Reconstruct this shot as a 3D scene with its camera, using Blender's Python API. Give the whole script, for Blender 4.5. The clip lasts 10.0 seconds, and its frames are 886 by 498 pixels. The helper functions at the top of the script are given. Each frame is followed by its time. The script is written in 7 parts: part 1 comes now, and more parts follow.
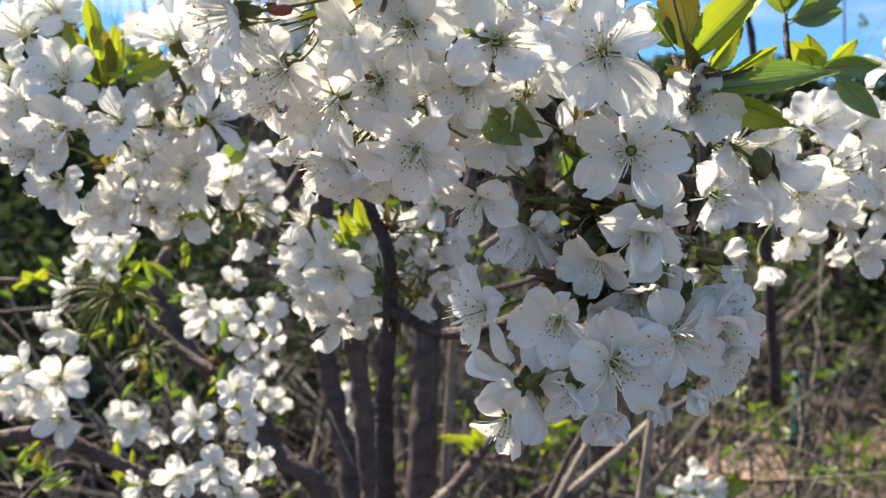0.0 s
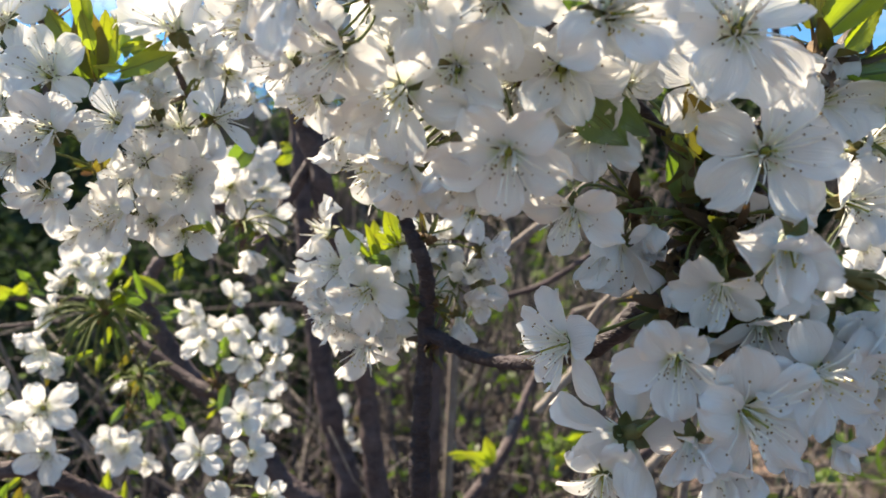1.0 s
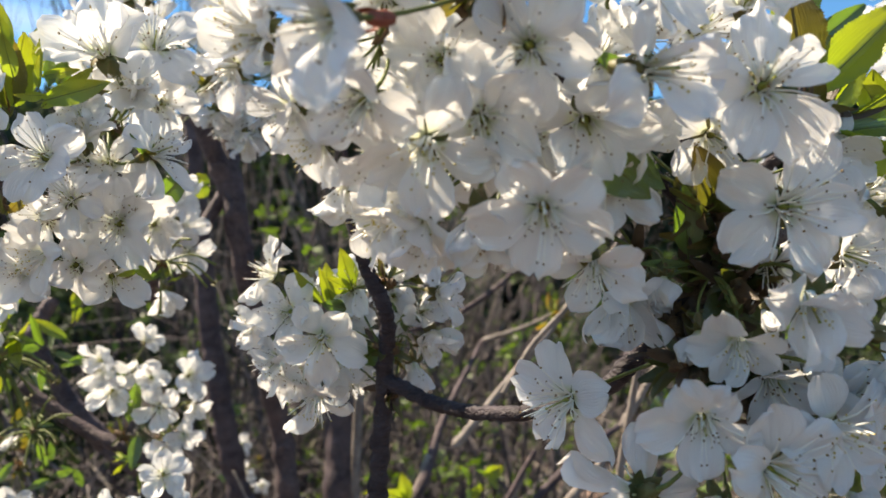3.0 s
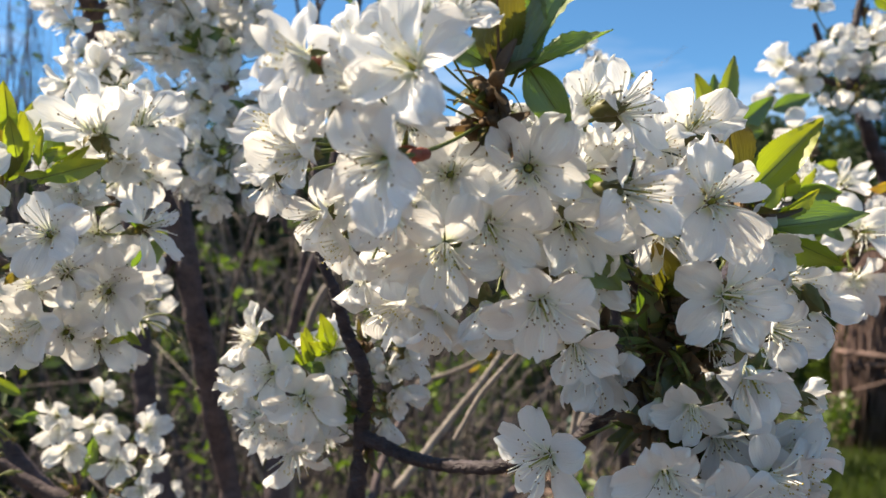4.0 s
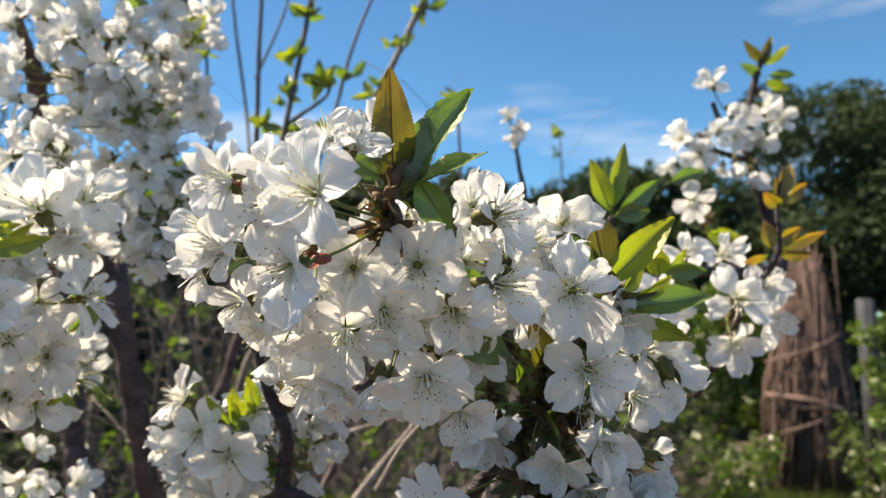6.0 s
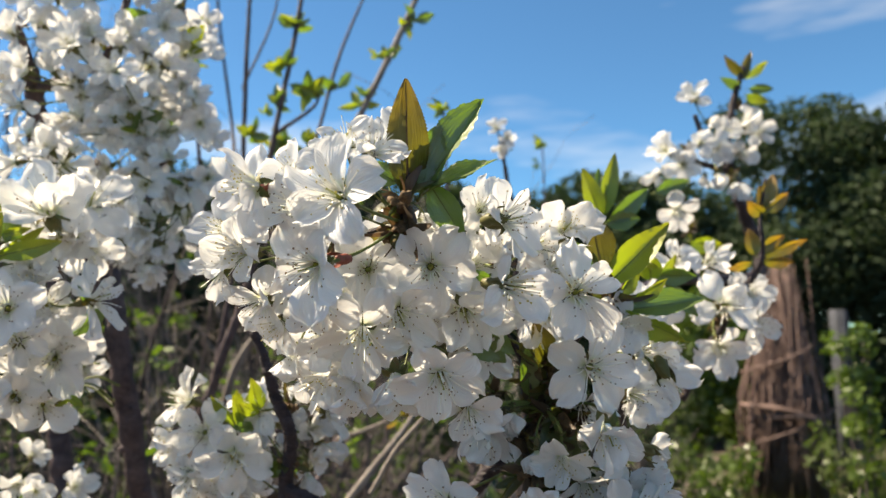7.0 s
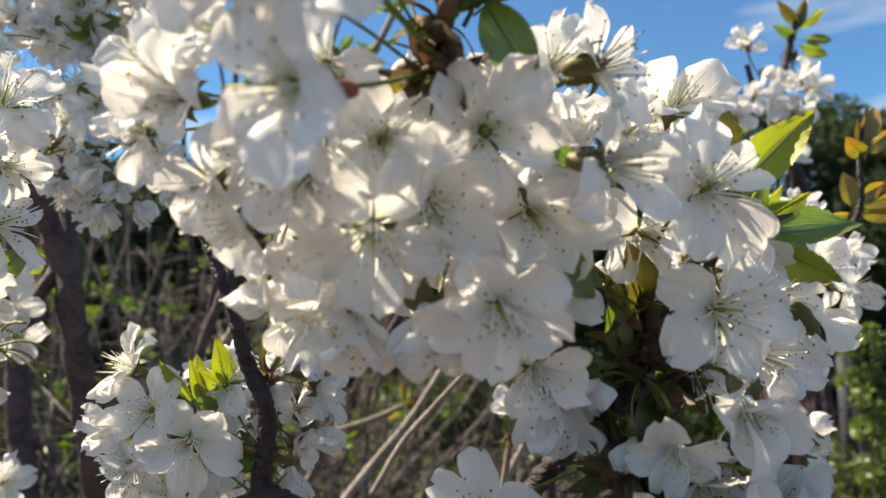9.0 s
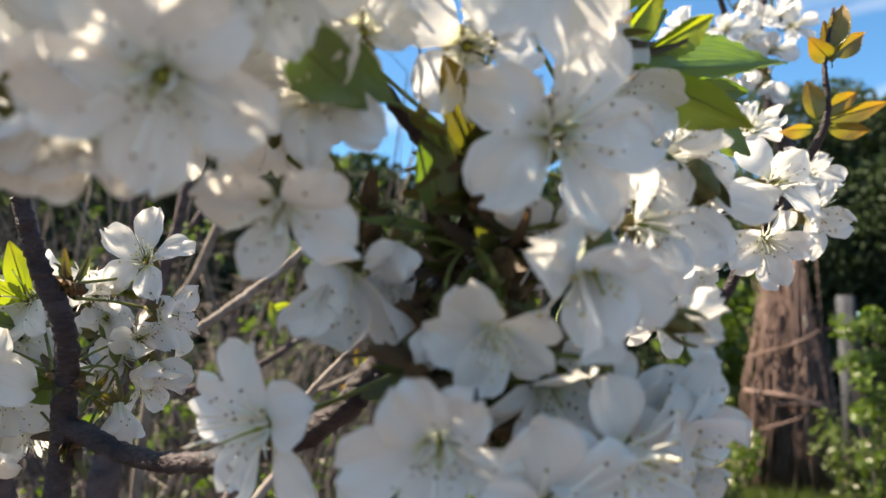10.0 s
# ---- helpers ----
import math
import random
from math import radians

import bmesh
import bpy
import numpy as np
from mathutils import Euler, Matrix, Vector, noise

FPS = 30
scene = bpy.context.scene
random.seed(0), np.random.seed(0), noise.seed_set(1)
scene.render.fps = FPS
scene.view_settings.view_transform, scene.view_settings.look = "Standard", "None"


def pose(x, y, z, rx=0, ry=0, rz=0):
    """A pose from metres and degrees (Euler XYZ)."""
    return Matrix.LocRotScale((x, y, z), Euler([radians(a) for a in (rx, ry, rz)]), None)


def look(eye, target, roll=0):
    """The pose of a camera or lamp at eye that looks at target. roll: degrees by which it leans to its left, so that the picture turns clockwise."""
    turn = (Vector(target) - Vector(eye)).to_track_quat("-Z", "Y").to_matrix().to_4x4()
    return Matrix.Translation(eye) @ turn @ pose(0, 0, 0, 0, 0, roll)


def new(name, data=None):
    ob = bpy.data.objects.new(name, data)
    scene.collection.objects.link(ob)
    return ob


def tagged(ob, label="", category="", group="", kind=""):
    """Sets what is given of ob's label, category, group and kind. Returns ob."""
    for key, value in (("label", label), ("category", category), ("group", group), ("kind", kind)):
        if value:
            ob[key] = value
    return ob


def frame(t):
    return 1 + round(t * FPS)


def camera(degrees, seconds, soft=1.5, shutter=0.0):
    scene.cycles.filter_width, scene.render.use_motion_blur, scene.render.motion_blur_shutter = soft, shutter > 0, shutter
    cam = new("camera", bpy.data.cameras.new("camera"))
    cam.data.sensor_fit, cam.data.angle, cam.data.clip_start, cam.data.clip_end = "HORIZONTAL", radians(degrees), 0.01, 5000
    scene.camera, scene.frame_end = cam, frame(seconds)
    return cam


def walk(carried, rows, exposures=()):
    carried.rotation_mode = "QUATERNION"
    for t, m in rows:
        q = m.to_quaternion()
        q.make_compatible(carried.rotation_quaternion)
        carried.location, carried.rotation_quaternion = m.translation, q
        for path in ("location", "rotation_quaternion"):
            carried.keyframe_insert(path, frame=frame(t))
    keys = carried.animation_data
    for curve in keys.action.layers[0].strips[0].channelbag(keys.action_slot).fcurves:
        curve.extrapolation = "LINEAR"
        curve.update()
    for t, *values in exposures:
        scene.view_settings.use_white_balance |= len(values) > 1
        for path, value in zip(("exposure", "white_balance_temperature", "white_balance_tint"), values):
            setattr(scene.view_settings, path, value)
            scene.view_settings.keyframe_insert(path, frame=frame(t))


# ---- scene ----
# camera and its walk
cam = camera(60.1, 10.0)
cam.data.dof.use_dof = True
cam.data.dof.focus_distance = 0.265
cam.data.dof.aperture_fstop = 15.0
METRES, EYE, TILT, LEAN, TURN = 0.48, 1.4, -1.0, 0.0, 0.0
ROWS = [
    (0.0, 0.0, 0.0, 0.0, -0.0, 0.0, 0.0),
    (0.5, -0.022, 0.0287, 0.0017, -1.66, -0.18, 0.16),
    (1.0, -0.0615, 0.0994, 0.0147, -1.59, -0.04, 0.65),
    (1.5, -0.0786, 0.1512, 0.0091, -1.65, 0.11, 0.66),
    (2.0, -0.0567, 0.1732, 0.022, -2.24, 0.39, 0.72),
    (3.5, -0.1811, 0.1034, 0.0457, -14.94, 2.53, 1.51),
    (4.0, -0.203, 0.078, 0.0673, -16.99, 3.81, 1.47),
    (4.5, -0.2161, 0.0582, 0.0841, -18.09, 4.69, 1.26),
    (5.0, -0.202, 0.0286, 0.0903, -18.84, 5.54, 1.21),
    (5.5, -0.1947, 0.0005, 0.0904, -20.07, 6.27, 1.27),
    (7.0, -0.235, -0.0335, 0.0805, -22.9, 7.65, 1.39),
    (7.5, -0.2486, -0.0022, 0.0702, -23.29, 7.8, 1.36),
    (8.0, -0.2639, 0.0591, 0.0596, -23.29, 7.58, 1.16),
    (8.5, -0.2485, 0.1245, 0.0508, -23.26, 7.57, 0.94),
    (9.0, -0.1734, 0.1876, 0.045, -23.11, 7.51, 0.66),
    (9.5, -0.0901, 0.2351, 0.0219, -23.18, 7.18, 0.71),
    (10.0, -0.0261, 0.2628, -0.012, -22.79, 6.69, 0.71),
]
walk(cam, [(t, pose(0, 0, EYE, TILT, LEAN, TURN) @ pose(METRES * x, METRES * y, METRES * z, 90 + pitch, roll, yaw)) for t, x, y, z, yaw, pitch, roll in ROWS],
     [(0.0, 1.54, 8700, 11), (2.2, 1.48, 8700, 11), (3.5, 1.33, 8900, 11), (5.5, 1.24, 9150, 10), (7.5, 1.27, 9250, 10), (9.0, 1.31, 9300, 11), (9.5, 1.36, 9300, 11), (10.0, 1.66, 9300, 11)])

# sky and sun
TO_SUN = Vector((-0.50, 0.37, 0.78)).normalized()
world = bpy.data.worlds.new("sky")
scene.world = world
world.use_nodes = True
wn, wl = world.node_tree.nodes, world.node_tree.links
wn.clear()
sky = wn.new("ShaderNodeTexSky")
sky.sky_type, sky.sun_disc = "NISHITA", False
sky.sun_elevation = math.asin(TO_SUN.z)
sky.sun_rotation = math.atan2(TO_SUN.x, TO_SUN.y)
sky.air_density, sky.dust_density, sky.ozone_density, sky.altitude = 1.0, 0.0, 4.0, 2000
geo = wn.new("ShaderNodeTexCoord")
stretch = wn.new("ShaderNodeMapping")
stretch.inputs["Scale"].default_value = (1.2, 1.6, 7.0)
stretch.inputs["Rotation"].default_value = (0.25, 0.3, 5.5)
wisp = wn.new("ShaderNodeTexNoise")
wisp.inputs["Scale"].default_value, wisp.inputs["Detail"].default_value = 1.3, 5.0
ramp = wn.new("ShaderNodeMapRange")
ramp.inputs["From Min"].default_value, ramp.inputs["From Max"].default_value = 0.525, 0.82
ramp.inputs["To Max"].default_value = 0.6
cloudy = wn.new("ShaderNodeMix")
cloudy.data_type = "RGBA"
cloudy.inputs["B"].default_value = (5.6, 5.9, 6.2, 1)
bg = wn.new("ShaderNodeBackground")
bg.inputs["Strength"].default_value = 0.124
wout = wn.new("ShaderNodeOutputWorld")
wl.new(geo.outputs["Generated"], stretch.inputs["Vector"])
wl.new(stretch.outputs["Vector"], wisp.inputs["Vector"])
wl.new(wisp.outputs["Fac"], ramp.inputs["Value"])
wl.new(ramp.outputs["Result"], cloudy.inputs["Factor"])
clear = wn.new("ShaderNodeMix")
clear.data_type, clear.blend_type = "RGBA", "MULTIPLY"
clear.inputs["Factor"].default_value = 1.0
clear.inputs["B"].default_value = (0.270, 0.59, 0.785, 1)
wl.new(sky.outputs["Color"], clear.inputs["A"])
wl.new(clear.outputs["Result"], cloudy.inputs["A"])
wl.new(cloudy.outputs["Result"], bg.inputs["Color"])
wl.new(bg.outputs["Background"], wout.inputs["Surface"])

sun = new("sun", bpy.data.lights.new("sun", "SUN"))
sun.data.energy, sun.data.angle, sun.data.color = 5.0, radians(0.5), (1.0, 0.985, 0.965)
sun.matrix_world = look(TO_SUN * 20, (0, 0, 0))

# ---- materials ----
rnd = random.Random(11)


def material(name):
    m = bpy.data.materials.new(name)
    m.use_nodes = True
    m.node_tree.nodes.clear()
    return m, m.node_tree.nodes, m.node_tree.links


def leafy(name, light, dark, veins, through_colour, share, gloss, rough, bump=0.15, young=None, sheer=0.0, claw=None):
    """A thin blade that lets light through: petals and leaves. veins: noise scale (along, across) on the blade's own grid."""
    m, n, l = material(name)
    uv = n.new("ShaderNodeUVMap")
    mp = n.new("ShaderNodeMapping")
    mp.inputs["Scale"].default_value = (veins[0], veins[1], 1)
    vein = n.new("ShaderNodeTexNoise")
    vein.inputs["Scale"].default_value, vein.inputs["Detail"].default_value = 1.0, 2.0
    co = n.new("ShaderNodeTexCoord")
    blot = n.new("ShaderNodeTexNoise")
    blot.inputs["Scale"].default_value, blot.inputs["Detail"].default_value = 3.0, 3.0
    info = n.new("ShaderNodeObjectInfo")
    both = n.new("ShaderNodeMath")
    both.operation = "ADD"
    rr = n.new("ShaderNodeMath")
    rr.operation = "MULTIPLY_ADD"
    rr.inputs[1].default_value, rr.inputs[2].default_value = 0.5, -0.25
    mid = n.new("ShaderNodeMath")
    mid.operation = "MULTIPLY_ADD"
    mid.inputs[1].default_value, mid.inputs[2].default_value = 0.5, 0.0
    colour = n.new("ShaderNodeMix")
    colour.data_type, colour.clamp_factor = "RGBA", True
    colour.inputs["A"].default_value, colour.inputs["B"].default_value = (*light, 1), (*dark, 1)
    l.new(uv.outputs["UV"], mp.inputs["Vector"])
    l.new(mp.outputs["Vector"], vein.inputs["Vector"])
    l.new(co.outputs["Object"], blot.inputs["Vector"])
    l.new(vein.outputs["Fac"], both.inputs[0])
    l.new(blot.outputs["Fac"], both.inputs[1])
    l.new(both.outputs[0], mid.inputs[0])
    l.new(info.outputs["Random"], rr.inputs[0])
    l.new(rr.outputs[0], mid.inputs[2])
    l.new(mid.outputs[0], colour.inputs["Factor"])
    base = colour.outputs["Result"]
    if young:
        # the blade turns to another tint towards its tip
        sep = n.new("ShaderNodeSeparateXYZ")
        l.new(uv.outputs["UV"], sep.inputs["Vector"])
        tip = n.new("ShaderNodeMapRange")
        tip.inputs["From Min"].default_value, tip.inputs["From Max"].default_value = 0.1, 1.1
        l.new(sep.outputs["X"], tip.inputs["Value"])
        c2 = n.new("ShaderNodeMix")
        c2.data_type = "RGBA"
        c2.inputs["B"].default_value = (*young, 1)
        l.new(tip.outputs["Result"], c2.inputs["Factor"])
        l.new(base, c2.inputs["A"])
        base = c2.outputs["Result"]
    if claw:
        # a greenish-yellow foot
        sep = n.new("ShaderNodeSeparateXYZ")
        l.new(uv.outputs["UV"], sep.inputs["Vector"])
        foot = n.new("ShaderNodeMapRange")
        foot.inputs["From Min"].default_value, foot.inputs["From Max"].default_value = 0.26, 0.02
        l.new(sep.outputs["X"], foot.inputs["Value"])
        c3 = n.new("ShaderNodeMix")
        c3.data_type = "RGBA"
        c3.inputs["B"].default_value = (*claw, 1)
        l.new(foot.outputs["Result"], c3.inputs["Factor"])
        l.new(base, c3.inputs["A"])
        base = c3.outputs["Result"]
    tint = n.new("ShaderNodeMix")
    tint.data_type, tint.blend_type = "RGBA", "MULTIPLY"
    tint.inputs["Factor"].default_value = 1.0
    tint.inputs["B"].default_value = (*through_colour, 1)
    l.new(base, tint.inputs["A"])
    bmp = n.new("ShaderNodeBump")
    bmp.inputs["Strength"].default_value, bmp.inputs["Distance"].default_value = bump, 0.0006
    l.new(vein.outputs["Fac"], bmp.inputs["Height"])
    dif = n.new("ShaderNodeBsdfDiffuse")
    tra = n.new("ShaderNodeBsdfTranslucent")
    glo = n.new("ShaderNodeBsdfGlossy")
    glo.inputs["Roughness"].default_value = rough
    for sh in (dif, tra, glo):
        l.new(bmp.outputs["Normal"], sh.inputs["Normal"])
    l.new(base, dif.inputs["Color"])
    l.new(tint.outputs["Result"], tra.inputs["Color"])
    a, b = n.new("ShaderNodeMixShader"), n.new("ShaderNodeMixShader")
    a.inputs[0].default_value, b.inputs[0].default_value = share, gloss
    l.new(dif.outputs[0], a.inputs[1])
    l.new(tra.outputs[0], a.inputs[2])
    l.new(a.outputs[0], b.inputs[1])
    l.new(glo.outputs[0], b.inputs[2])
    out = n.new("ShaderNodeOutputMaterial")
    if sheer:
        clear_part, c = n.new("ShaderNodeBsdfTransparent"), n.new("ShaderNodeMixShader")
        c.inputs[0].default_value = sheer
        l.new(b.outputs[0], c.inputs[1])
        l.new(clear_part.outputs[0], c.inputs[2])
        b = c
    l.new(b.outputs[0], out.inputs["Surface"])
    return m


def plain(name, a, b, scale, rough, bump=0.3, dist=0.001, detail=6.0, stretch=(1, 1, 1), third=None, metal=0.0):
    """A solid surface in two or three tints, with grain and relief."""
    m, n, l = material(name)
    co = n.new("ShaderNodeTexCoord")
    mp = n.new("ShaderNodeMapping")
    mp.inputs["Scale"].default_value = stretch
    big, fine = n.new("ShaderNodeTexNoise"), n.new("ShaderNodeTexNoise")
    big.inputs["Scale"].default_value, big.inputs["Detail"].default_value = scale, detail
    fine.inputs["Scale"].default_value, fine.inputs["Detail"].default_value = scale * 7, 4.0
    l.new(co.outputs["Object"], mp.inputs["Vector"])
    for t in (big, fine):
        l.new(mp.outputs["Vector"], t.inputs["Vector"])
    cr = n.new("ShaderNodeValToRGB")
    cr.color_ramp.elements[0].position, cr.color_ramp.elements[0].color = 0.38, (*a, 1)
    cr.color_ramp.elements[1].position, cr.color_ramp.elements[1].color = 0.62, (*b, 1)
    if third:
        e = cr.color_ramp.elements.new(0.75)
        e.color = (*third, 1)
    mixf = n.new("ShaderNodeMath")
    mixf.operation = "MULTIPLY_ADD"
    mixf.inputs[1].default_value = 0.35
    sub = n.new("ShaderNodeMath")
    sub.operation = "MULTIPLY"
    sub.inputs[1].default_value = 0.65
    l.new(big.outputs["Fac"], sub.inputs[0])
    l.new(fine.outputs["Fac"], mixf.inputs[0])
    l.new(sub.outputs[0], mixf.inputs[2])
    l.new(mixf.outputs[0], cr.inputs["Fac"])
    bmp = n.new("ShaderNodeBump")
    bmp.inputs["Strength"].default_value, bmp.inputs["Distance"].default_value = bump, dist
    l.new(mixf.outputs[0], bmp.inputs["Height"])
    p = n.new("ShaderNodeBsdfPrincipled")
    p.inputs["Roughness"].default_value, p.inputs["Metallic"].default_value, p.inputs["Specular IOR Level"].default_value = rough, metal, 0.25
    l.new(cr.outputs["Color"], p.inputs["Base Color"])
    l.new(bmp.outputs["Normal"], p.inputs["Normal"])
    out = n.new("ShaderNodeOutputMaterial")
    l.new(p.outputs[0], out.inputs["Surface"])
    return m


PETAL = leafy("petal", (0.91, 0.91, 0.905), (0.77, 0.77, 0.765), (1.6, 22), (0.99, 0.985, 0.96), 0.40, 0.04, 0.32, 0.8, None, 0.07, (0.74, 0.80, 0.42))
LEAF = leafy("green_leaf", (0.125, 0.185, 0.045), (0.075, 0.125, 0.035), (3, 18), (1.5, 1.8, 0.5), 0.45, 0.10, 0.4, 0.9)
YOUNG = leafy("young_leaf", (0.27, 0.34, 0.05), (0.17, 0.26, 0.035), (3, 18), (1.6, 1.65, 0.6), 0.42, 0.05, 0.4, 0.5, (0.22, 0.22, 0.035))
OLIVE = leafy("olive_bract", (0.085, 0.095, 0.03), (0.05, 0.06, 0.02), (3, 12), (1.6, 1.6, 0.5), 0.4, 0.06, 0.4, 0.6)
BRONZE = leafy("bronze_leaf", (0.12, 0.13, 0.03), (0.07, 0.085, 0.02), (3, 18), (1.55, 1.5, 0.5), 0.42, 0.05, 0.35, 0.8, (0.15, 0.10, 0.035))
ORANGE = leafy("orange_young_leaf", (0.24, 0.21, 0.04), (0.14, 0.15, 0.03), (3, 18), (1.6, 1.5, 0.5), 0.42, 0.06, 0.38, 0.6, (0.28, 0.14, 0.035))
FAR_LEAF = leafy("hedge_leaf", (0.050, 0.072, 0.040), (0.025, 0.038, 0.023), (1, 2), (1.3, 1.6, 0.8), 0.2, 0.008, 0.6, 0.1)
SPRING_LEAF = leafy("spring_leaf", (0.11, 0.165, 0.035), (0.055, 0.095, 0.02), (1, 2), (1.5, 1.7, 0.6), 0.4, 0.04, 0.4, 0.1)
GRASS = leafy("grass_blade", (0.10, 0.135, 0.038), (0.05, 0.072, 0.022), (2, 6), (1.4, 1.7, 0.6), 0.35, 0.04, 0.4, 0.1)
BARK = plain("cherry_bark", (0.018, 0.013, 0.016), (0.052, 0.040, 0.046), 60, 0.55, 1.0, 0.004, 6.0, (1, 1, 2.2), (0.10, 0.082, 0.088))
# cherry bark made paler: sun and haze on the farther stems, in colour
LIT_BARK = plain("lit_bark", (0.042, 0.029, 0.031), (0.105, 0.076, 0.078), 45, 0.7, 1.0, 0.004, 6.0, (1, 1, 1.6), (0.17, 0.145, 0.148))
GREY_BARK = plain("grey_bark", (0.12, 0.10, 0.088), (0.26, 0.225, 0.20), 50, 0.8, 0.5, 0.002, 6.0, (1, 1, 0.6))
TWIG = plain("dry_twig", (0.035, 0.028, 0.030), (0.11, 0.089, 0.087), 30, 0.85, 0.5, 0.002, 6.0, (1, 1, 0.5))
REED = plain("dry_brush", (0.085, 0.055, 0.048), (0.20, 0.135, 0.118), 8, 0.9, 0.6, 0.01, 6.0, (1, 1, 0.2))
CALYX = plain("calyx", (0.085, 0.10, 0.03), (0.14, 0.115, 0.045), 2.5, 0.5, 0.2, 0.01, 3.0, (1, 1, 1), (0.21, 0.085, 0.05))
SCALE = plain("bud_scale", (0.06, 0.035, 0.02), (0.16, 0.10, 0.05), 300, 0.7, 0.5, 0.001)
SCALE_LEAF = leafy("brown_scale", (0.12, 0.08, 0.05), (0.06, 0.042, 0.03), (3, 12), (1.5, 1.2, 0.7), 0.3, 0.05, 0.5, 0.5)
RED = plain("red_calyx", (0.20, 0.055, 0.035), (0.34, 0.11, 0.08), 120, 0.5, 0.2, 0.001)
STALK = plain("flower_stalk", (0.085, 0.11, 0.03), (0.14, 0.165, 0.045), 5, 0.5, 0.1, 0.01)
FILAMENT = plain("filament", (0.82, 0.81, 0.72), (0.88, 0.87, 0.80), 6, 0.5, 0.0)
FRESH_ANTHER = plain("fresh_anther", (0.42, 0.30, 0.05), (0.60, 0.48, 0.12), 9, 0.6, 0.2, 0.01)
ANTHER = plain("anther", (0.12, 0.065, 0.035), (0.32, 0.22, 0.075), 9, 0.6, 0.2, 0.01)
PISTIL = plain("pistil", (0.20, 0.24, 0.04), (0.42, 0.40, 0.09), 9, 0.5, 0.1, 0.01)
SOIL = plain("soil", (0.045, 0.035, 0.032), (0.13, 0.10, 0.088), 0.9, 0.95, 0.9, 0.05, 9.0, (1, 1, 1), (0.24, 0.19, 0.16))
# soil in a lighter tint, with the sun on it put into the colour
SUNLIT_SOIL = plain("sunlit_soil", (0.15, 0.10, 0.08), (0.33, 0.23, 0.19), 1.6, 0.95, 0.8, 0.03, 9.0, (1, 1, 1), (0.42, 0.31, 0.26))
POST = plain("green_post_paint", (0.012, 0.06, 0.05), (0.022, 0.09, 0.07), 6, 0.4, 0.1)
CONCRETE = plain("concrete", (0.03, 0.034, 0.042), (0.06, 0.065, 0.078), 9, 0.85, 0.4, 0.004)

# ---- builders ----


def finish(name, bm, mat, smooth=True):
    me = bpy.data.meshes.new(name)
    bm.to_mesh(me)
    bm.free()
    for mt in (mat if isinstance(mat, (list, tuple)) else [mat]):
        me.materials.append(mt)
    if smooth:
        me.polygons.foreach_set("use_smooth", [True] * len(me.polygons))
    return me


def put(name, me, parent=None, basis=None, label=""):
    ob = new(name, me)
    if parent:
        ob.parent = parent
        if parent.type == "EMPTY":
            ob.matrix_parent_inverse = Matrix.Translation(-Vector(parent.location))
    if basis is not None:
        ob.matrix_basis = basis
    if label:
        ob["label"] = label
    return ob


def part(name, bm, mat, parent, label="", smooth=True):
    return put(name, finish(name, bm, mat, smooth), parent, None, label)


def thing(name, at, label, category, group="", kind=""):
    ob = new(name)
    ob.location = at
    ob.empty_display_size = 0.05
    return tagged(ob, label, category, group, kind)


def glide(points, steps):
    """A smooth line through points of any length of numbers."""
    p = [np.array(q, float) for q in points]
    p = [2 * p[0] - p[1]] + p + [2 * p[-1] - p[-2]]
    out = []
    for i in range(1, len(p) - 2):
        for k in range(steps):
            t = k / steps
            out.append(0.5 * (2 * p[i] + (p[i + 1] - p[i - 1]) * t + (2 * p[i - 1] - 5 * p[i] + 4 * p[i + 1] - p[i + 2]) * t * t + (3 * p[i] - p[i - 1] - 3 * p[i + 1] + p[i + 2]) * t ** 3))
    out.append(p[-2])
    return out


def tube(bm, line, sides=8, lumps=0.0, cap=True, slot=0):
    """A tube along a line of (x, y, z, radius)."""
    rings, up = [], Vector((0.3, 0.2, 1)).normalized()
    for i, q in enumerate(line):
        c = Vector(q[:3])
        d = Vector(line[min(i + 1, len(line) - 1)][:3]) - Vector(line[max(i - 1, 0)][:3])
        if d.length < 1e-9:
            d = Vector((0, 0, 1))
        d.normalize()
        u = d.cross(up)
        if u.length < 0.05:
            u = d.cross(Vector((1, 0, 0)))
        u.normalize()
        v = d.cross(u)
        ring = []
        for s in range(sides):
            a = 2 * math.pi * s / sides
            w = u * math.cos(a) + v * math.sin(a)
            r = q[3]
            if lumps:
                r *= 1 + lumps * noise.noise((c + w * q[3]) * (0.45 / q[3])) + lumps * 0.8 * max(0, noise.noise(c * (0.12 / q[3])) - 0.25) + lumps * 0.35 * noise.noise((c + w * q[3]) * (1.7 / q[3]))
            ring.append(bm.verts.new(c + w * r))
        rings.append(ring)
    for a, b in zip(rings, rings[1:]):
        for s in range(sides):
            f = bm.faces.new((a[s], a[(s + 1) % sides], b[(s + 1) % sides], b[s]))
            f.material_index = slot
    if cap:
        bm.faces.new(rings[0][::-1]).material_index = slot
        bm.faces.new(rings[-1]).material_index = slot


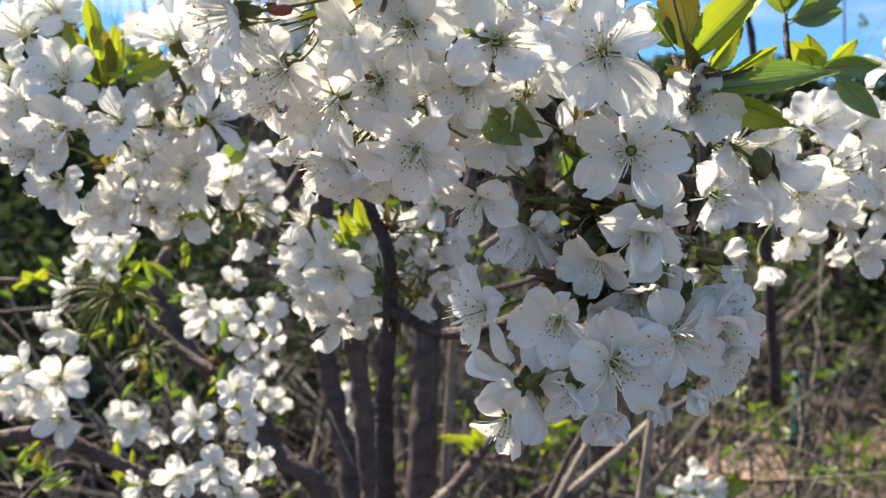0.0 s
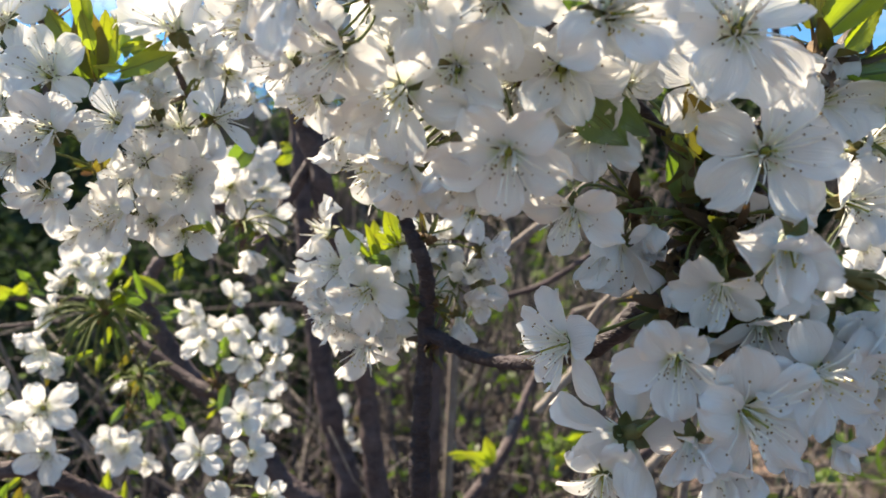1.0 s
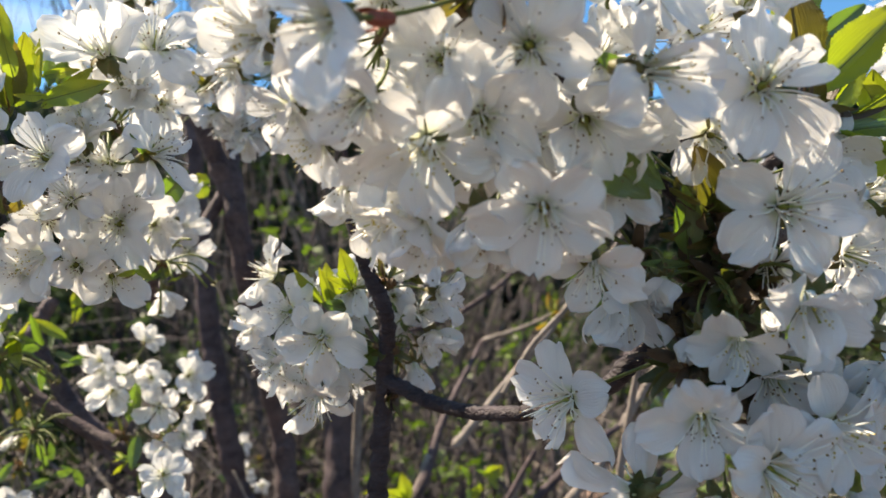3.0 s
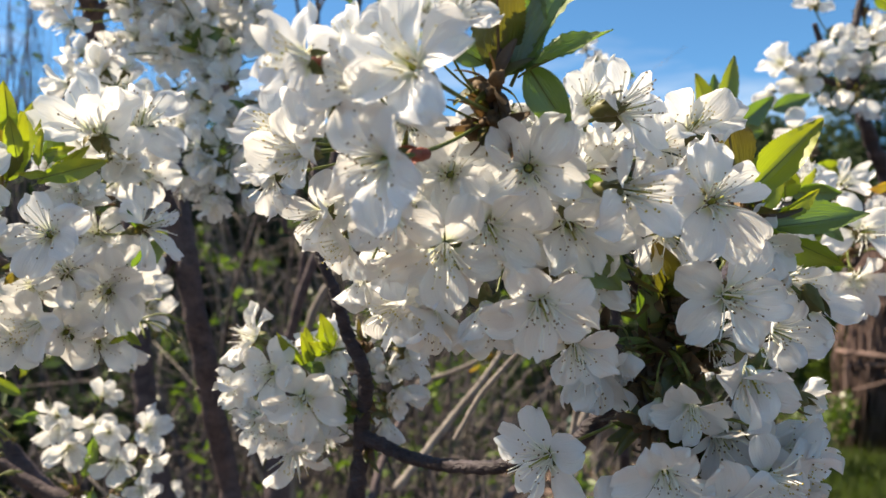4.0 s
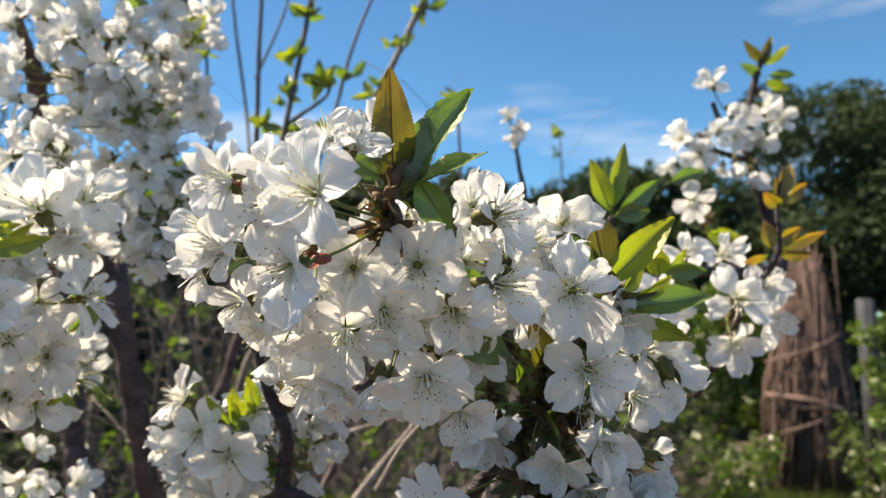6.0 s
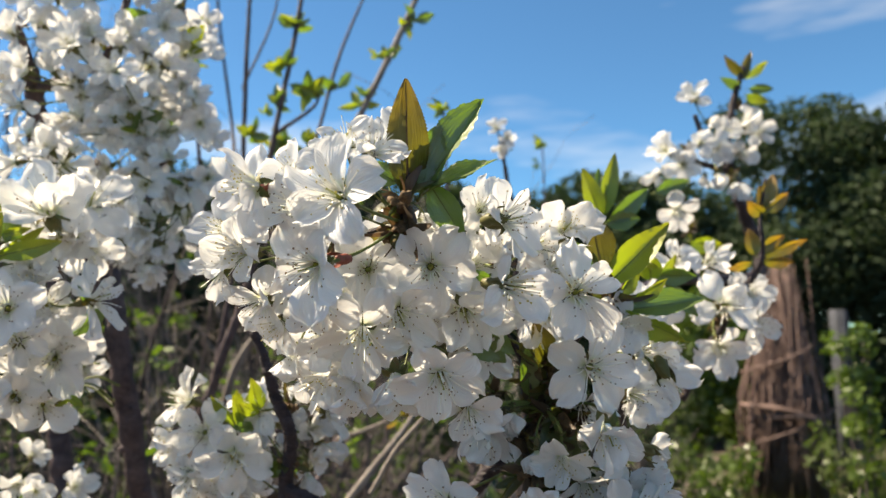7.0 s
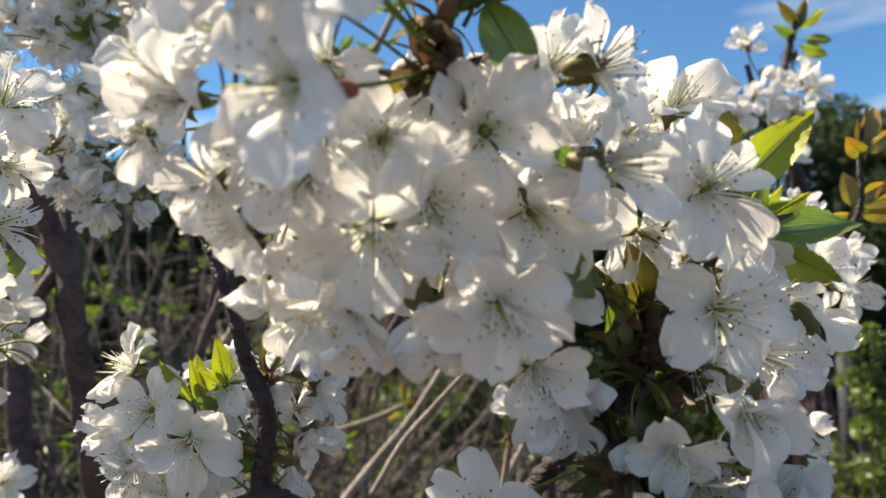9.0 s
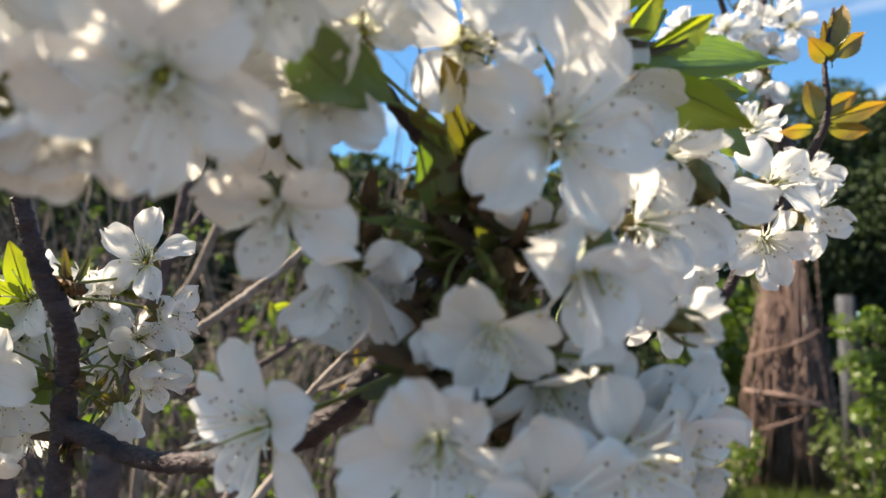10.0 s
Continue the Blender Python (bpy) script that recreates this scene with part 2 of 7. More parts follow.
def limb(tree, name, rows, mat=None, draw=rnd):
    bm = bmesh.new()
    tube(bm, glide(rows, 18), 14, 0.34 if mat is None else 0.22)
    # buds and old leaf scars along the wood
    line = glide(rows, 4)
    for q in line[1:-1]:
        if draw.random() < 0.5 and q[3] < 0.012:
            d = Vector((draw.uniform(-1, 1), draw.uniform(-1, 0.2), draw.uniform(-0.3, 1))).normalized()
            c = Vector(q[:3]) + d * q[3] * 0.75
            bmesh.ops.create_icosphere(bm, subdivisions=1, radius=q[3] * draw.uniform(0.3, 0.5), matrix=Matrix.Translation(c) @ d.to_track_quat("Z", "Y").to_matrix().to_4x4() @ Matrix.Diagonal((1, 1, 1.5, 1)))
    return part(name, bm, mat or BARK, tree)


def blade_grid(bm, nu, nv, place, slot=0):
    """A sheet of nu by nv cells with its own u along and v across; place(u, v) with v from -1 to 1."""
    uv = bm.loops.layers.uv.verify()
    grid = [[bm.verts.new(place(i / nu, 2 * j / nv - 1)) for j in range(nv + 1)] for i in range(nu + 1)]
    for i in range(nu):
        for j in range(nv):
            f = bm.faces.new((grid[i][j], grid[i + 1][j], grid[i + 1][j + 1], grid[i][j + 1]))
            f.material_index = slot
            for lp, (a, b) in zip(f.loops, ((i, j), (i + 1, j), (i + 1, j + 1), (i, j + 1))):
                lp[uv].uv = (a / nu, b / nv)


def petal_mesh(first, last, cup, seed, nu=10, nv=8, mat=None, wide=0.33):
    """One petal of a flower of radius 1: from the claw outwards along x. first, last: degrees by which it rises at its foot and its end."""
    r = random.Random(seed)
    ph, amp, notch, wide, lean = r.uniform(0, 6), r.uniform(0.035, 0.11), r.uniform(0.0, 0.12), r.uniform(0.95, 1.06) * wide, r.uniform(-0.11, 0.11)
    bend, hem, crease = r.uniform(-0.8, 0.8), r.uniform(-0.16, 0.22), r.uniform(0.0, 0.10)
    line, x, z = [], 0.07, 0.0
    for i in range(nu + 1):
        line.append((x, z, radians(first + (last - first) * (i / nu) ** 0.8)))
        a = line[-1][2]
        x += math.cos(a) * 0.96 / nu
        z += math.sin(a) * 0.96 / nu

    def at(u, v):
        k = min(int(u * nu + 0.5), nu)
        x, z, a = line[k]
        if u < 0.6:
            w = 0.10 + 0.90 * math.sin(math.pi / 2 * u / 0.6) ** 1.5
        else:
            w = math.sqrt(max(0, 1 - ((u - 0.6) / 0.425) ** 2.2))
        w *= wide
        y = w * v + 0.014 * math.sin(23 * u + ph * 3) * abs(v) * u
        back = notch * math.exp(-(v / 0.3) ** 2) * u ** 12 + 0.05 * u ** 6 * v * v
        lift = cup * w * v * v * (0.3 + 0.7 * u) + amp * math.sin(3.1 * v + 5 * u + ph) * u + 0.7 * amp * math.sin(6.5 * v - 4 * u + 2 * ph) * u * u + 0.10 * bend * v * u * u + hem * abs(v) ** 3 * u * u * w * 2 + crease * w * abs(v) * (1 - 0.5 * u) + 0.02 * math.sin(17 * v + 3 * ph) * u ** 4
        return Vector((x - math.cos(a) * back - math.sin(a) * lift, y + lean * u * u, z - math.sin(a) * back + math.cos(a) * lift))

    bm = bmesh.new()
    blade_grid(bm, nu, nv, at)
    return finish("petal", bm, mat or PETAL)


def stamen_mesh(seed, spread, count=30, anther=None):
    r = random.Random(seed)
    bm = bmesh.new()
    for i in range(count):
        a = 2 * math.pi * i / count + r.uniform(-0.15, 0.15)
        out, ln = r.uniform(0.15, 1.0) * spread, r.uniform(0.38, 0.84)
        tip = Vector((math.cos(a) * math.sin(out), math.sin(a) * math.sin(out), math.cos(out))) * ln
        foot = Vector((math.cos(a) * 0.085, math.sin(a) * 0.085, 0.02))
        mid = (foot + tip) / 2 + Vector((0, 0, 0.05)) + Vector((r.uniform(-0.03, 0.03), r.uniform(-0.03, 0.03), 0))
        tube(bm, [(*foot, 0.016), (*mid, 0.014), (*tip, 0.010)], 3, 0, False, 0)
        o = bmesh.ops.create_icosphere(bm, subdivisions=1, radius=r.uniform(0.013, 0.021), matrix=Matrix.Translation(tip) @ Matrix.Diagonal((1, 1, 1.25, 1)))
        for v in o["verts"]:
            for f in v.link_faces:
                f.material_index = 1
    return finish("stamen_tuft", bm, [FILAMENT, anther or ANTHER])


def calyx_mesh(seed):
    """The green cup behind the petals with its five sepals turned back."""
    r = random.Random(seed)
    bm = bmesh.new()
    tube(bm, [(0, 0, -0.40, 0.035), (0, 0, -0.36, 0.075), (0, 0, -0.22, 0.115), (0, 0, -0.08, 0.10), (0, 0, 0.0, 0.125), (0, 0, 0.03, 0.10)], 9, 0, True)
    for k in range(5):
        turn = Matrix.Rotation(2 * math.pi * (k + 0.5) / 5, 4, "Z")
        droop = r.uniform(0.7, 1.3)

        def at(u, v):
            w = 0.10 * (1 - u ** 2.2) + 0.012
            return turn @ Vector((0.10 + 0.26 * u - 0.06 * u * u * droop, w * v, -0.02 - 0.16 * u * u * droop + 0.04 * v * v))

        blade_grid(bm, 4, 2, at)
    return finish("flower", bm, CALYX)


def pistil_mesh():
    bm = bmesh.new()
    tube(bm, [(0, 0, -0.02, 0.062), (0, 0, 0.05, 0.056), (0, 0, 0.10, 0.034), (0, 0, 0.14, 0.015), (0.01, 0.01, 0.46, 0.011), (0.012, 0.012, 0.49, 0.022), (0.012, 0.012, 0.505, 0.008)], 7, 0, True)
    return finish("pistil", bm, PISTIL)


NARROW_PETALS = [petal_mesh(rnd.uniform(24, 62), rnd.uniform(-50, 40), rnd.uniform(-0.15, 0.6), s, 12, 8, None, 0.29) for s in range(10)]
OPEN_PETALS = [petal_mesh(rnd.uniform(26, 62), rnd.uniform(-46, 34), rnd.uniform(-0.15, 0.55), 20 + s, 12, 8, None, 0.335) for s in range(12)]
BROAD_PETALS = [petal_mesh(rnd.uniform(30, 54), rnd.uniform(-34, 14), rnd.uniform(-0.1, 0.5), 80 + s, 12, 10, None, 0.36) for s in range(12)]
CUP_PETALS = [petal_mesh(rnd.uniform(62, 75), rnd.uniform(28, 55), rnd.uniform(0.35, 0.55), 40 + s, mat=PETAL) for s in range(9)]
BUD_PETALS = [petal_mesh(66, rnd.uniform(118, 135), 0.7, 60 + s) for s in range(4)]
STAMENS = [stamen_mesh(s, 1.08) for s in range(5)] + [stamen_mesh(10 + s, 0.9, 26, FRESH_ANTHER) for s in range(2)]
SHUT_STAMENS = [stamen_mesh(20 + s, 0.55, 16) for s in range(3)]
CALYCES = [calyx_mesh(s) for s in range(4)]
PISTILS = pistil_mesh()
SPURS = {}


def stalk(bm, foot, m):
    """The pedicel from the spur to the flower, in the flower's own space."""
    a = m.inverted() @ Vector(foot)
    b = Vector((0, 0, -0.40))
    k = (a - b).length
    c = b + Vector((0, 0, -0.38 * k))
    d = a + (b - a) * 0.28 + Vector((0, 0, -0.05 * k))
    line = []
    for i in range(9):
        t = i / 8
        p = a * (1 - t) ** 3 + d * 3 * t * (1 - t) ** 2 + c * 3 * t * t * (1 - t) + b * t ** 3
        line.append((*p, 0.029 + 0.012 * (abs(t - 0.5) * 2) ** 3))
    tube(bm, line, 6, 0, False)


def blossoms(tree, rows):
    """Flowers on their stalks: place, yaw and pitch of the way they face, turn, radius, and how far they are open."""
    for x, y, z, yaw, pitch, turn, r, opened in rows:
        m = Matrix.Translation((x, y, z)) @ Euler((0, radians(90 - pitch), radians(yaw))).to_matrix().to_4x4() @ Matrix.Rotation(radians(turn), 4, "Z") @ Matrix.Scale(r, 4)
        name = "flower" if opened > 0.2 else "flower_bud"
        ob = put(name, rnd.choice(CALYCES), tree, m, "" if opened > 0.2 else "closed white flower bud")
        kinds = BROAD_PETALS if opened > 0.95 else OPEN_PETALS if opened > 0.85 else NARROW_PETALS if opened > 0.7 else rnd.choice((CUP_PETALS[0::3], CUP_PETALS[1::3], CUP_PETALS[2::3])) if opened > 0.2 else BUD_PETALS
        loose = 0.65 if opened > 0.95 else 1.1
        over = rnd.uniform(-8, 24) * loose
        for k in range(5):
            tilt = rnd.gauss(0, 14) * loose + over + (1 - opened) * 14 * (opened > 0.7)
            pm = Matrix.Rotation(2 * math.pi * k / 5 + rnd.gauss(0, 0.07), 4, "Z") @ Matrix.Rotation(radians(-tilt), 4, "Y") @ Matrix.Rotation(radians(rnd.gauss(0, 15) * loose), 4, "X") @ Matrix.Scale(rnd.uniform(0.88, 1.10), 4) @ Matrix.Translation((0, 0, 0.006 * (k % 2)))
            put("petal", rnd.choice(kinds), ob, pm)
        if opened > 0.2:
            put("stamen_tuft", rnd.choice(STAMENS if opened > 0.7 else SHUT_STAMENS), ob)
            put("pistil", PISTILS, ob)
        foot = min(SPURS[tree.name], key=lambda s: (Vector(s) - Vector((x, y, z)) + m.to_3x3().col[2] * 1.2).length)
        foot = Vector(foot) + Vector((rnd.gauss(0, 0.0025), rnd.gauss(0, 0.0025), rnd.gauss(0, 0.0025)))
        bm = bmesh.new()
        stalk(bm, foot, m)
        put("stalk", finish("stalk", bm, STALK), ob)


def leaf(tree, foot, tip, half, toward, turn, fold, mat):
    """A cherry leaf from foot to tip; toward: the side its upper face looks to before it is turned about the midrib."""
    foot, tip = Vector(foot), Vector(tip)
    half, fold = half * 0.80, fold + 0.12
    if mat in (YOUNG, ORANGE, BRONZE):
        # young leaves hang with their under side towards the eye
        toward = Vector(toward) + Vector((0, 0, -0.5)) * Vector(toward).length
    d = tip - foot
    ln = d.length
    d.normalize()
    side = d.cross(Vector(toward)).normalized()
    face = side.cross(d)
    rot = Matrix.Rotation(radians(turn), 3, d)
    side, face = rot @ side, rot @ face
    ph, curl, wave = rnd.uniform(0, 6), rnd.uniform(0.06, 0.24), rnd.uniform(0.08, 0.2)
    nu, nv = 64, 6

    def at(u, v):
        w = half * (0.05 + math.sin(math.pi * u ** 0.86) ** 0.80 * (1 - 0.25 * u ** 3))
        teeth = 1 + 0.035 * (1 if int(round(u * nu)) % 2 else -1) * (abs(v) > 0.99)
        y = w * v * teeth
        rise = fold * abs(y) + curl * ln * (u - u * u) * -1 + wave * half * math.sin(9 * u + ph + 2 * v) * abs(v) - 0.35 * curl * ln * u ** 3
        ribs = 0.055 * half * math.cos(2 * math.pi * (u * 9 - abs(v) * 1.6)) * abs(v)
        return foot + d * (ln * u) + side * y + face * (rise + ribs)

    bm = bmesh.new()
    blade_grid(bm, nu, nv, at)
    # midrib and leaf stalk on the under side
    line = [(*(foot - d * ln * 0.12 - face * 0.001), half * 0.075)] + [(*(at(u, 0) - face * half * 0.02), half * (0.075 - 0.055 * u)) for u in (0, 0.2, 0.4, 0.6, 0.8, 0.97)]
    ob = part("leaf", bm, mat, tree, {BRONZE: "bronze-tinted young leaf", ORANGE: "orange-brown young leaf", OLIVE: "olive-brown bract", YOUNG: "yellow-green young leaf"}.get(mat, ""))
    bm = bmesh.new()
    tube(bm, line, 5, 0, True)
    put("midrib", finish("midrib", bm, SCALE if mat == BRONZE else STALK), ob)
    return ob


def leaf_cloud(bm, centres, count, size, squash=1.0, slot=0, r=None):
    """Many small leaves in uneven clumps; centres: (x, y, z, radius)."""
    r = r or rnd
    uv = bm.loops.layers.uv.verify()
    total = sum(c[3] ** 2 for c in centres)
    for cx, cy, cz, cr in centres:
        for _ in range(int(count * cr * cr / total)):
            d = Vector((r.gauss(0, 1), r.gauss(0, 1), r.gauss(0, 1))).normalized() * cr * r.uniform(0.35, 1.08) ** 0.6
            p = Vector((cx + d.x, cy + d.y, cz + d.z * squash))
            if p.z < 0.02:
                continue
            a = Vector((r.gauss(0, 1), r.gauss(0, 1), r.gauss(0, 0.7))).normalized()
            b = a.cross(Vector((r.gauss(0, 1), r.gauss(0, 1), r.gauss(0, 1)))).normalized()
            s = size * r.uniform(0.6, 1.3)
            v = [bm.verts.new(p - a * s), bm.verts.new(p + b * s * 0.45 + a * 0.1 * s), bm.verts.new(p + a * s), bm.verts.new(p - b * s * 0.45 + a * 0.1 * s)]
            f = bm.faces.new(v)
            f.material_index = slot
            for lp, q in zip(f.loops, ((0, 0.5), (0.5, 1), (1, 0.5), (0.5, 0))):
                lp[uv].uv = q


def evergreen(at, high, wide, label, mat=FAR_LEAF, leaves=30000, size=0.085, low=0.02):
    x, y = at
    tree = thing("evergreen_tree", (x, y, 0), label, "tree", "evergreen trees")
    r = random.Random(int(x * 37 + y * 91))
    bm = bmesh.new()
    tube(bm, glide([(x, y, 0, 0.16), (x + 0.05, y, high * 0.4, 0.11), (x, y, high * 0.9, 0.03)], 5), 8, 0.15)
    for k in range(9):
        h = high * (0.15 + 0.08 * k)
        a = k * 2.4
        e = wide * (0.75 - 0.05 * k)
        tube(bm, [(x, y, h, 0.04), (x + math.cos(a) * e * 0.5, y + math.sin(a) * e * 0.5, h + 0.15, 0.025), (x + math.cos(a) * e, y + math.sin(a) * e, h + 0.2, 0.01)], 5)
    part("trunk", bm, TWIG, tree)
    clumps = []
    for k in range(46):
        h = r.uniform(low, 1.0)
        rim = wide * (1.0 - 0.55 * max(0, h - 0.35) ** 1.2) * r.uniform(0.35, 1.0)
        a = r.uniform(0, 6.28)
        clumps.append((x + math.cos(a) * rim, y + math.sin(a) * rim, high * h * 0.95 + 0.2, wide * r.uniform(0.2, 0.42)))
    bm = bmesh.new()
    leaf_cloud(bm, clumps, leaves, size, 0.9, 0, r)
    part("crown", bm, mat, tree, smooth=False)
    return tree


def bare_shrub(at, stems, high, label, lean=0.35, leaves=120, wood=TWIG, name="bare_shrub", group="bare shrubs", leafmat=None, thick=1.0):
    """Thin forked stems with a few opening leaves."""
    x, y = at
    sh = thing(name, (x, y, 0), label, "shrub", group)
    r = random.Random(int(x * 131 + y * 57) + stems)
    bm, tips = bmesh.new(), []
    for k in range(stems):
        a, h = r.uniform(0, 6.28), high * r.uniform(0.6, 1.05)
        e = lean * h * r.uniform(0.3, 1.2)
        p0 = Vector((x + r.gauss(0, 0.06), y + r.gauss(0, 0.06), -0.02))
        p3 = p0 + Vector((math.cos(a) * e, math.sin(a) * e, h))
        p1 = p0.lerp(p3, 0.35) + Vector((r.gauss(0, 0.09), r.gauss(0, 0.09), 0.05))
        p2 = p0.lerp(p3, 0.7) + Vector((r.gauss(0, 0.09), r.gauss(0, 0.09), 0.03))
        w = r.uniform(0.004, 0.010) * thick
        line = glide([(*p0, w), (*p1, w * 0.8), (*p2, w * 0.55), (*p3, w * 0.25)], 4)
        tube(bm, line, 5, 0.15)
        for q in line[3:]:
            tips.append(q)
            if r.random() < 0.5:
                b = Vector(q[:3]) + Vector((r.gauss(0, 0.19), r.gauss(0, 0.19), r.uniform(-0.05, 0.22)))
                mid = Vector(q[:3]).lerp(b, 0.5) + Vector((r.gauss(0, 0.02), r.gauss(0, 0.02), 0.02))
                tube(bm, [(*q[:3], q[3] * 0.6), (*mid, q[3] * 0.45), (*b, 0.0012)], 4)
                tips.append((*mid, 0))
                tips.append((*b, 0))
    part("wood", bm, wood, sh)
    bm = bmesh.new()
    if leaves:
        leaf_cloud(bm, [(*q[:3], 0.03) for q in r.sample(tips, min(len(tips), 45))], leaves, 0.019, 1, 0, r)
        part("foliage", bm, leafmat or SPRING_LEAF, sh, smooth=False)
    else:
        bm.free()
    return sh


def leafy_shrub(at, high, wide, label, mat, size=0.03, leaves=1500, name="leafy_shrub"):
    x, y = at
    sh = thing(name, (x, y, 0), label, "shrub", "leafy shrubs")
    r = random.Random(int(x * 77 + y * 33))
    bm, clumps = bmesh.new(), []
    for k in range(7):
        a, e = r.uniform(0, 6.28), wide * r.uniform(0.2, 0.8)
        top = (x + math.cos(a) * e, y + math.sin(a) * e, high * r.uniform(0.65, 1.0))
        tube(bm, glide([(x, y, 0, 0.012), ((x + top[0]) / 2, (y + top[1]) / 2, top[2] * 0.55, 0.008), (*top, 0.003)], 3), 5)
        for s in (0.25, 0.45, 0.65, 0.85, 1.0):
            clumps.append((x + (top[0] - x) * s, y + (top[1] - y) * s, top[2] * s, wide * r.uniform(0.16, 0.34)))
    part("wood", bm, TWIG, sh)
    bm = bmesh.new()
    leaf_cloud(bm, clumps, leaves, size, 1.1, 0, r)
    part("foliage", bm, mat, sh, smooth=False)
    return sh


def spur(tree, at, size=0.006, bracts=12):
    """A knobbly flowering spur with brown bud scales and small green bracts round it."""
    at = Vector(at)
    bm = bmesh.new()
    for k in range(6):
        o = bmesh.ops.create_icosphere(bm, subdivisions=2, radius=size * rnd.uniform(0.22, 0.4), matrix=Matrix.Translation(at + Vector((rnd.gauss(0, 1), rnd.gauss(0, 1), rnd.gauss(0, 1))) * size * 0.3))
        for v in o["verts"]:
            v.co += (v.co - at).normalized() * size * 0.4 * noise.noise(v.co * 900)
    ob = part("spur", bm, SCALE, tree)
    for k in range(bracts):
        d = Vector((rnd.gauss(0, 1), rnd.gauss(0, 1) - 0.4, rnd.gauss(0, 1))).normalized()
        w = d.cross(Vector((rnd.gauss(0, 1), rnd.gauss(0, 1), rnd.gauss(0, 1)))).normalized()
        n = w.cross(d)
        ln, half, cv = size * rnd.uniform(0.8, 1.9), size * rnd.uniform(0.13, 0.32), rnd.uniform(-0.6, 0.6)
        bm = bmesh.new()
        blade_grid(bm, 5, 4, lambda u, v: at + d * (size * 0.3 + ln * u) + w * (half * v * (0.25 + math.sin(math.pi * (0.12 + 0.85 * u)) * 0.8)) + n * (cv * ln * u * u + 0.4 * half * v * v))
        put("bract", finish("bract", bm, (SCALE_LEAF, OLIVE, SCALE_LEAF, BRONZE, OLIVE, SCALE_LEAF)[k % 6]), ob)


def spray(tree, at, reach, count, seed, way, thick=0.022):
    """Bare green flower stalks that fan out from one spur, each with the small cup that its petals left."""
    r = random.Random(seed)
    at, way = Vector(at), Vector(way).normalized()
    bm = bmesh.new()
    bmesh.ops.create_icosphere(bm, subdivisions=2, radius=reach * 0.10, matrix=Matrix.Translation(at))
    hub = part("stalk_spray", bm, SCALE, tree, "fan of bare green flower stalks")
    for k in range(count):
        d = (way * 0.55 + Vector((r.gauss(0, 1), r.gauss(0, 0.8), r.gauss(0, 1))).normalized()).normalized()
        ln = reach * r.uniform(0.6, 1.1)
        sag = Vector((0, 0, -0.18 * ln))
        p1, p2 = at + d * ln * 0.55 - sag * 0.4, at + d * ln + sag
        bm = bmesh.new()
        tube(bm, glide([(*at, reach * thick), (*p1, reach * thick * 0.85), (*p2, reach * thick * 1.1)], 4), 5)
        put("stalk", finish("stalk", bm, STALK), hub)
        if k % 2 or thick > 0.03:
            m = Matrix.Translation(p2) @ (p2 - p1).normalized().to_track_quat("Z", "Y").to_matrix().to_4x4() @ Matrix.Scale(reach * r.uniform(0.20, 0.28) * (1 + 22 * (thick - 0.022)), 4)
            put("cup", r.choice(CALYCES), hub, m)


# ---- ground ----
bm = bmesh.new()
rings = [0.0, 0.5, 1, 1.5, 2, 2.6, 3.3, 4, 5, 6, 7.5, 9, 12, 16, 24, 40, 80, 200, 600]
prev = None
for q in rings[1:]:
    row = []
    for k in range(72):
        a = 2 * math.pi * k / 72
        x, y = math.cos(a) * q, math.sin(a) * q + 1.0
        z = 0.05 * noise.noise((x * 0.9, y * 0.9, 0.3)) + 0.02 * noise.noise((x * 3, y * 3, 5)) if q < 40 else 0
        row.append(bm.verts.new((x, y, z)))
    if prev is None:
        bm.faces.new(row)
    else:
        for k in range(72):
            bm.faces.new((prev[k], row[k], row[(k + 1) % 72], prev[(k + 1) % 72]))
    prev = row
ground = put("ground", finish("ground", bm, SOIL))
tagged(ground, "dry brown garden soil with patches of grass", "ground", "", "structure")

# strip laid on the soil as a painted patch of sunlight
bm = bmesh.new()
edge = []
for k in range(25):
    u = k / 24
    c = Vector((1.15 + 2.1 * u, 4.7 + 0.66 * u, 0))
    for side in (-1, 1):
        w = 0.55 + 0.2 * noise.noise((u * 5, side * 3.0, 1))
        p = c + Vector((-0.31, 0.95, 0)) * (w * side)
        z = 0.05 * noise.noise((p.x * 0.9, p.y * 0.9, 0.3)) + 0.02 * noise.noise((p.x * 3, p.y * 3, 5)) + 0.03
        edge.append(bm.verts.new((p.x, p.y, z)))
for k in range(24):
    bm.faces.new((edge[2 * k], edge[2 * k + 2], edge[2 * k + 3], edge[2 * k + 1]))
tagged(put("path", finish("path", bm, SUNLIT_SOIL)), "strip of pinkish-brown soil with sunlight painted into its colour", "path", "", "structure")

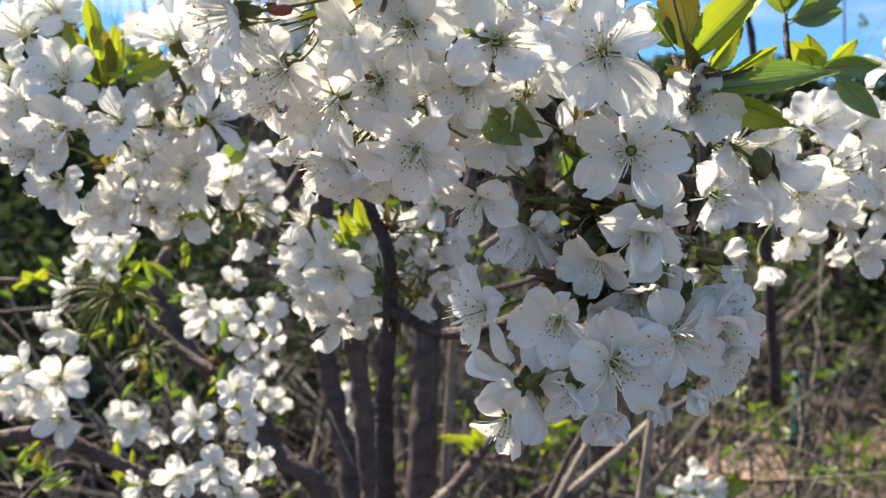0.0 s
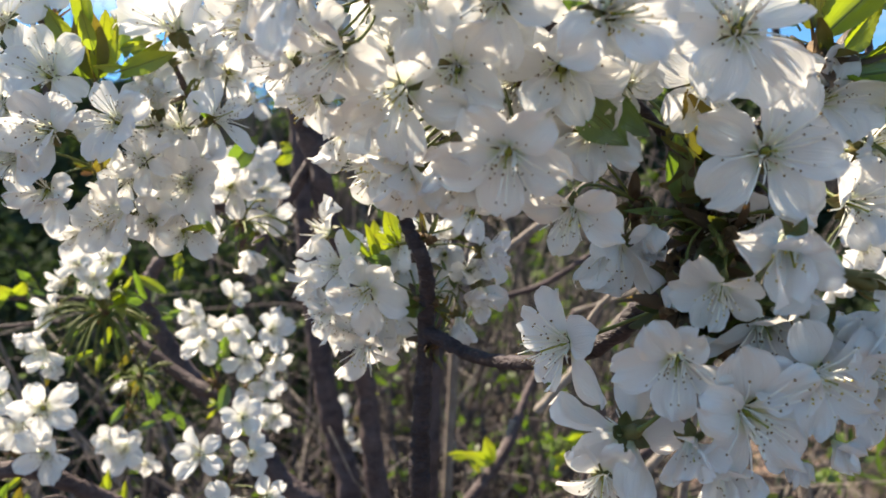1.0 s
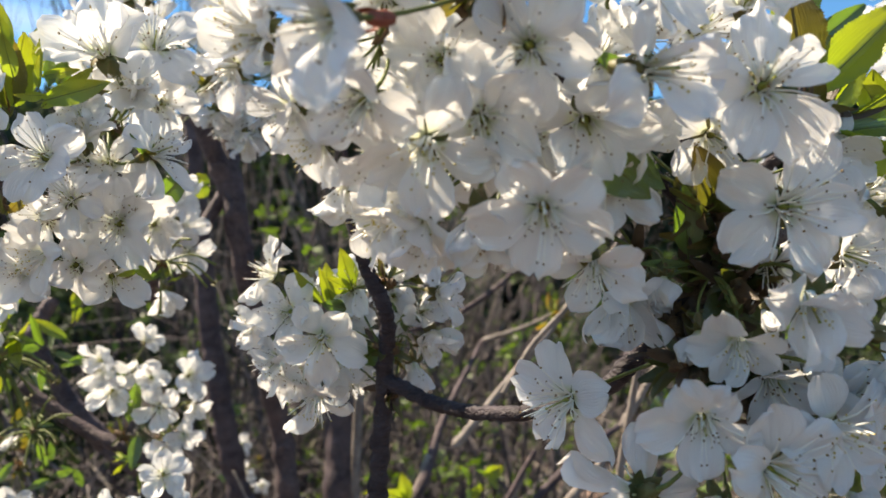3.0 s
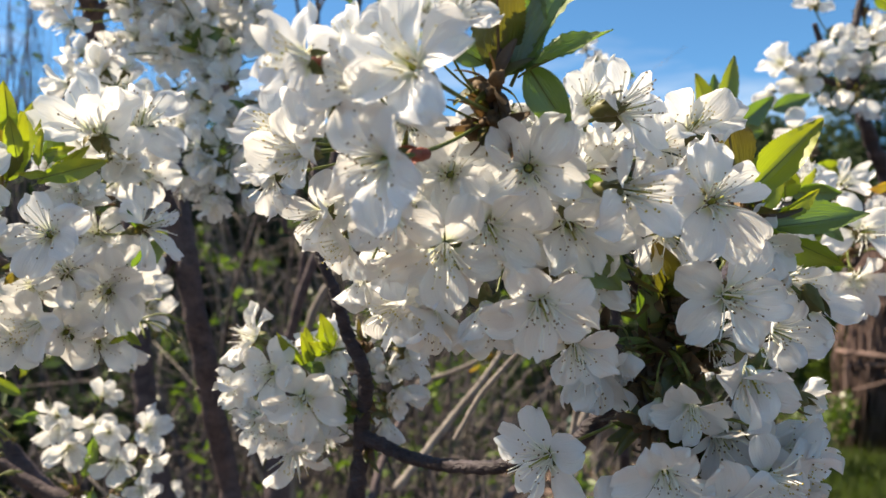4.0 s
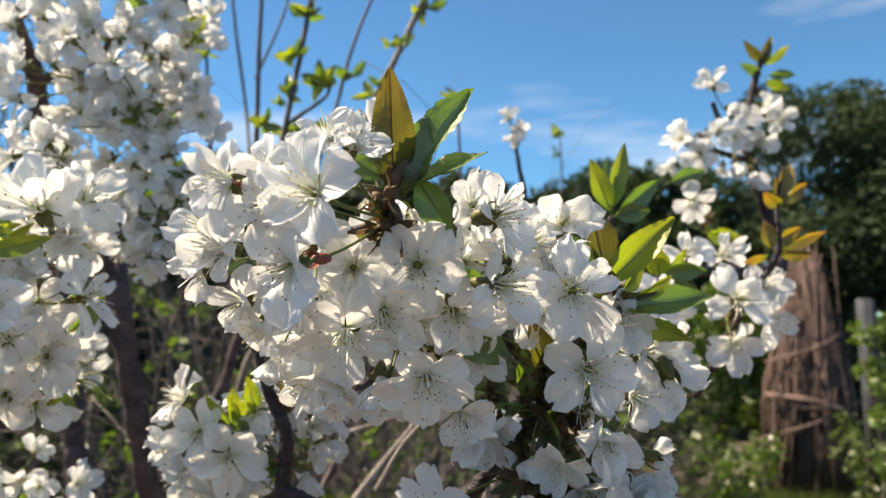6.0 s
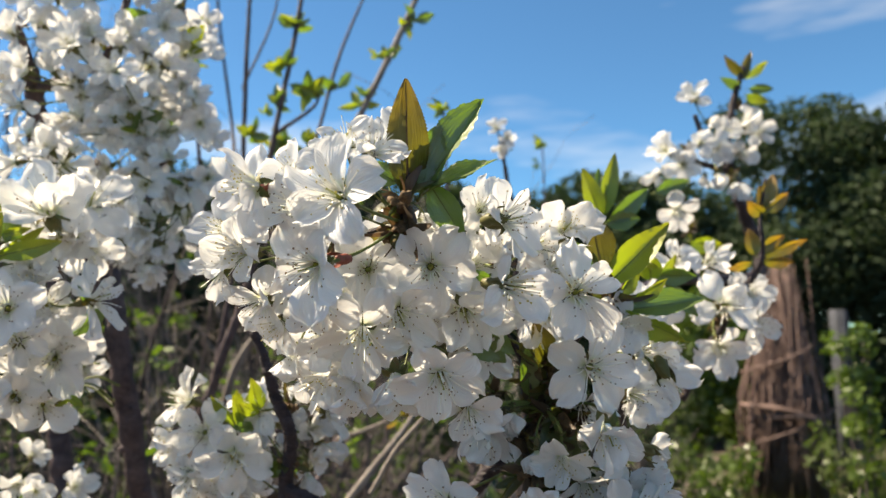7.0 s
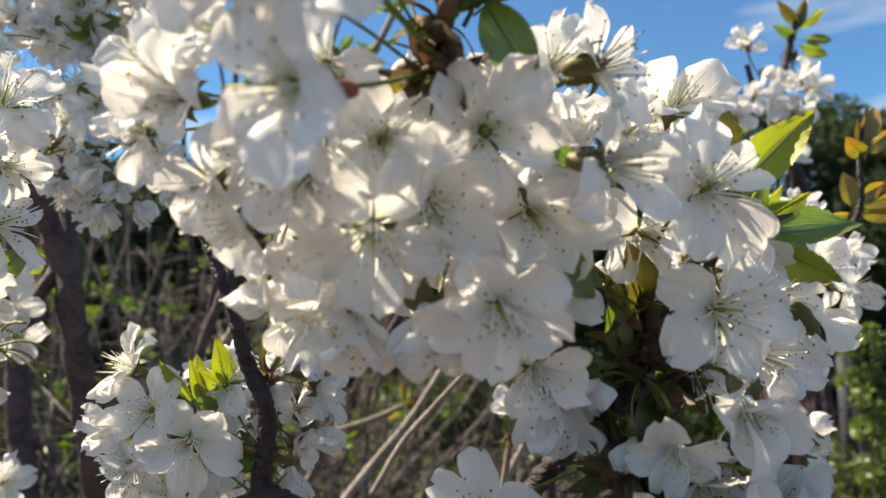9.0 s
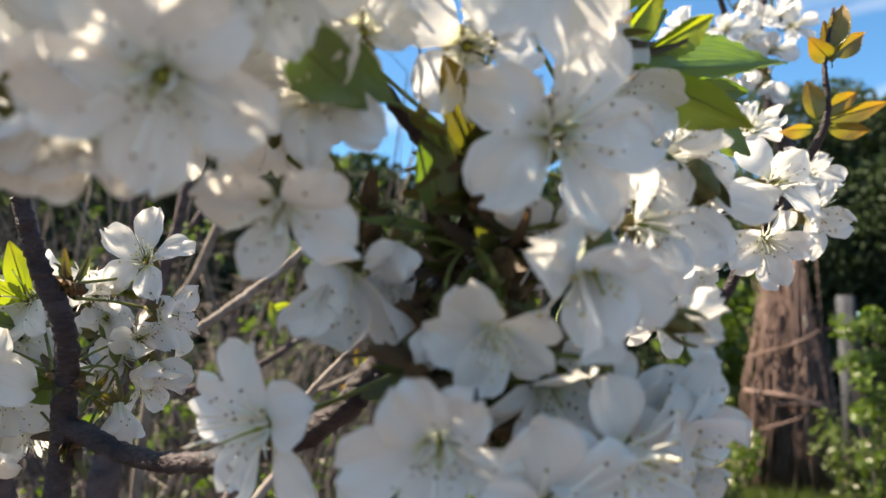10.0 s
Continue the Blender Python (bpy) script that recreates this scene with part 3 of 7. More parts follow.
bm = bmesh.new()
uvl = bm.loops.layers.uv.verify()
gr = random.Random(4)
patches = [(-1.0, 4.9, 1.0, 2600), (-0.4, 6.5, 1.2, 900), (4.6, 3.4, 1.5, 3200), (3.2, 4.2, 1.0, 1200), (6.5, 4.0, 1.6, 2000), (0.8, 3.2, 0.7, 600), (-2.6, 5.6, 1.0, 700), (2.2, 5.4, 0.8, 500), (3.6, 4.3, 0.9, 3200), (4.3, 4.6, 0.7, 2200), (4.6, 4.2, 0.7, 1600)]
for cx, cy, cr, count in patches:
    for _ in range(count):
        x, y = gr.gauss(cx, cr * 0.5), gr.gauss(cy, cr * 0.5)
        h, a = gr.uniform(0.08, 0.24), gr.uniform(0, 6.28)
        w = Vector((math.cos(a), math.sin(a), 0)) * 0.006
        b = Vector((gr.gauss(0, 0.05), gr.gauss(0, 0.05), h))
        p = Vector((x, y, -0.03))
        v = [bm.verts.new(p - w), bm.verts.new(p + w), bm.verts.new(p + b * 0.6 + w * 0.7), bm.verts.new(p + b)]
        f = bm.faces.new(v)
        for lp, q in zip(f.loops, ((0, 0), (0, 1), (0.6, 1), (1, 0.5))):
            lp[uvl].uv = q
tagged(put("grass", finish("grass", bm, GRASS, False)), "tufts of fresh green grass on the soil", "grass", "", "stuff")

# fallen twigs and dry stalks lying about
bm = bmesh.new()
lr = random.Random(15)
for _ in range(1500):
    y = lr.uniform(1.8, 6.0)
    x = lr.uniform(-0.7, 0.75) * (y + 0.4)
    a, ln, w = lr.gauss(0, 0.9), lr.uniform(0.12, 0.55), lr.uniform(0.002, 0.006)
    z = 0.02 + abs(lr.gauss(0, 0.07))
    dx, dy, dz = math.cos(a) * ln / 2, math.sin(a) * ln / 2, lr.gauss(0, 0.12) * ln
    tube(bm, [(x - dx, y - dy, max(0.0, z - dz), w), (x + lr.gauss(0, 0.02), y + lr.gauss(0, 0.02), z + 0.02, w * 0.9), (x + dx, y + dy, max(0.0, z + dz), w * 0.5)], 4)
tagged(put("dry_litter", finish("dry_litter", bm, TWIG)), "dry twigs and stalks littering the soil", "litter", "", "stuff")

# ---- far planting ----
for x, y, h, w in ((-9.0, 5.0, 4.0, 2.0), (-7.2, 7.0, 3.8, 1.9), (-5.2, 7.8, 3.2, 1.9), (-3.4, 8.4, 2.9, 1.8), (-1.7, 9.0, 2.8, 1.7), (0.1, 9.2, 2.8, 1.7), (1.9, 9.4, 2.9, 1.7), (3.6, 9.6, 3.1, 1.6), (5.4, 10.0, 3.2, 1.7), (7.0, 9.6, 3.4, 1.7)):
    evergreen((x, y), h, w, "dense dark green evergreen tree at the garden's edge")
for x, y, h, w in ((9.6, 8.6, 4.7, 1.8), (11.2, 7.2, 4.6, 2.0), (12.6, 5.4, 5.2, 2.2), (13.5, 2.5, 5.0, 2.4)):
    evergreen((x, y), h, w, "tall broad dark green evergreen tree against the sky", FAR_LEAF, 44000, 0.062)
# added mostly out of view on the left, to cast shade on the thicket
for x, y, h, w in ((-3.2, 4.7, 2.7, 1.2), (-4.9, 4.6, 3.0, 1.3)):
    evergreen((x, y), h, w, "evergreen tree added beside the thicket to shade it", FAR_LEAF, 3600, 0.085)
# behind the camera
for x, y in ((-11, -13), (-4, -17), (6, -17), (15, -11), (20, -3), (-18, -3)):
    evergreen((x, y), 3.0, 2.2, "dense dark green evergreen tree at the garden's edge", FAR_LEAF, 2600, 0.14)

sh = random.Random(21)
for k in range(58):
    y = sh.uniform(1.4, 4.4) if k < 44 else sh.uniform(1.5, 2.5)
    x = sh.uniform(-0.62, 0.72) * (y + 0.3)
    if x > 0.7 and (k >= 44 or sh.random() < 0.72):
        continue
    if x < -0.10 * y and sh.random() < 0.65:
        continue
    bare_shrub((x, y), sh.randint(10, 18), sh.uniform(0.8, 1.45) + 0.15 * (k >= 44), "tangle of thin grey-brown twigs with opening leaves", sh.uniform(0.4, 0.95), sh.randint(110, 320) // (4 if x < 0.1 else 1), TWIG if sh.random() < 0.7 else GREY_BARK)
for x, y, h in ((-0.85, 3.9, 3.1), (-1.25, 4.6, 3.6), (-0.55, 4.4, 3.3)):
    bare_shrub((x, y), 12, h, "tall bare shrub of thin upright twigs", 0.2, 60, TWIG, "bare_tree", "bare trees", None, 1.7)
for x, y, h in ((0.05, 2.9, 1.95), (0.3, 3.2, 2.1), (0.55, 3.0, 2.0), (0.0, 3.7, 2.3), (0.4, 3.9, 2.3), (0.8, 3.6, 2.1), (0.15, 2.4, 1.8)):
    bare_shrub((x, y), 20, h, "dense shrub of grey-brown twigs with opening leaves", 0.6, 420, GREY_BARK if h > 2.05 else TWIG)
for x, y, h in ((-3.4, 5.2, 3.6), (-2.4, 6.0, 4.3), (-4.6, 4.6, 3.6), (-1.5, 6.4, 4.5), (-0.6, 6.8, 4.2), (-1.0, 5.8, 3.9), (0.3, 7.0, 3.6), (2.8, 6.6, 2.2), (1.2, 6.8, 2.6)):
    bare_shrub((x, y), 20, h, "tall bare shrub of thin upright twigs", 0.22, 200, TWIG, "bare_tree", "bare trees")
for k in range(11):
    x = -5.0 + 0.95 * k
    leafy_shrub((x, 5.6 + sh.uniform(-0.5, 0.6)), sh.uniform(0.9, 1.5), 0.6, "dark green leafy shrub under the trees", FAR_LEAF, 0.035, 1500)

for x, y, h in ((-0.75, 3.3, 1.35), (-1.25, 3.0, 1.45), (-1.8, 3.2, 1.5), (-2.3, 3.6, 1.6), (-0.45, 4.1, 1.4), (-1.1, 4.0, 1.6)):
    leafy_shrub((x, y), h, 0.55, "dark green leafy shrub in deep shade", FAR_LEAF, 0.035, 2600)
leafy_shrub((3.85, 3.15), 1.45, 0.22, "slender bright green leafy shrub", SPRING_LEAF, 0.028, 1300)
leafy_shrub((0.9, 4.3), 0.75, 0.35, "low green leafy shrub among dry twigs", SPRING_LEAF, 0.03, 700)
leafy_shrub((2.2, 6.4), 1.1, 0.6, "low green leafy shrub among dry twigs", SPRING_LEAF, 0.035, 1200)
leafy_shrub((1.2, 6.6), 1.2, 0.7, "dark green leafy shrub under the trees", FAR_LEAF, 0.035, 1500)
leafy_shrub((3.3, 7.0), 1.1, 0.7, "dark green leafy shrub under the trees", FAR_LEAF, 0.035, 1500)
leafy_shrub((2.6, 5.9), 1.5, 0.7, "dark green leafy shrub under the trees", FAR_LEAF, 0.035, 1700)
leafy_shrub((3.6, 6.2), 1.4, 0.7, "dark green leafy shrub under the trees", FAR_LEAF, 0.035, 1700)
leafy_shrub((3.9, 4.5), 0.55, 0.4, "low green leafy shrub in the grass", SPRING_LEAF, 0.03, 1300)
leafy_shrub((4.5, 3.0), 0.9, 0.4, "low bright green leafy shrub", SPRING_LEAF, 0.03, 1500)
leafy_shrub((4.9, 4.0), 0.7, 0.5, "low green leafy shrub in the grass", GRASS, 0.03, 1300)
leafy_shrub((6.9, 7.3), 2.1, 0.9, "rounded green leafy shrub in sun", SPRING_LEAF, 0.06, 2600)
leafy_shrub((5.9, 6.9), 1.9, 0.8, "rounded green leafy shrub in sun", SPRING_LEAF, 0.06, 2200)

# stack of dry brush stood on end
brush = thing("brush_stack", (4.98, 4.8, 0), "tall stack of dry reddish-brown brushwood stood on end", "brushwood")
br = random.Random(8)
for k in range(5):
    for _ in range(72):
        bm = bmesh.new()
        off = br.gauss((k - 2) * 0.13, 0.07)
        x, y = 4.95 + off * 0.60 + br.gauss(0, 0.05), 4.8 - off * 0.57 + br.gauss(0, 0.08)
        h = br.uniform(0.9, 2.15) - abs(off) * 0.45
        gx, gy = (4.98 - x) * 0.55, (4.8 - y) * 0.55
        tube(bm, [(x, y, 0, br.uniform(0.006, 0.014)), (x + gx * 0.5 + br.gauss(0, 0.04), y + gy * 0.5 + br.gauss(0, 0.07), h * 0.5, 0.009), (x + gx + br.gauss(0, 0.07), y + gy + br.gauss(0, 0.07), h, 0.004)], 4, 0.1)
        part("stick", bm, REED, brush)
for z, dz, rr in ((0.74, 0.03, 0.020), (0.86, -0.16, 0.024), (1.12, 0.22, 0.012), (0.5, 0.34, 0.011)):
    bm = bmesh.new()
    tube(bm, glide([(4.66 + br.gauss(0, 0.08), 4.98, z, rr), (4.82, 4.60, z + dz * 0.4 + 0.03, rr), (5.12 + br.gauss(0, 0.1), 4.50, z + dz, rr * 0.7)], 4), 7, 0.2)
    part("cross_stick", bm, REED, brush)

# fence posts
gp = thing("fence_post", (1.72, 3.7, 0), "slim dark green painted metal fence post in the soil", "fence post")
bm = bmesh.new()
tube(bm, [(1.72, 3.7, -0.05, 0.036), (1.72, 3.7, 0.4, 0.036), (1.72, 3.7, 0.70, 0.036)], 12)
part("shaft", bm, POST, gp)
bm = bmesh.new()
tube(bm, [(1.72, 3.7, 0.70, 0.040), (1.72, 3.7, 0.725, 0.040), (1.72, 3.7, 0.74, 0.028)], 12)
part("cap", bm, POST, gp)
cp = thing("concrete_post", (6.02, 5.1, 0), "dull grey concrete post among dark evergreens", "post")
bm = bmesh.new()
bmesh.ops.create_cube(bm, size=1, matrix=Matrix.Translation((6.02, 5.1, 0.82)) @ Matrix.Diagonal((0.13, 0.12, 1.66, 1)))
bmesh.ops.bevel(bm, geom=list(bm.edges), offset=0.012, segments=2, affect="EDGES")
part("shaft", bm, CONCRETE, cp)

# ---- cherry trees ----
near_tree = thing("near_tree", (0, 0.45, 0), "cherry tree with a low branch crowded with white blossom", "cherry tree", "blossoming cherry trees")
left_tree = thing("left_tree", (-0.1, 0.8, 0), "cherry tree with dark stems and sunlit white blossom", "cherry tree", "blossoming cherry trees")
low_tree = thing("low_tree", (-0.05, 0.8, 0), "low many-stemmed cherry tree with scattered white blossom", "cherry tree", "blossoming cherry trees")
sapling = thing("sapling", (0.0, 1.1, 0), "tall thin sapling with tufts of opening green leaves", "sapling")
SPURS["near_tree"] = [(-0.019, 0.245, 1.481), (-0.006, 0.268, 1.449), (-0.039, 0.262, 1.476), (0.059, 0.272, 1.414), (0.055, 0.275, 1.432), (0.083, 0.272, 1.447), (0.064, 0.275, 1.371), (0.052, 0.275, 1.387), (0.060, 0.275, 1.418), (0.222, 0.460, 1.430), (0.150, 0.360, 1.450), (0.293, 0.430, 1.448), (-0.028, 0.400, 1.376), (-0.025, 0.405, 1.357), (-0.027, 0.396, 1.405), (0.028, 0.262, 1.468), (0.036, 0.283, 1.414)] + [(0.509, 0.635, 1.656), (0.518, 0.635, 1.618), (0.443, 0.620, 1.637), (0.538, 0.640, 1.700), (0.297, 0.760, 1.656), (0.398, 0.570, 1.540)]
SPURS["left_tree"] = [(-0.197, 0.450, 1.442), (-0.154, 0.460, 1.480), (-0.225, 0.440, 1.474), (-0.154, 0.460, 1.426), (-0.161, 0.600, 1.425), (-0.124, 0.600, 1.636), (-0.096, 0.580, 1.582), (-0.156, 0.600, 1.675), (-0.077, 0.600, 1.673), (-0.068, 0.575, 1.549), (-0.219, 0.450, 1.518), (-0.114, 0.580, 1.535), (-0.085, 0.602, 1.645), (-0.076, 0.602, 1.700), (-0.125, 0.602, 1.662), (-0.112, 0.602, 1.715), (-0.178, 0.635, 1.640), (-0.186, 0.615, 1.680), (-0.110, 0.640, 1.570)]
SPURS["low_tree"] = [(0.167, 0.560, 1.352), (-0.263, 0.610, 1.354), (-0.303, 0.565, 1.265), (-0.185, 0.620, 1.298), (-0.158, 0.620, 1.293), (-0.158, 0.540, 1.247), (-0.273, 0.690, 1.261), (-0.119, 1.120, 1.149), (-0.207, 0.920, 1.194), (0.272, 0.820, 1.106), (-0.274, 0.680, 1.283), (-0.187, 0.640, 1.316)]
# wood
limb(near_tree, 'trunk', [(-0.054, 0.400, 1.464, 0.0021), (-0.042, 0.392, 1.431, 0.0027), (-0.036, 0.392, 1.411, 0.0032), (-0.028, 0.392, 1.391, 0.0035), (-0.028, 0.403, 1.362, 0.0040), (-0.031, 0.410, 1.314, 0.0046), (-0.032, 0.420, 1.255, 0.0056), (-0.032, 0.450, 1.035, 0.0074), (-0.036, 0.550, -0.485, 0.0129)])
limb(near_tree, 'branch', [(-0.028, 0.403, 1.362, 0.0036), (-0.010, 0.385, 1.354, 0.0030), (0.005, 0.352, 1.355, 0.0027), (0.020, 0.325, 1.361, 0.0030), (0.036, 0.305, 1.372, 0.0031), (0.048, 0.292, 1.392, 0.0035), (0.055, 0.285, 1.402, 0.0036), (0.060, 0.279, 1.413, 0.0030), (0.062, 0.276, 1.424, 0.0023), (0.073, 0.272, 1.440, 0.0019), (0.083, 0.270, 1.447, 0.0016), (0.085, 0.272, 1.461, 0.0012)])
limb(near_tree, 'branch', [(0.058, 0.277, 1.416, 0.0017), (0.045, 0.282, 1.437, 0.0017), (0.019, 0.272, 1.459, 0.0016), (-0.007, 0.255, 1.472, 0.0015), (-0.018, 0.243, 1.481, 0.0015), (-0.019, 0.238, 1.490, 0.0012), (-0.019, 0.235, 1.498, 0.0007)])
limb(near_tree, 'branch', [(0.062, 0.276, 1.424, 0.0017), (0.124, 0.340, 1.422, 0.0020), (0.158, 0.380, 1.433, 0.0022), (0.222, 0.460, 1.430, 0.0027), (0.279, 0.500, 1.425, 0.0022), (0.313, 0.520, 1.433, 0.0019)])
limb(near_tree, 'twig', [(-0.018, 0.243, 1.481, 0.0010), (-0.029, 0.258, 1.479, 0.0009), (-0.042, 0.264, 1.476, 0.0007), (-0.059, 0.270, 1.473, 0.0005)])

limb(left_tree, 'trunk', [(-0.133, 0.780, 1.615, 0.0070), (-0.126, 0.740, 1.540, 0.0084), (-0.116, 0.700, 1.470, 0.0092), (-0.109, 0.700, 1.420, 0.0094), (-0.097, 0.715, 1.350, 0.0094), (-0.083, 0.740, 1.270, 0.0095), (-0.074, 0.740, 1.190, 0.0099), (-0.068, 0.745, 1.100, 0.0105), (-0.066, 0.760, 0.784, 0.0140), (-0.064, 0.800, -0.177, 0.0203)], LIT_BARK, random.Random(4))
limb(left_tree, 'trunk', [(-0.196, 1.060, 1.620, 0.0090), (-0.186, 1.060, 1.470, 0.0112), (-0.177, 1.060, 1.346, 0.0134), (-0.167, 1.060, 1.257, 0.0142), (-0.157, 1.060, 1.197, 0.0146), (-0.143, 1.060, 1.122, 0.0150), (-0.128, 1.050, 1.062, 0.0155), (-0.100, 0.980, 0.700, 0.0185), (-0.080, 0.860, -0.177, 0.0240)], LIT_BARK, random.Random(5))
# the rest of the wood and the flowers draw on from here
[rnd.random() for _ in range(67)]
limb(left_tree, 'branch', [(-0.194, 0.610, 1.686, 0.0053), (-0.186, 0.620, 1.661, 0.0063), (-0.178, 0.640, 1.638, 0.0073), (-0.174, 0.660, 1.599, 0.0080), (-0.156, 0.690, 1.563, 0.0085), (-0.134, 0.700, 1.515, 0.0087), (-0.115, 0.702, 1.458, 0.0080)], LIT_BARK)
limb(left_tree, 'branch', [(-0.156, 0.700, 1.563, 0.0052), (-0.106, 0.640, 1.573, 0.0045), (-0.079, 0.600, 1.592, 0.0039), (-0.085, 0.600, 1.650, 0.0035), (-0.074, 0.600, 1.702, 0.0031), (-0.070, 0.600, 1.749, 0.0022)], LIT_BARK)
limb(left_tree, 'branch', [(-0.178, 0.640, 1.638, 0.0043), (-0.144, 0.610, 1.645, 0.0038), (-0.121, 0.600, 1.667, 0.0034), (-0.111, 0.600, 1.722, 0.0026)], LIT_BARK)
limb(left_tree, 'branch', [(-0.118, 0.705, 1.478, 0.0052), (-0.168, 0.670, 1.392, 0.0050), (-0.161, 0.600, 1.421, 0.0040), (-0.157, 0.470, 1.430, 0.0028), (-0.188, 0.460, 1.443, 0.0024), (-0.220, 0.450, 1.479, 0.0020), (-0.234, 0.460, 1.524, 0.0014)], LIT_BARK)
limb(left_tree, 'branch', [(-0.157, 0.470, 1.430, 0.0024), (-0.154, 0.470, 1.475, 0.0021), (-0.164, 0.460, 1.507, 0.0014)], LIT_BARK)

[rnd.random() for _ in range(31)]
limb(low_tree, 'trunk', [(-0.017, 0.950, 1.279, 0.0140), (-0.024, 0.940, 1.203, 0.0146), (-0.030, 0.930, 1.079, 0.0152), (-0.038, 0.950, 0.630, 0.0185), (-0.041, 1.000, -0.257, 0.0228)], LIT_BARK)
limb(low_tree, 'trunk', [(-0.257, 0.720, 1.388, 0.0053), (-0.267, 0.710, 1.357, 0.0068), (-0.245, 0.700, 1.316, 0.0072), (-0.208, 0.680, 1.278, 0.0075), (-0.168, 0.660, 1.252, 0.0078), (-0.142, 0.650, 1.216, 0.0082), (-0.103, 0.650, 1.172, 0.0087), (-0.075, 0.700, 0.992, 0.0115), (-0.064, 0.800, -0.177, 0.0183)], LIT_BARK)
limb(low_tree, 'branch', [(-0.352, 0.550, 1.252, 0.0057), (-0.320, 0.550, 1.254, 0.0057), (-0.287, 0.550, 1.257, 0.0057), (-0.251, 0.560, 1.238, 0.0050), (-0.226, 0.570, 1.222, 0.0042), (-0.200, 0.580, 1.209, 0.0039), (-0.162, 0.600, 1.167, 0.0053), (-0.110, 0.660, 1.065, 0.0079)], LIT_BARK)
limb(low_tree, 'branch', [(-0.261, 0.660, 1.330, 0.0039), (-0.218, 0.650, 1.298, 0.0048), (-0.187, 0.640, 1.283, 0.0047), (-0.162, 0.655, 1.253, 0.0053)], LIT_BARK)
limb(low_tree, 'twig', [(-0.436, 0.700, 1.361, 0.0021), (-0.374, 0.700, 1.358, 0.0026), (-0.323, 0.700, 1.356, 0.0021), (-0.259, 0.710, 1.354, 0.0016)], LIT_BARK)
limb(low_tree, 'twig', [(-0.499, 0.800, 1.316, 0.0018), (-0.428, 0.800, 1.323, 0.0018), (-0.375, 0.800, 1.327, 0.0012)], LIT_BARK)
limb(low_tree, 'branch', [(-0.003, 0.850, 1.102, 0.0076), (0.029, 0.850, 1.140, 0.0069), (0.061, 0.860, 1.182, 0.0057), (0.091, 0.900, 1.238, 0.0040), (0.160, 1.000, 1.309, 0.0030)], LIT_BARK)
limb(low_tree, 'branch', [(0.144, 0.900, 1.084, 0.0060), (0.209, 0.920, 1.139, 0.0055), (0.279, 0.950, 1.180, 0.0049), (0.352, 1.000, 1.198, 0.0037)], LIT_BARK)
limb(low_tree, 'twig', [(0.044, 0.900, 1.332, 0.0033), (0.110, 0.900, 1.352, 0.0033), (0.181, 0.920, 1.398, 0.0027), (0.235, 0.950, 1.461, 0.0021)], LIT_BARK)
limb(low_tree, 'twig', [(0.105, 0.800, 1.113, 0.0036), (0.134, 0.800, 1.173, 0.0030), (0.164, 0.800, 1.221, 0.0024)], LIT_BARK)
limb(low_tree, 'twig', [(0.065, 0.550, 1.325, 0.0018), (0.085, 0.550, 1.355, 0.0019), (0.109, 0.550, 1.379, 0.0016), (0.132, 0.550, 1.402, 0.0013), (0.150, 0.550, 1.428, 0.0010)], GREY_BARK)
limb(low_tree, 'twig', [(0.154, 0.600, 1.180, 0.0036), (0.160, 0.580, 1.270, 0.0030), (0.167, 0.562, 1.348, 0.0020), (0.160, 0.550, 1.372, 0.0010)], GREY_BARK)
limb(low_tree, 'twig', [(0.082, 0.800, 1.229, 0.0046), (0.144, 0.800, 1.298, 0.0041), (0.185, 0.800, 1.343, 0.0030), (0.231, 0.820, 1.395, 0.0025)], GREY_BARK)
limb(low_tree, 'twig', [(-0.015, 0.850, 1.095, 0.0076), (0.016, 0.850, 1.124, 0.0069), (0.052, 0.860, 1.169, 0.0057), (0.068, 0.870, 1.205, 0.0039)], GREY_BARK)
limb(low_tree, 'twig', [(0.117, 0.700, 1.165, 0.0036), (0.133, 0.700, 1.178, 0.0042), (0.164, 0.700, 1.204, 0.0042), (0.195, 0.700, 1.235, 0.0031)], GREY_BARK)
limb(low_tree, 'twig', [(0.131, 0.900, 1.078, 0.0053), (0.158, 0.900, 1.131, 0.0047), (0.181, 0.900, 1.171, 0.0040)], GREY_BARK)
limb(low_tree, 'twig', [(0.035, 0.700, 1.388, 0.0036), (0.058, 0.700, 1.404, 0.0037), (0.090, 0.700, 1.429, 0.0034), (0.124, 0.700, 1.460, 0.0026)], GREY_BARK)
limb(low_tree, 'twig', [(0.212, 0.700, 1.262, 0.0037), (0.236, 0.700, 1.297, 0.0038), (0.255, 0.700, 1.328, 0.0027)], GREY_BARK)
limb(low_tree, 'twig', [(-0.340, 0.600, 1.185, 0.0022), (-0.305, 0.620, 1.215, 0.0018), (-0.264, 0.630, 1.184, 0.0019)], LIT_BARK)

limb(near_tree, 'branch', [(0.075, 0.292, 1.420, 0.0042), (0.130, 0.345, 1.425, 0.0045), (0.230, 0.450, 1.450, 0.0048), (0.360, 0.570, 1.490, 0.0052), (0.569, 0.655, 1.508, 0.0071), (0.538, 0.645, 1.589, 0.0070), (0.517, 0.640, 1.645, 0.0051), (0.530, 0.640, 1.699, 0.0039), (0.551, 0.640, 1.749, 0.0026)])
limb(near_tree, 'twig', [(0.517, 0.640, 1.645, 0.0038), (0.476, 0.630, 1.658, 0.0031), (0.461, 0.625, 1.677, 0.0024)])
limb(near_tree, 'twig', [(0.526, 0.643, 1.621, 0.0032), (0.466, 0.630, 1.626, 0.0031), (0.411, 0.610, 1.626, 0.0023)])
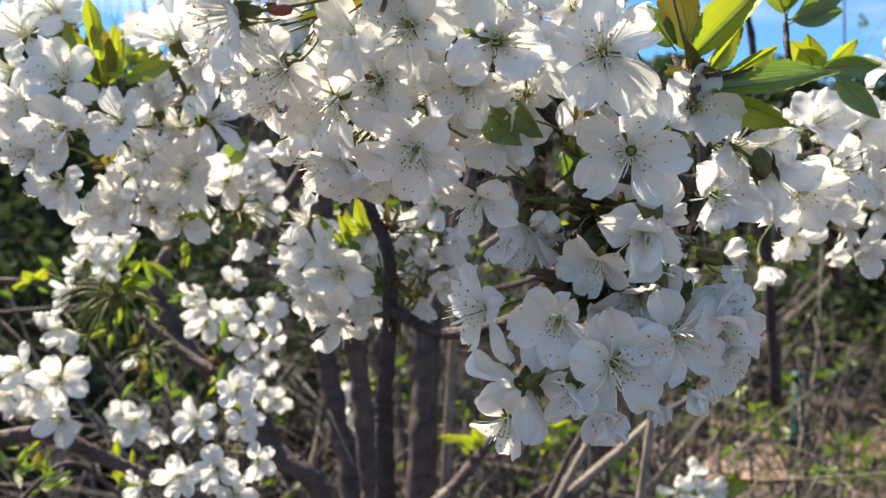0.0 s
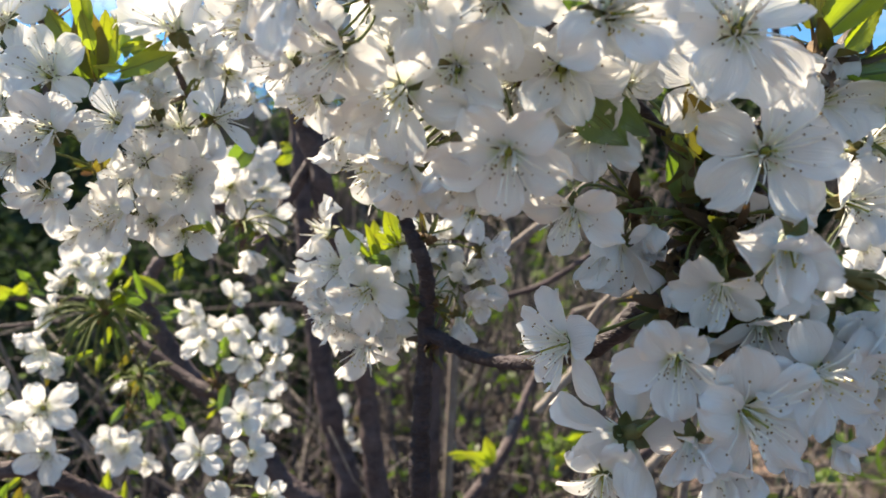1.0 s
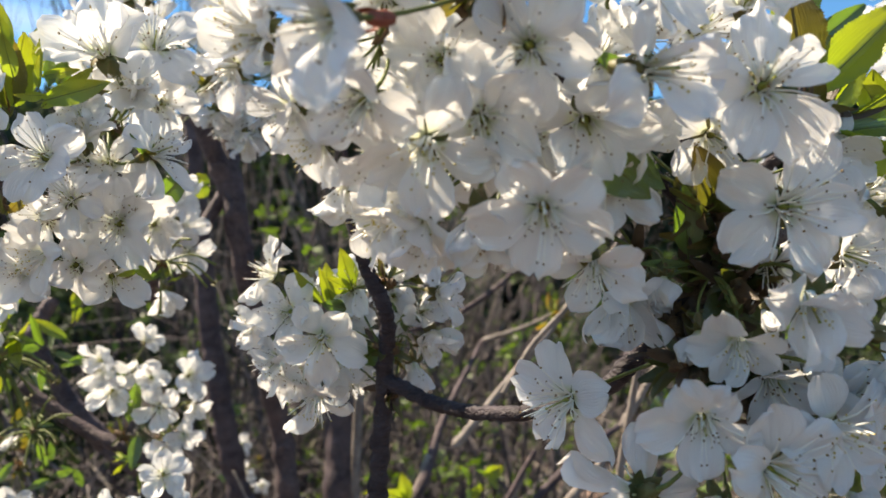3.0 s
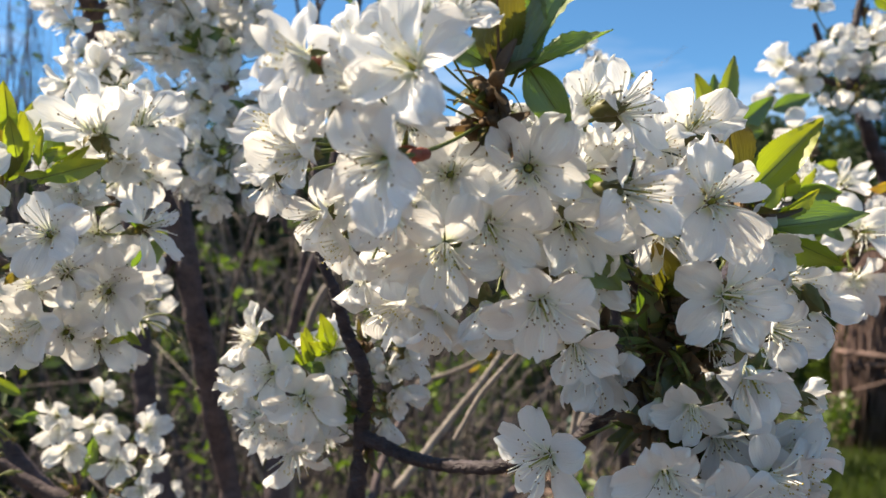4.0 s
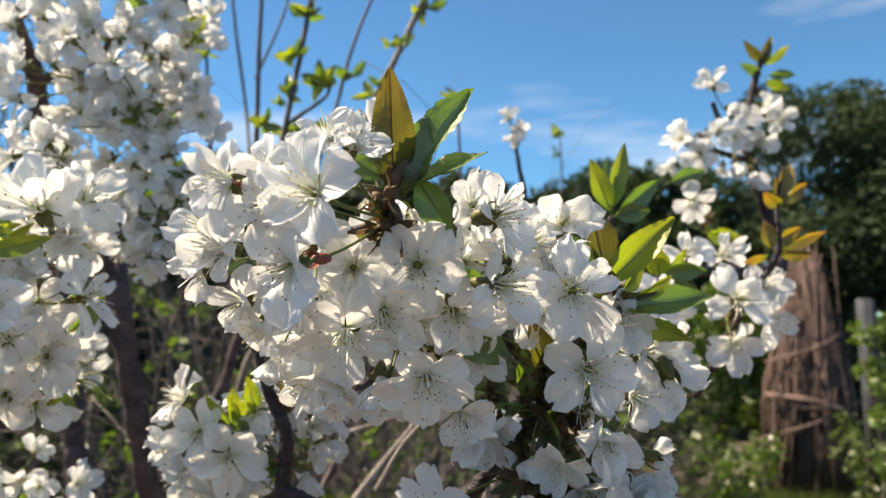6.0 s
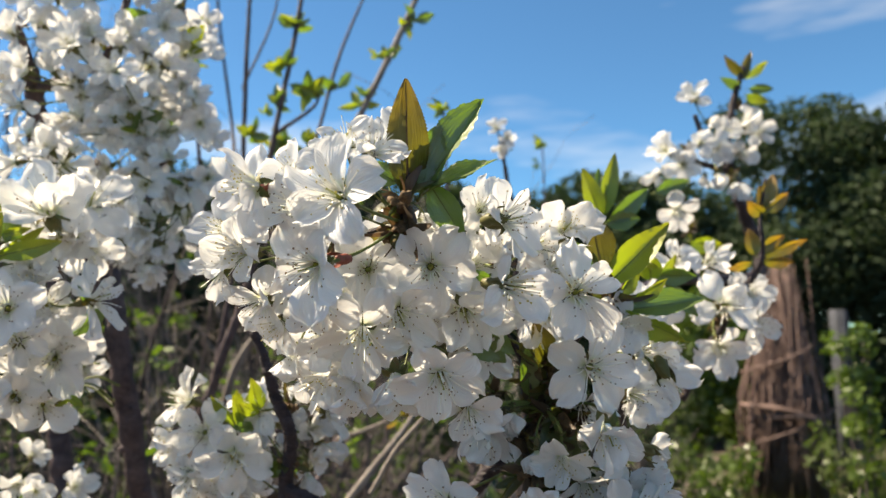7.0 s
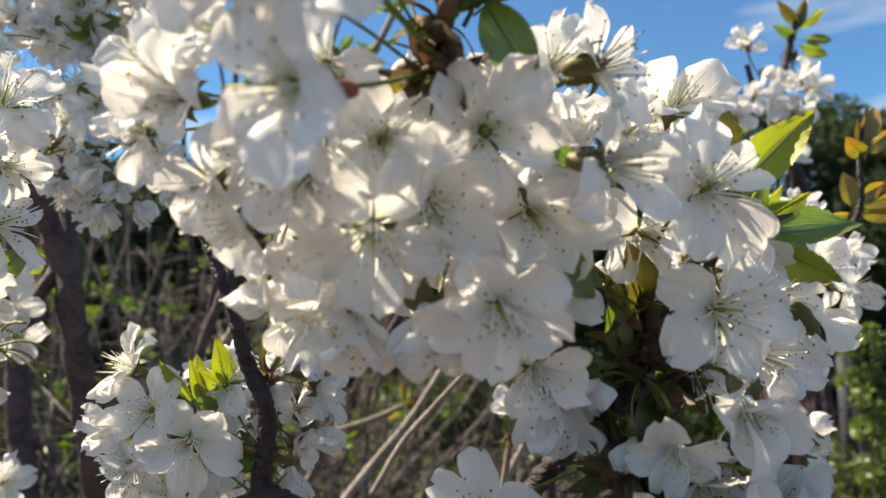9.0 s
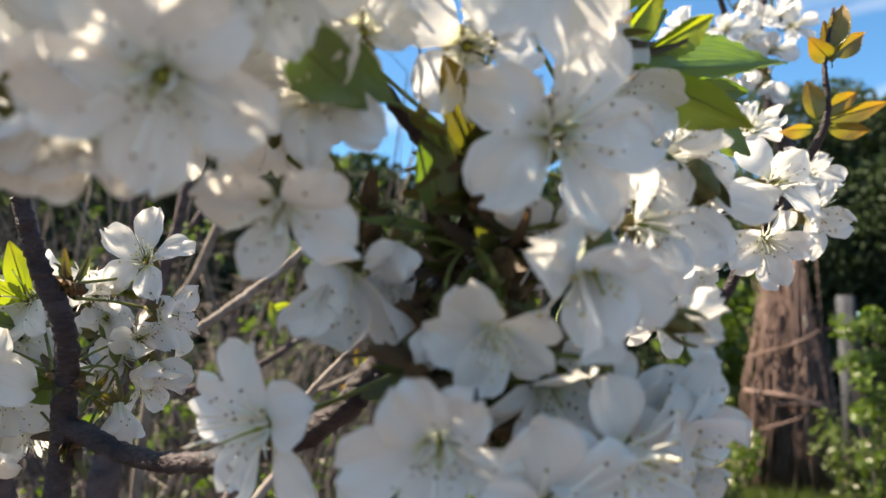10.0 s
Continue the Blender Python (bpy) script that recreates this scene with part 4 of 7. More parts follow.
limb(near_tree, 'twig', [(0.284, 0.460, 1.390, 0.0030), (0.310, 0.430, 1.457, 0.0029), (0.312, 0.400, 1.491, 0.0020), (0.309, 0.395, 1.523, 0.0013), (0.315, 0.393, 1.551, 0.0008)])
limb(near_tree, 'twig', [(0.371, 0.850, 1.213, 0.0062), (0.318, 0.780, 1.550, 0.0039), (0.299, 0.760, 1.624, 0.0025), (0.285, 0.750, 1.672, 0.0019)])
limb(near_tree, 'twig', [(0.259, 0.500, 1.367, 0.0029), (0.188, 0.410, 1.474, 0.0020), (0.180, 0.405, 1.513, 0.0013)])

limb(sapling, 'stem', [(-0.007, 1.400, 0.638, 0.0081), (0.024, 1.320, 1.263, 0.0055), (0.064, 1.260, 1.607, 0.0041), (0.066, 1.200, 1.890, 0.0036), (0.073, 1.200, 2.083, 0.0023)], LIT_BARK)
limb(sapling, 'stem', [(-0.027, 1.250, 0.438, 0.0109), (-0.014, 1.120, 1.215, 0.0084), (0.012, 1.060, 1.398, 0.0067), (0.046, 1.030, 1.516, 0.0060), (0.075, 1.000, 1.718, 0.0038), (0.097, 1.000, 1.831, 0.0035), (0.116, 1.000, 1.956, 0.0028), (0.128, 1.000, 2.077, 0.0016)], LIT_BARK)
limb(sapling, 'stem', [(-0.019, 1.250, 0.435, 0.0094), (0.018, 1.120, 1.272, 0.0062), (0.076, 1.070, 1.472, 0.0055), (0.139, 1.040, 1.621, 0.0055), (0.200, 1.020, 1.760, 0.0048), (0.252, 1.020, 1.868, 0.0046), (0.294, 1.020, 1.963, 0.0043), (0.328, 1.020, 2.061, 0.0026)], GREY_BARK)
limb(sapling, 'stem', [(0.080, 1.300, 1.537, 0.0047), (0.184, 1.300, 1.737, 0.0035), (0.245, 1.300, 1.951, 0.0031), (0.299, 1.300, 2.090, 0.0021)], LIT_BARK)
limb(sapling, 'stem', [(0.075, 1.000, 1.718, 0.0030), (0.125, 1.000, 1.758, 0.0023), (0.137, 1.000, 1.780, 0.0016)], LIT_BARK)
limb(sapling, 'stem', [(0.065, 1.270, 1.608, 0.0037), (0.085, 1.500, 1.851, 0.0033), (0.060, 1.500, 2.044, 0.0028), (0.047, 1.500, 2.182, 0.0022)], LIT_BARK)
limb(sapling, 'stem', [(0.063, 1.220, 1.850, 0.0023), (0.107, 1.220, 1.961, 0.0019), (0.125, 1.220, 2.043, 0.0014)], LIT_BARK)

for wood, points in ((near_tree, SPURS["near_tree"]), (left_tree, SPURS["left_tree"]), (low_tree, SPURS["low_tree"])):
    for q in points:
        spur(wood, q)
for q in [(0.054, 0.279, 1.405), (0.056, 0.270, 1.420), (0.050, 0.285, 1.393), (0.054, 0.272, 1.394), (0.051, 0.278, 1.377), (0.058, 0.270, 1.375), (0.045, 0.268, 1.384), (0.069, 0.268, 1.366), (0.069, 0.268, 1.380), (0.061, 0.268, 1.406), (0.053, 0.272, 1.428), (0.065, 0.270, 1.403), (-0.020, 0.242, 1.479), (-0.020, 0.238, 1.488), (0.090, 0.270, 1.457), (0.087, 0.270, 1.453)]:
    spur(near_tree, q, 0.0078, 16)
spray(low_tree, (-0.257, 0.602, 1.354), 0.044, 30, 3, (0.2, -0.8, -0.35))
spray(low_tree, (-0.246, 0.640, 1.300), 0.034, 22, 5, (0.1, -0.8, -0.2))
spray(left_tree, (-0.140, 0.520, 1.415), 0.034, 14, 9, (0.5, -0.6, -0.3))
spray(near_tree, (0.054, 0.270, 1.408), 0.015, 6, 6, (-0.4, -0.6, 0.2), 0.05)
spray(near_tree, (0.054, 0.268, 1.390), 0.013, 6, 7, (-0.5, -0.6, -0.2), 0.05)
spray(near_tree, (0.064, 0.268, 1.422), 0.013, 5, 8, (0.4, -0.6, 0.3), 0.05)
# leaves
leaf(near_tree, (-0.0183, 0.2380, 1.4905), (-0.0232, 0.2255, 1.5290), 0.0094, (0.0900, 0.2000, 0.1900), 0, 0.30, BRONZE)
leaf(near_tree, (-0.0165, 0.2380, 1.4915), (-0.0075, 0.2330, 1.5160), 0.0085, (-0.0900, -0.2100, -0.0600), 15, 0.35, LEAF)
leaf(near_tree, (-0.0135, 0.2360, 1.4925), (0.0056, 0.2255, 1.5260), 0.0100, (-0.1600, -0.1600, -0.0500), -22, 0.70, LEAF)
leaf(near_tree, (-0.0110, 0.2350, 1.4925), (0.0126, 0.2280, 1.5043), 0.0056, (-0.1000, -0.2000, 0.1000), -20, 0.45, LEAF)
leaf(near_tree, (-0.0095, 0.2380, 1.4945), (0.0022, 0.2350, 1.4745), 0.0070, (-0.0900, -0.2200, -0.0300), 12, 0.30, LEAF)
leaf(near_tree, (-0.0215, 0.2400, 1.4950), (-0.0336, 0.2440, 1.5030), 0.0050, (-0.0800, -0.2100, -0.0400), 10, 0.30, LEAF)
leaf(near_tree, (0.0130, 0.2560, 1.4430), (0.0250, 0.2490, 1.4295), 0.0074, (-0.1220, -0.2240, 0.0040), 10, 0.40, LEAF)
leaf(near_tree, (0.0562, 0.2700, 1.4285), (0.0452, 0.2620, 1.4458), 0.0066, (-0.0600, -0.2400, -0.0200), 10, 0.55, BRONZE)
leaf(near_tree, (0.0479, 0.2720, 1.4148), (0.0440, 0.2660, 1.4345), 0.0055, (-0.1480, -0.2410, 0.0160), 20, 0.40, LEAF)
leaf(near_tree, (0.0845, 0.2680, 1.4650), (0.0752, 0.2620, 1.4940), 0.0085, (-0.0500, -0.2500, -0.0400), 15, 0.50, BRONZE)
leaf(near_tree, (0.0860, 0.2680, 1.4610), (0.1125, 0.2560, 1.4890), 0.0084, (-0.0600, -0.2400, 0.0500), -30, 0.80, YOUNG)
leaf(near_tree, (0.0800, 0.2680, 1.4660), (0.0690, 0.2660, 1.4800), 0.0055, (-0.1770, -0.2380, -0.0350), 10, 0.40, LEAF)
leaf(near_tree, (0.0891, 0.2660, 1.4500), (0.1352, 0.2590, 1.4565), 0.0082, (-0.2160, -0.2000, 0.1000), 0, 0.50, LEAF)
leaf(near_tree, (0.0905, 0.2660, 1.4500), (0.1155, 0.2520, 1.4340), 0.0080, (-0.1200, -0.2200, -0.1000), 10, 0.30, YOUNG)
leaf(near_tree, (0.0985, 0.2660, 1.4550), (0.1135, 0.2600, 1.4640), 0.0048, (-0.2070, -0.2350, -0.0210), 20, 0.60, YOUNG)
leaf(near_tree, (0.0915, 0.2680, 1.4560), (0.1030, 0.2640, 1.4718), 0.0046, (-0.2060, -0.2460, -0.0270), 30, 0.60, YOUNG)
leaf(near_tree, (0.015, 0.240, 1.460), (0.006, 0.238, 1.464), 0.0025, (-0.114, -0.210, -0.022), 0, 0.30, LEAF)
leaf(near_tree, (0.047, 0.270, 1.412), (0.028, 0.264, 1.413), 0.0017, (-0.138, -0.243, 0.022), 20, 0.40, LEAF)
leaf(near_tree, (0.060, 0.268, 1.404), (0.047, 0.262, 1.391), 0.0060, (-0.138, -0.243, 0.022), 10, 0.40, OLIVE)
leaf(near_tree, (0.056, 0.270, 1.398), (0.069, 0.262, 1.384), 0.0058, (-0.138, -0.243, 0.022), -20, 0.40, OLIVE)
leaf(near_tree, (0.052, 0.270, 1.420), (0.063, 0.262, 1.410), 0.0060, (-0.138, -0.243, 0.022), -20, 0.40, OLIVE)
leaf(near_tree, (0.056, 0.272, 1.380), (0.045, 0.264, 1.371), 0.0062, (-0.138, -0.243, 0.022), 15, 0.40, OLIVE)
leaf(near_tree, (0.159, 0.330, 1.470), (0.152, 0.320, 1.483), 0.0073, (-0.155, -0.325, -0.076), 0, 0.40, YOUNG)
leaf(near_tree, (0.162, 0.330, 1.472), (0.183, 0.320, 1.471), 0.0063, (-0.172, -0.325, -0.072), 10, 0.40, LEAF)
leaf(near_tree, (0.164, 0.330, 1.472), (0.178, 0.330, 1.484), 0.0068, (-0.171, -0.330, -0.078), 20, 0.40, YOUNG)
leaf(near_tree, (0.162, 0.330, 1.471), (0.145, 0.320, 1.480), 0.0063, (-0.153, -0.325, -0.076), 0, 0.30, YOUNG)
leaf(near_tree, (0.169, 0.330, 1.467), (0.182, 0.320, 1.449), 0.0058, (-0.175, -0.325, -0.058), 0, 0.30, LEAF)
leaf(near_tree, (-0.041, 0.410, 1.402), (-0.046, 0.405, 1.420), 0.0054, (0.043, -0.407, -0.011), 10, 0.40, YOUNG)
leaf(near_tree, (-0.042, 0.410, 1.401), (-0.052, 0.405, 1.407), 0.0048, (0.047, -0.407, -0.004), 0, 0.30, YOUNG)
leaf(near_tree, (-0.044, 0.410, 1.393), (-0.055, 0.405, 1.396), 0.0042, (0.049, -0.407, 0.005), 0, 0.30, LEAF)
leaf(near_tree, (-0.031, 0.405, 1.375), (-0.040, 0.400, 1.370), 0.0066, (0.035, -0.403, 0.028), 0, 0.30, LEAF)
leaf(near_tree, (0.011, 0.262, 1.447), (0.033, 0.255, 1.433), 0.0077, (-0.022, -0.259, -0.040), -10, 0.35, LEAF)
leaf(near_tree, (-0.048, 0.415, 1.391), (-0.056, 0.405, 1.411), 0.0036, (-0.052, -0.381, 0.039), -6, 0.30, YOUNG)
leaf(near_tree, (-0.053, 0.415, 1.395), (-0.068, 0.404, 1.411), 0.0051, (-0.043, -0.381, 0.037), -38, 0.30, YOUNG)
leaf(near_tree, (-0.047, 0.415, 1.398), (-0.045, 0.416, 1.415), 0.0032, (-0.058, -0.387, 0.034), -36, 0.30, YOUNG)
leaf(near_tree, (-0.047, 0.415, 1.394), (-0.039, 0.412, 1.409), 0.0050, (-0.061, -0.385, 0.039), 7, 0.30, YOUNG)
leaf(near_tree, (-0.051, 0.415, 1.396), (-0.052, 0.414, 1.414), 0.0046, (-0.052, -0.386, 0.035), 28, 0.30, YOUNG)
leaf(near_tree, (-0.066, 0.430, 1.361), (-0.057, 0.435, 1.363), 0.0021, (-0.042, -0.404, 0.078), -3, 0.30, LEAF)
leaf(near_tree, (-0.069, 0.430, 1.362), (-0.081, 0.429, 1.367), 0.0027, (-0.029, -0.401, 0.075), 4, 0.30, BRONZE)
leaf(near_tree, (-0.067, 0.430, 1.361), (-0.056, 0.429, 1.354), 0.0034, (-0.042, -0.401, 0.082), 15, 0.30, LEAF)
leaf(near_tree, (-0.069, 0.430, 1.362), (-0.072, 0.431, 1.357), 0.0014, (-0.033, -0.402, 0.081), 4, 0.30, LEAF)
leaf(near_tree, (-0.069, 0.430, 1.360), (-0.081, 0.429, 1.362), 0.0024, (-0.029, -0.401, 0.079), -47, 0.30, LEAF)
leaf(near_tree, (-0.014, 0.440, 1.388), (-0.013, 0.442, 1.378), 0.0028, (-0.090, -0.413, 0.057), -7, 0.30, LEAF)
leaf(near_tree, (-0.012, 0.440, 1.386), (-0.002, 0.440, 1.388), 0.0025, (-0.096, -0.412, 0.053), 2, 0.30, LEAF)
leaf(near_tree, (-0.017, 0.440, 1.388), (-0.020, 0.443, 1.394), 0.0013, (-0.086, -0.413, 0.049), -25, 0.30, LEAF)
leaf(near_tree, (-0.019, 0.440, 1.389), (-0.029, 0.450, 1.392), 0.0022, (-0.079, -0.416, 0.050), 13, 0.30, BRONZE)
leaf(near_tree, (-0.013, 0.430, 1.407), (-0.003, 0.435, 1.414), 0.0028, (-0.005, -0.307, -0.019), 33, 0.30, BRONZE)
leaf(near_tree, (-0.011, 0.430, 1.404), (-0.011, 0.434, 1.410), 0.0012, (-0.001, -0.306, -0.015), -40, 0.30, BRONZE)
leaf(near_tree, (-0.011, 0.430, 1.404), (-0.003, 0.418, 1.404), 0.0022, (-0.005, -0.298, -0.012), -20, 0.30, BRONZE)
leaf(near_tree, (-0.012, 0.430, 1.407), (-0.021, 0.439, 1.410), 0.0025, (0.004, -0.309, -0.017), 31, 0.30, BRONZE)
leaf(near_tree, (-0.009, 0.430, 1.405), (-0.020, 0.437, 1.407), 0.0024, (0.002, -0.307, -0.014), -7, 0.30, LEAF)
leaf(near_tree, (-0.011, 0.430, 1.408), (-0.015, 0.438, 1.403), 0.0016, (0.001, -0.308, -0.014), -37, 0.30, BRONZE)
leaf(near_tree, (-0.022, 0.430, 1.369), (-0.027, 0.426, 1.373), 0.0014, (0.012, -0.302, 0.021), 20, 0.30, YOUNG)
leaf(near_tree, (-0.023, 0.430, 1.367), (-0.028, 0.439, 1.375), 0.0020, (0.013, -0.308, 0.021), -14, 0.30, YOUNG)
leaf(near_tree, (-0.020, 0.430, 1.369), (-0.013, 0.440, 1.365), 0.0017, (0.004, -0.309, 0.025), -29, 0.30, BRONZE)
leaf(near_tree, (-0.021, 0.430, 1.369), (-0.015, 0.440, 1.375), 0.0022, (0.006, -0.309, 0.020), -5, 0.30, BRONZE)
leaf(near_tree, (-0.019, 0.430, 1.367), (-0.027, 0.422, 1.376), 0.0032, (0.011, -0.300, 0.020), -21, 0.30, YOUNG)
leaf(near_tree, (-0.021, 0.430, 1.369), (-0.014, 0.432, 1.360), 0.0025, (0.005, -0.305, 0.028), 50, 0.30, BRONZE)
leaf(near_tree, (-0.042, 0.430, 1.381), (-0.052, 0.437, 1.385), 0.0020, (0.034, -0.307, 0.009), 48, 0.30, YOUNG)
leaf(near_tree, (-0.039, 0.430, 1.375), (-0.031, 0.433, 1.381), 0.0020, (0.022, -0.305, 0.014), 46, 0.30, LEAF)
leaf(near_tree, (-0.041, 0.430, 1.381), (-0.043, 0.435, 1.370), 0.0030, (0.030, -0.306, 0.017), -41, 0.30, YOUNG)
leaf(near_tree, (-0.040, 0.430, 1.378), (-0.048, 0.428, 1.372), 0.0028, (0.032, -0.303, 0.017), 50, 0.30, LEAF)
leaf(near_tree, (-0.041, 0.430, 1.375), (-0.033, 0.433, 1.383), 0.0031, (0.025, -0.305, 0.013), 36, 0.30, YOUNG)
leaf(near_tree, (0.046, 0.272, 1.426), (0.043, 0.280, 1.425), 0.0018, (-0.148, -0.247, 0.015), -46, 0.30, BRONZE)
leaf(near_tree, (0.038, 0.275, 1.416), (0.034, 0.261, 1.411), 0.0015, (-0.140, -0.240, 0.026), -20, 0.30, OLIVE)
leaf(near_tree, (0.042, 0.268, 1.433), (0.044, 0.267, 1.439), 0.0016, (-0.147, -0.239, 0.004), -10, 0.30, BRONZE)
leaf(near_tree, (0.040, 0.268, 1.434), (0.043, 0.257, 1.428), 0.0019, (-0.145, -0.234, 0.009), 24, 0.30, BRONZE)

leaf(left_tree, (-0.165, 0.400, 1.482), (-0.139, 0.395, 1.489), 0.0059, (0.049, -0.369, -0.045), -20, 0.30, YOUNG)
leaf(left_tree, (-0.185, 0.420, 1.483), (-0.182, 0.400, 1.515), 0.0099, (0.183, -0.410, -0.099), 10, 0.40, BRONZE)
leaf(left_tree, (-0.187, 0.420, 1.483), (-0.204, 0.410, 1.515), 0.0086, (0.195, -0.415, -0.099), -10, 0.40, YOUNG)
leaf(left_tree, (-0.183, 0.420, 1.483), (-0.174, 0.410, 1.512), 0.0074, (0.179, -0.415, -0.097), 20, 0.40, YOUNG)
leaf(left_tree, (-0.182, 0.420, 1.486), (-0.173, 0.430, 1.522), 0.0074, (0.178, -0.425, -0.104), 10, 0.40, YOUNG)
leaf(left_tree, (-0.169, 0.410, 1.481), (-0.147, 0.405, 1.497), 0.0042, (0.158, -0.407, -0.089), 0, 0.30, YOUNG)
leaf(left_tree, (-0.187, 0.420, 1.479), (-0.184, 0.400, 1.473), 0.0062, (0.185, -0.410, -0.076), 0, 0.30, LEAF)
leaf(left_tree, (-0.206, 0.410, 1.493), (-0.213, 0.400, 1.492), 0.0048, (0.209, -0.405, -0.092), 0, 0.30, LEAF)
leaf(left_tree, (-0.150, 0.440, 1.457), (-0.159, 0.430, 1.462), 0.0078, (0.155, -0.435, -0.060), 0, 0.30, LEAF)
leaf(left_tree, (-0.136, 0.480, 1.445), (-0.119, 0.470, 1.461), 0.0078, (0.127, -0.475, -0.053), 0, 0.30, LEAF)
leaf(left_tree, (-0.112, 0.570, 1.598), (-0.087, 0.550, 1.603), 0.0104, (-0.020, -0.560, -0.167), 0, 0.30, LEAF)
leaf(left_tree, (-0.105, 0.570, 1.603), (-0.075, 0.560, 1.595), 0.0097, (-0.030, -0.565, -0.165), 20, 0.30, LEAF)
leaf(left_tree, (-0.074, 0.580, 1.666), (-0.058, 0.570, 1.680), 0.0085, (-0.053, -0.575, -0.239), 0, 0.30, YOUNG)
leaf(left_tree, (-0.072, 0.580, 1.666), (-0.059, 0.570, 1.660), 0.0059, (-0.053, -0.575, -0.229), 0, 0.30, YOUNG)
leaf(left_tree, (-0.118, 0.580, 1.677), (-0.099, 0.570, 1.684), 0.0091, (-0.011, -0.575, -0.247), 0, 0.30, LEAF)
leaf(left_tree, (-0.165, 0.420, 1.493), (-0.159, 0.410, 1.500), 0.0066, (0.043, -0.415, -0.063), 0, 0.30, LEAF)
leaf(left_tree, (-0.157, 0.600, 1.425), (-0.167, 0.590, 1.431), 0.0062, (0.162, -0.595, -0.028), 0, 0.30, YOUNG)
leaf(left_tree, (-0.157, 0.600, 1.421), (-0.137, 0.590, 1.412), 0.0062, (0.147, -0.595, -0.016), 0, 0.30, LEAF)
leaf(left_tree, (-0.125, 0.620, 1.467), (-0.137, 0.620, 1.460), 0.0055, (0.131, -0.620, -0.064), 0, 0.30, YOUNG)
leaf(left_tree, (-0.125, 0.620, 1.470), (-0.134, 0.620, 1.476), 0.0055, (0.130, -0.620, -0.073), 0, 0.30, YOUNG)
leaf(left_tree, (-0.134, 0.420, 1.413), (-0.142, 0.427, 1.408), 0.0018, (0.034, -0.395, 0.029), 8, 0.30, BRONZE)
leaf(left_tree, (-0.139, 0.420, 1.415), (-0.133, 0.428, 1.420), 0.0022, (0.033, -0.395, 0.023), 10, 0.30, YOUNG)
leaf(left_tree, (-0.135, 0.420, 1.412), (-0.129, 0.421, 1.409), 0.0012, (0.028, -0.392, 0.029), 1, 0.30, YOUNG)
leaf(left_tree, (-0.135, 0.420, 1.416), (-0.140, 0.426, 1.421), 0.0014, (0.034, -0.395, 0.021), 42, 0.30, BRONZE)
leaf(left_tree, (-0.134, 0.420, 1.412), (-0.139, 0.404, 1.410), 0.0020, (0.033, -0.383, 0.029), 18, 0.30, YOUNG)
leaf(left_tree, (-0.135, 0.420, 1.414), (-0.127, 0.414, 1.408), 0.0027, (0.027, -0.389, 0.029), -36, 0.30, YOUNG)
leaf(left_tree, (-0.176, 0.400, 1.450), (-0.184, 0.389, 1.457), 0.0033, (0.076, -0.366, -0.014), -25, 0.30, LEAF)
leaf(left_tree, (-0.171, 0.400, 1.458), (-0.179, 0.403, 1.457), 0.0020, (0.071, -0.373, -0.017), 32, 0.30, LEAF)
leaf(left_tree, (-0.171, 0.400, 1.446), (-0.181, 0.406, 1.436), 0.0038, (0.073, -0.375, -0.001), -28, 0.30, BRONZE)
leaf(left_tree, (-0.169, 0.400, 1.451), (-0.160, 0.384, 1.447), 0.0017, (0.060, -0.363, -0.009), -31, 0.30, BRONZE)
leaf(left_tree, (-0.174, 0.400, 1.450), (-0.168, 0.406, 1.463), 0.0030, (0.067, -0.375, -0.017), -43, 0.30, LEAF)
leaf(left_tree, (-0.131, 0.410, 1.463), (-0.122, 0.398, 1.460), 0.0014, (0.023, -0.375, -0.021), -10, 0.30, BRONZE)
leaf(left_tree, (-0.127, 0.410, 1.460), (-0.131, 0.393, 1.467), 0.0021, (0.025, -0.373, -0.024), -37, 0.30, LEAF)
leaf(left_tree, (-0.126, 0.410, 1.465), (-0.129, 0.403, 1.458), 0.0022, (0.024, -0.378, -0.022), -21, 0.30, BRONZE)
leaf(left_tree, (-0.129, 0.410, 1.463), (-0.136, 0.415, 1.469), 0.0017, (0.028, -0.384, -0.026), -21, 0.30, LEAF)
leaf(left_tree, (-0.164, 0.400, 1.484), (-0.173, 0.390, 1.482), 0.0028, (0.065, -0.366, -0.043), -10, 0.30, YOUNG)
leaf(left_tree, (-0.166, 0.400, 1.493), (-0.166, 0.398, 1.507), 0.0038, (0.062, -0.370, -0.060), -47, 0.30, YOUNG)
leaf(left_tree, (-0.167, 0.400, 1.487), (-0.165, 0.394, 1.499), 0.0032, (0.062, -0.369, -0.053), -46, 0.30, YOUNG)
leaf(left_tree, (-0.163, 0.400, 1.488), (-0.164, 0.406, 1.503), 0.0034, (0.060, -0.374, -0.056), 33, 0.30, LEAF)
leaf(left_tree, (-0.166, 0.400, 1.492), (-0.153, 0.408, 1.497), 0.0027, (0.056, -0.376, -0.055), -23, 0.30, YOUNG)
leaf(left_tree, (-0.174, 0.390, 1.500), (-0.180, 0.392, 1.520), 0.0042, (0.073, -0.362, -0.070), 8, 0.30, YOUNG)
leaf(left_tree, (-0.176, 0.390, 1.499), (-0.176, 0.380, 1.518), 0.0054, (0.072, -0.356, -0.068), -20, 0.30, YOUNG)
leaf(left_tree, (-0.173, 0.390, 1.489), (-0.174, 0.381, 1.504), 0.0044, (0.070, -0.357, -0.056), -4, 0.30, YOUNG)
leaf(left_tree, (-0.180, 0.390, 1.500), (-0.177, 0.393, 1.513), 0.0028, (0.075, -0.363, -0.067), 18, 0.30, YOUNG)
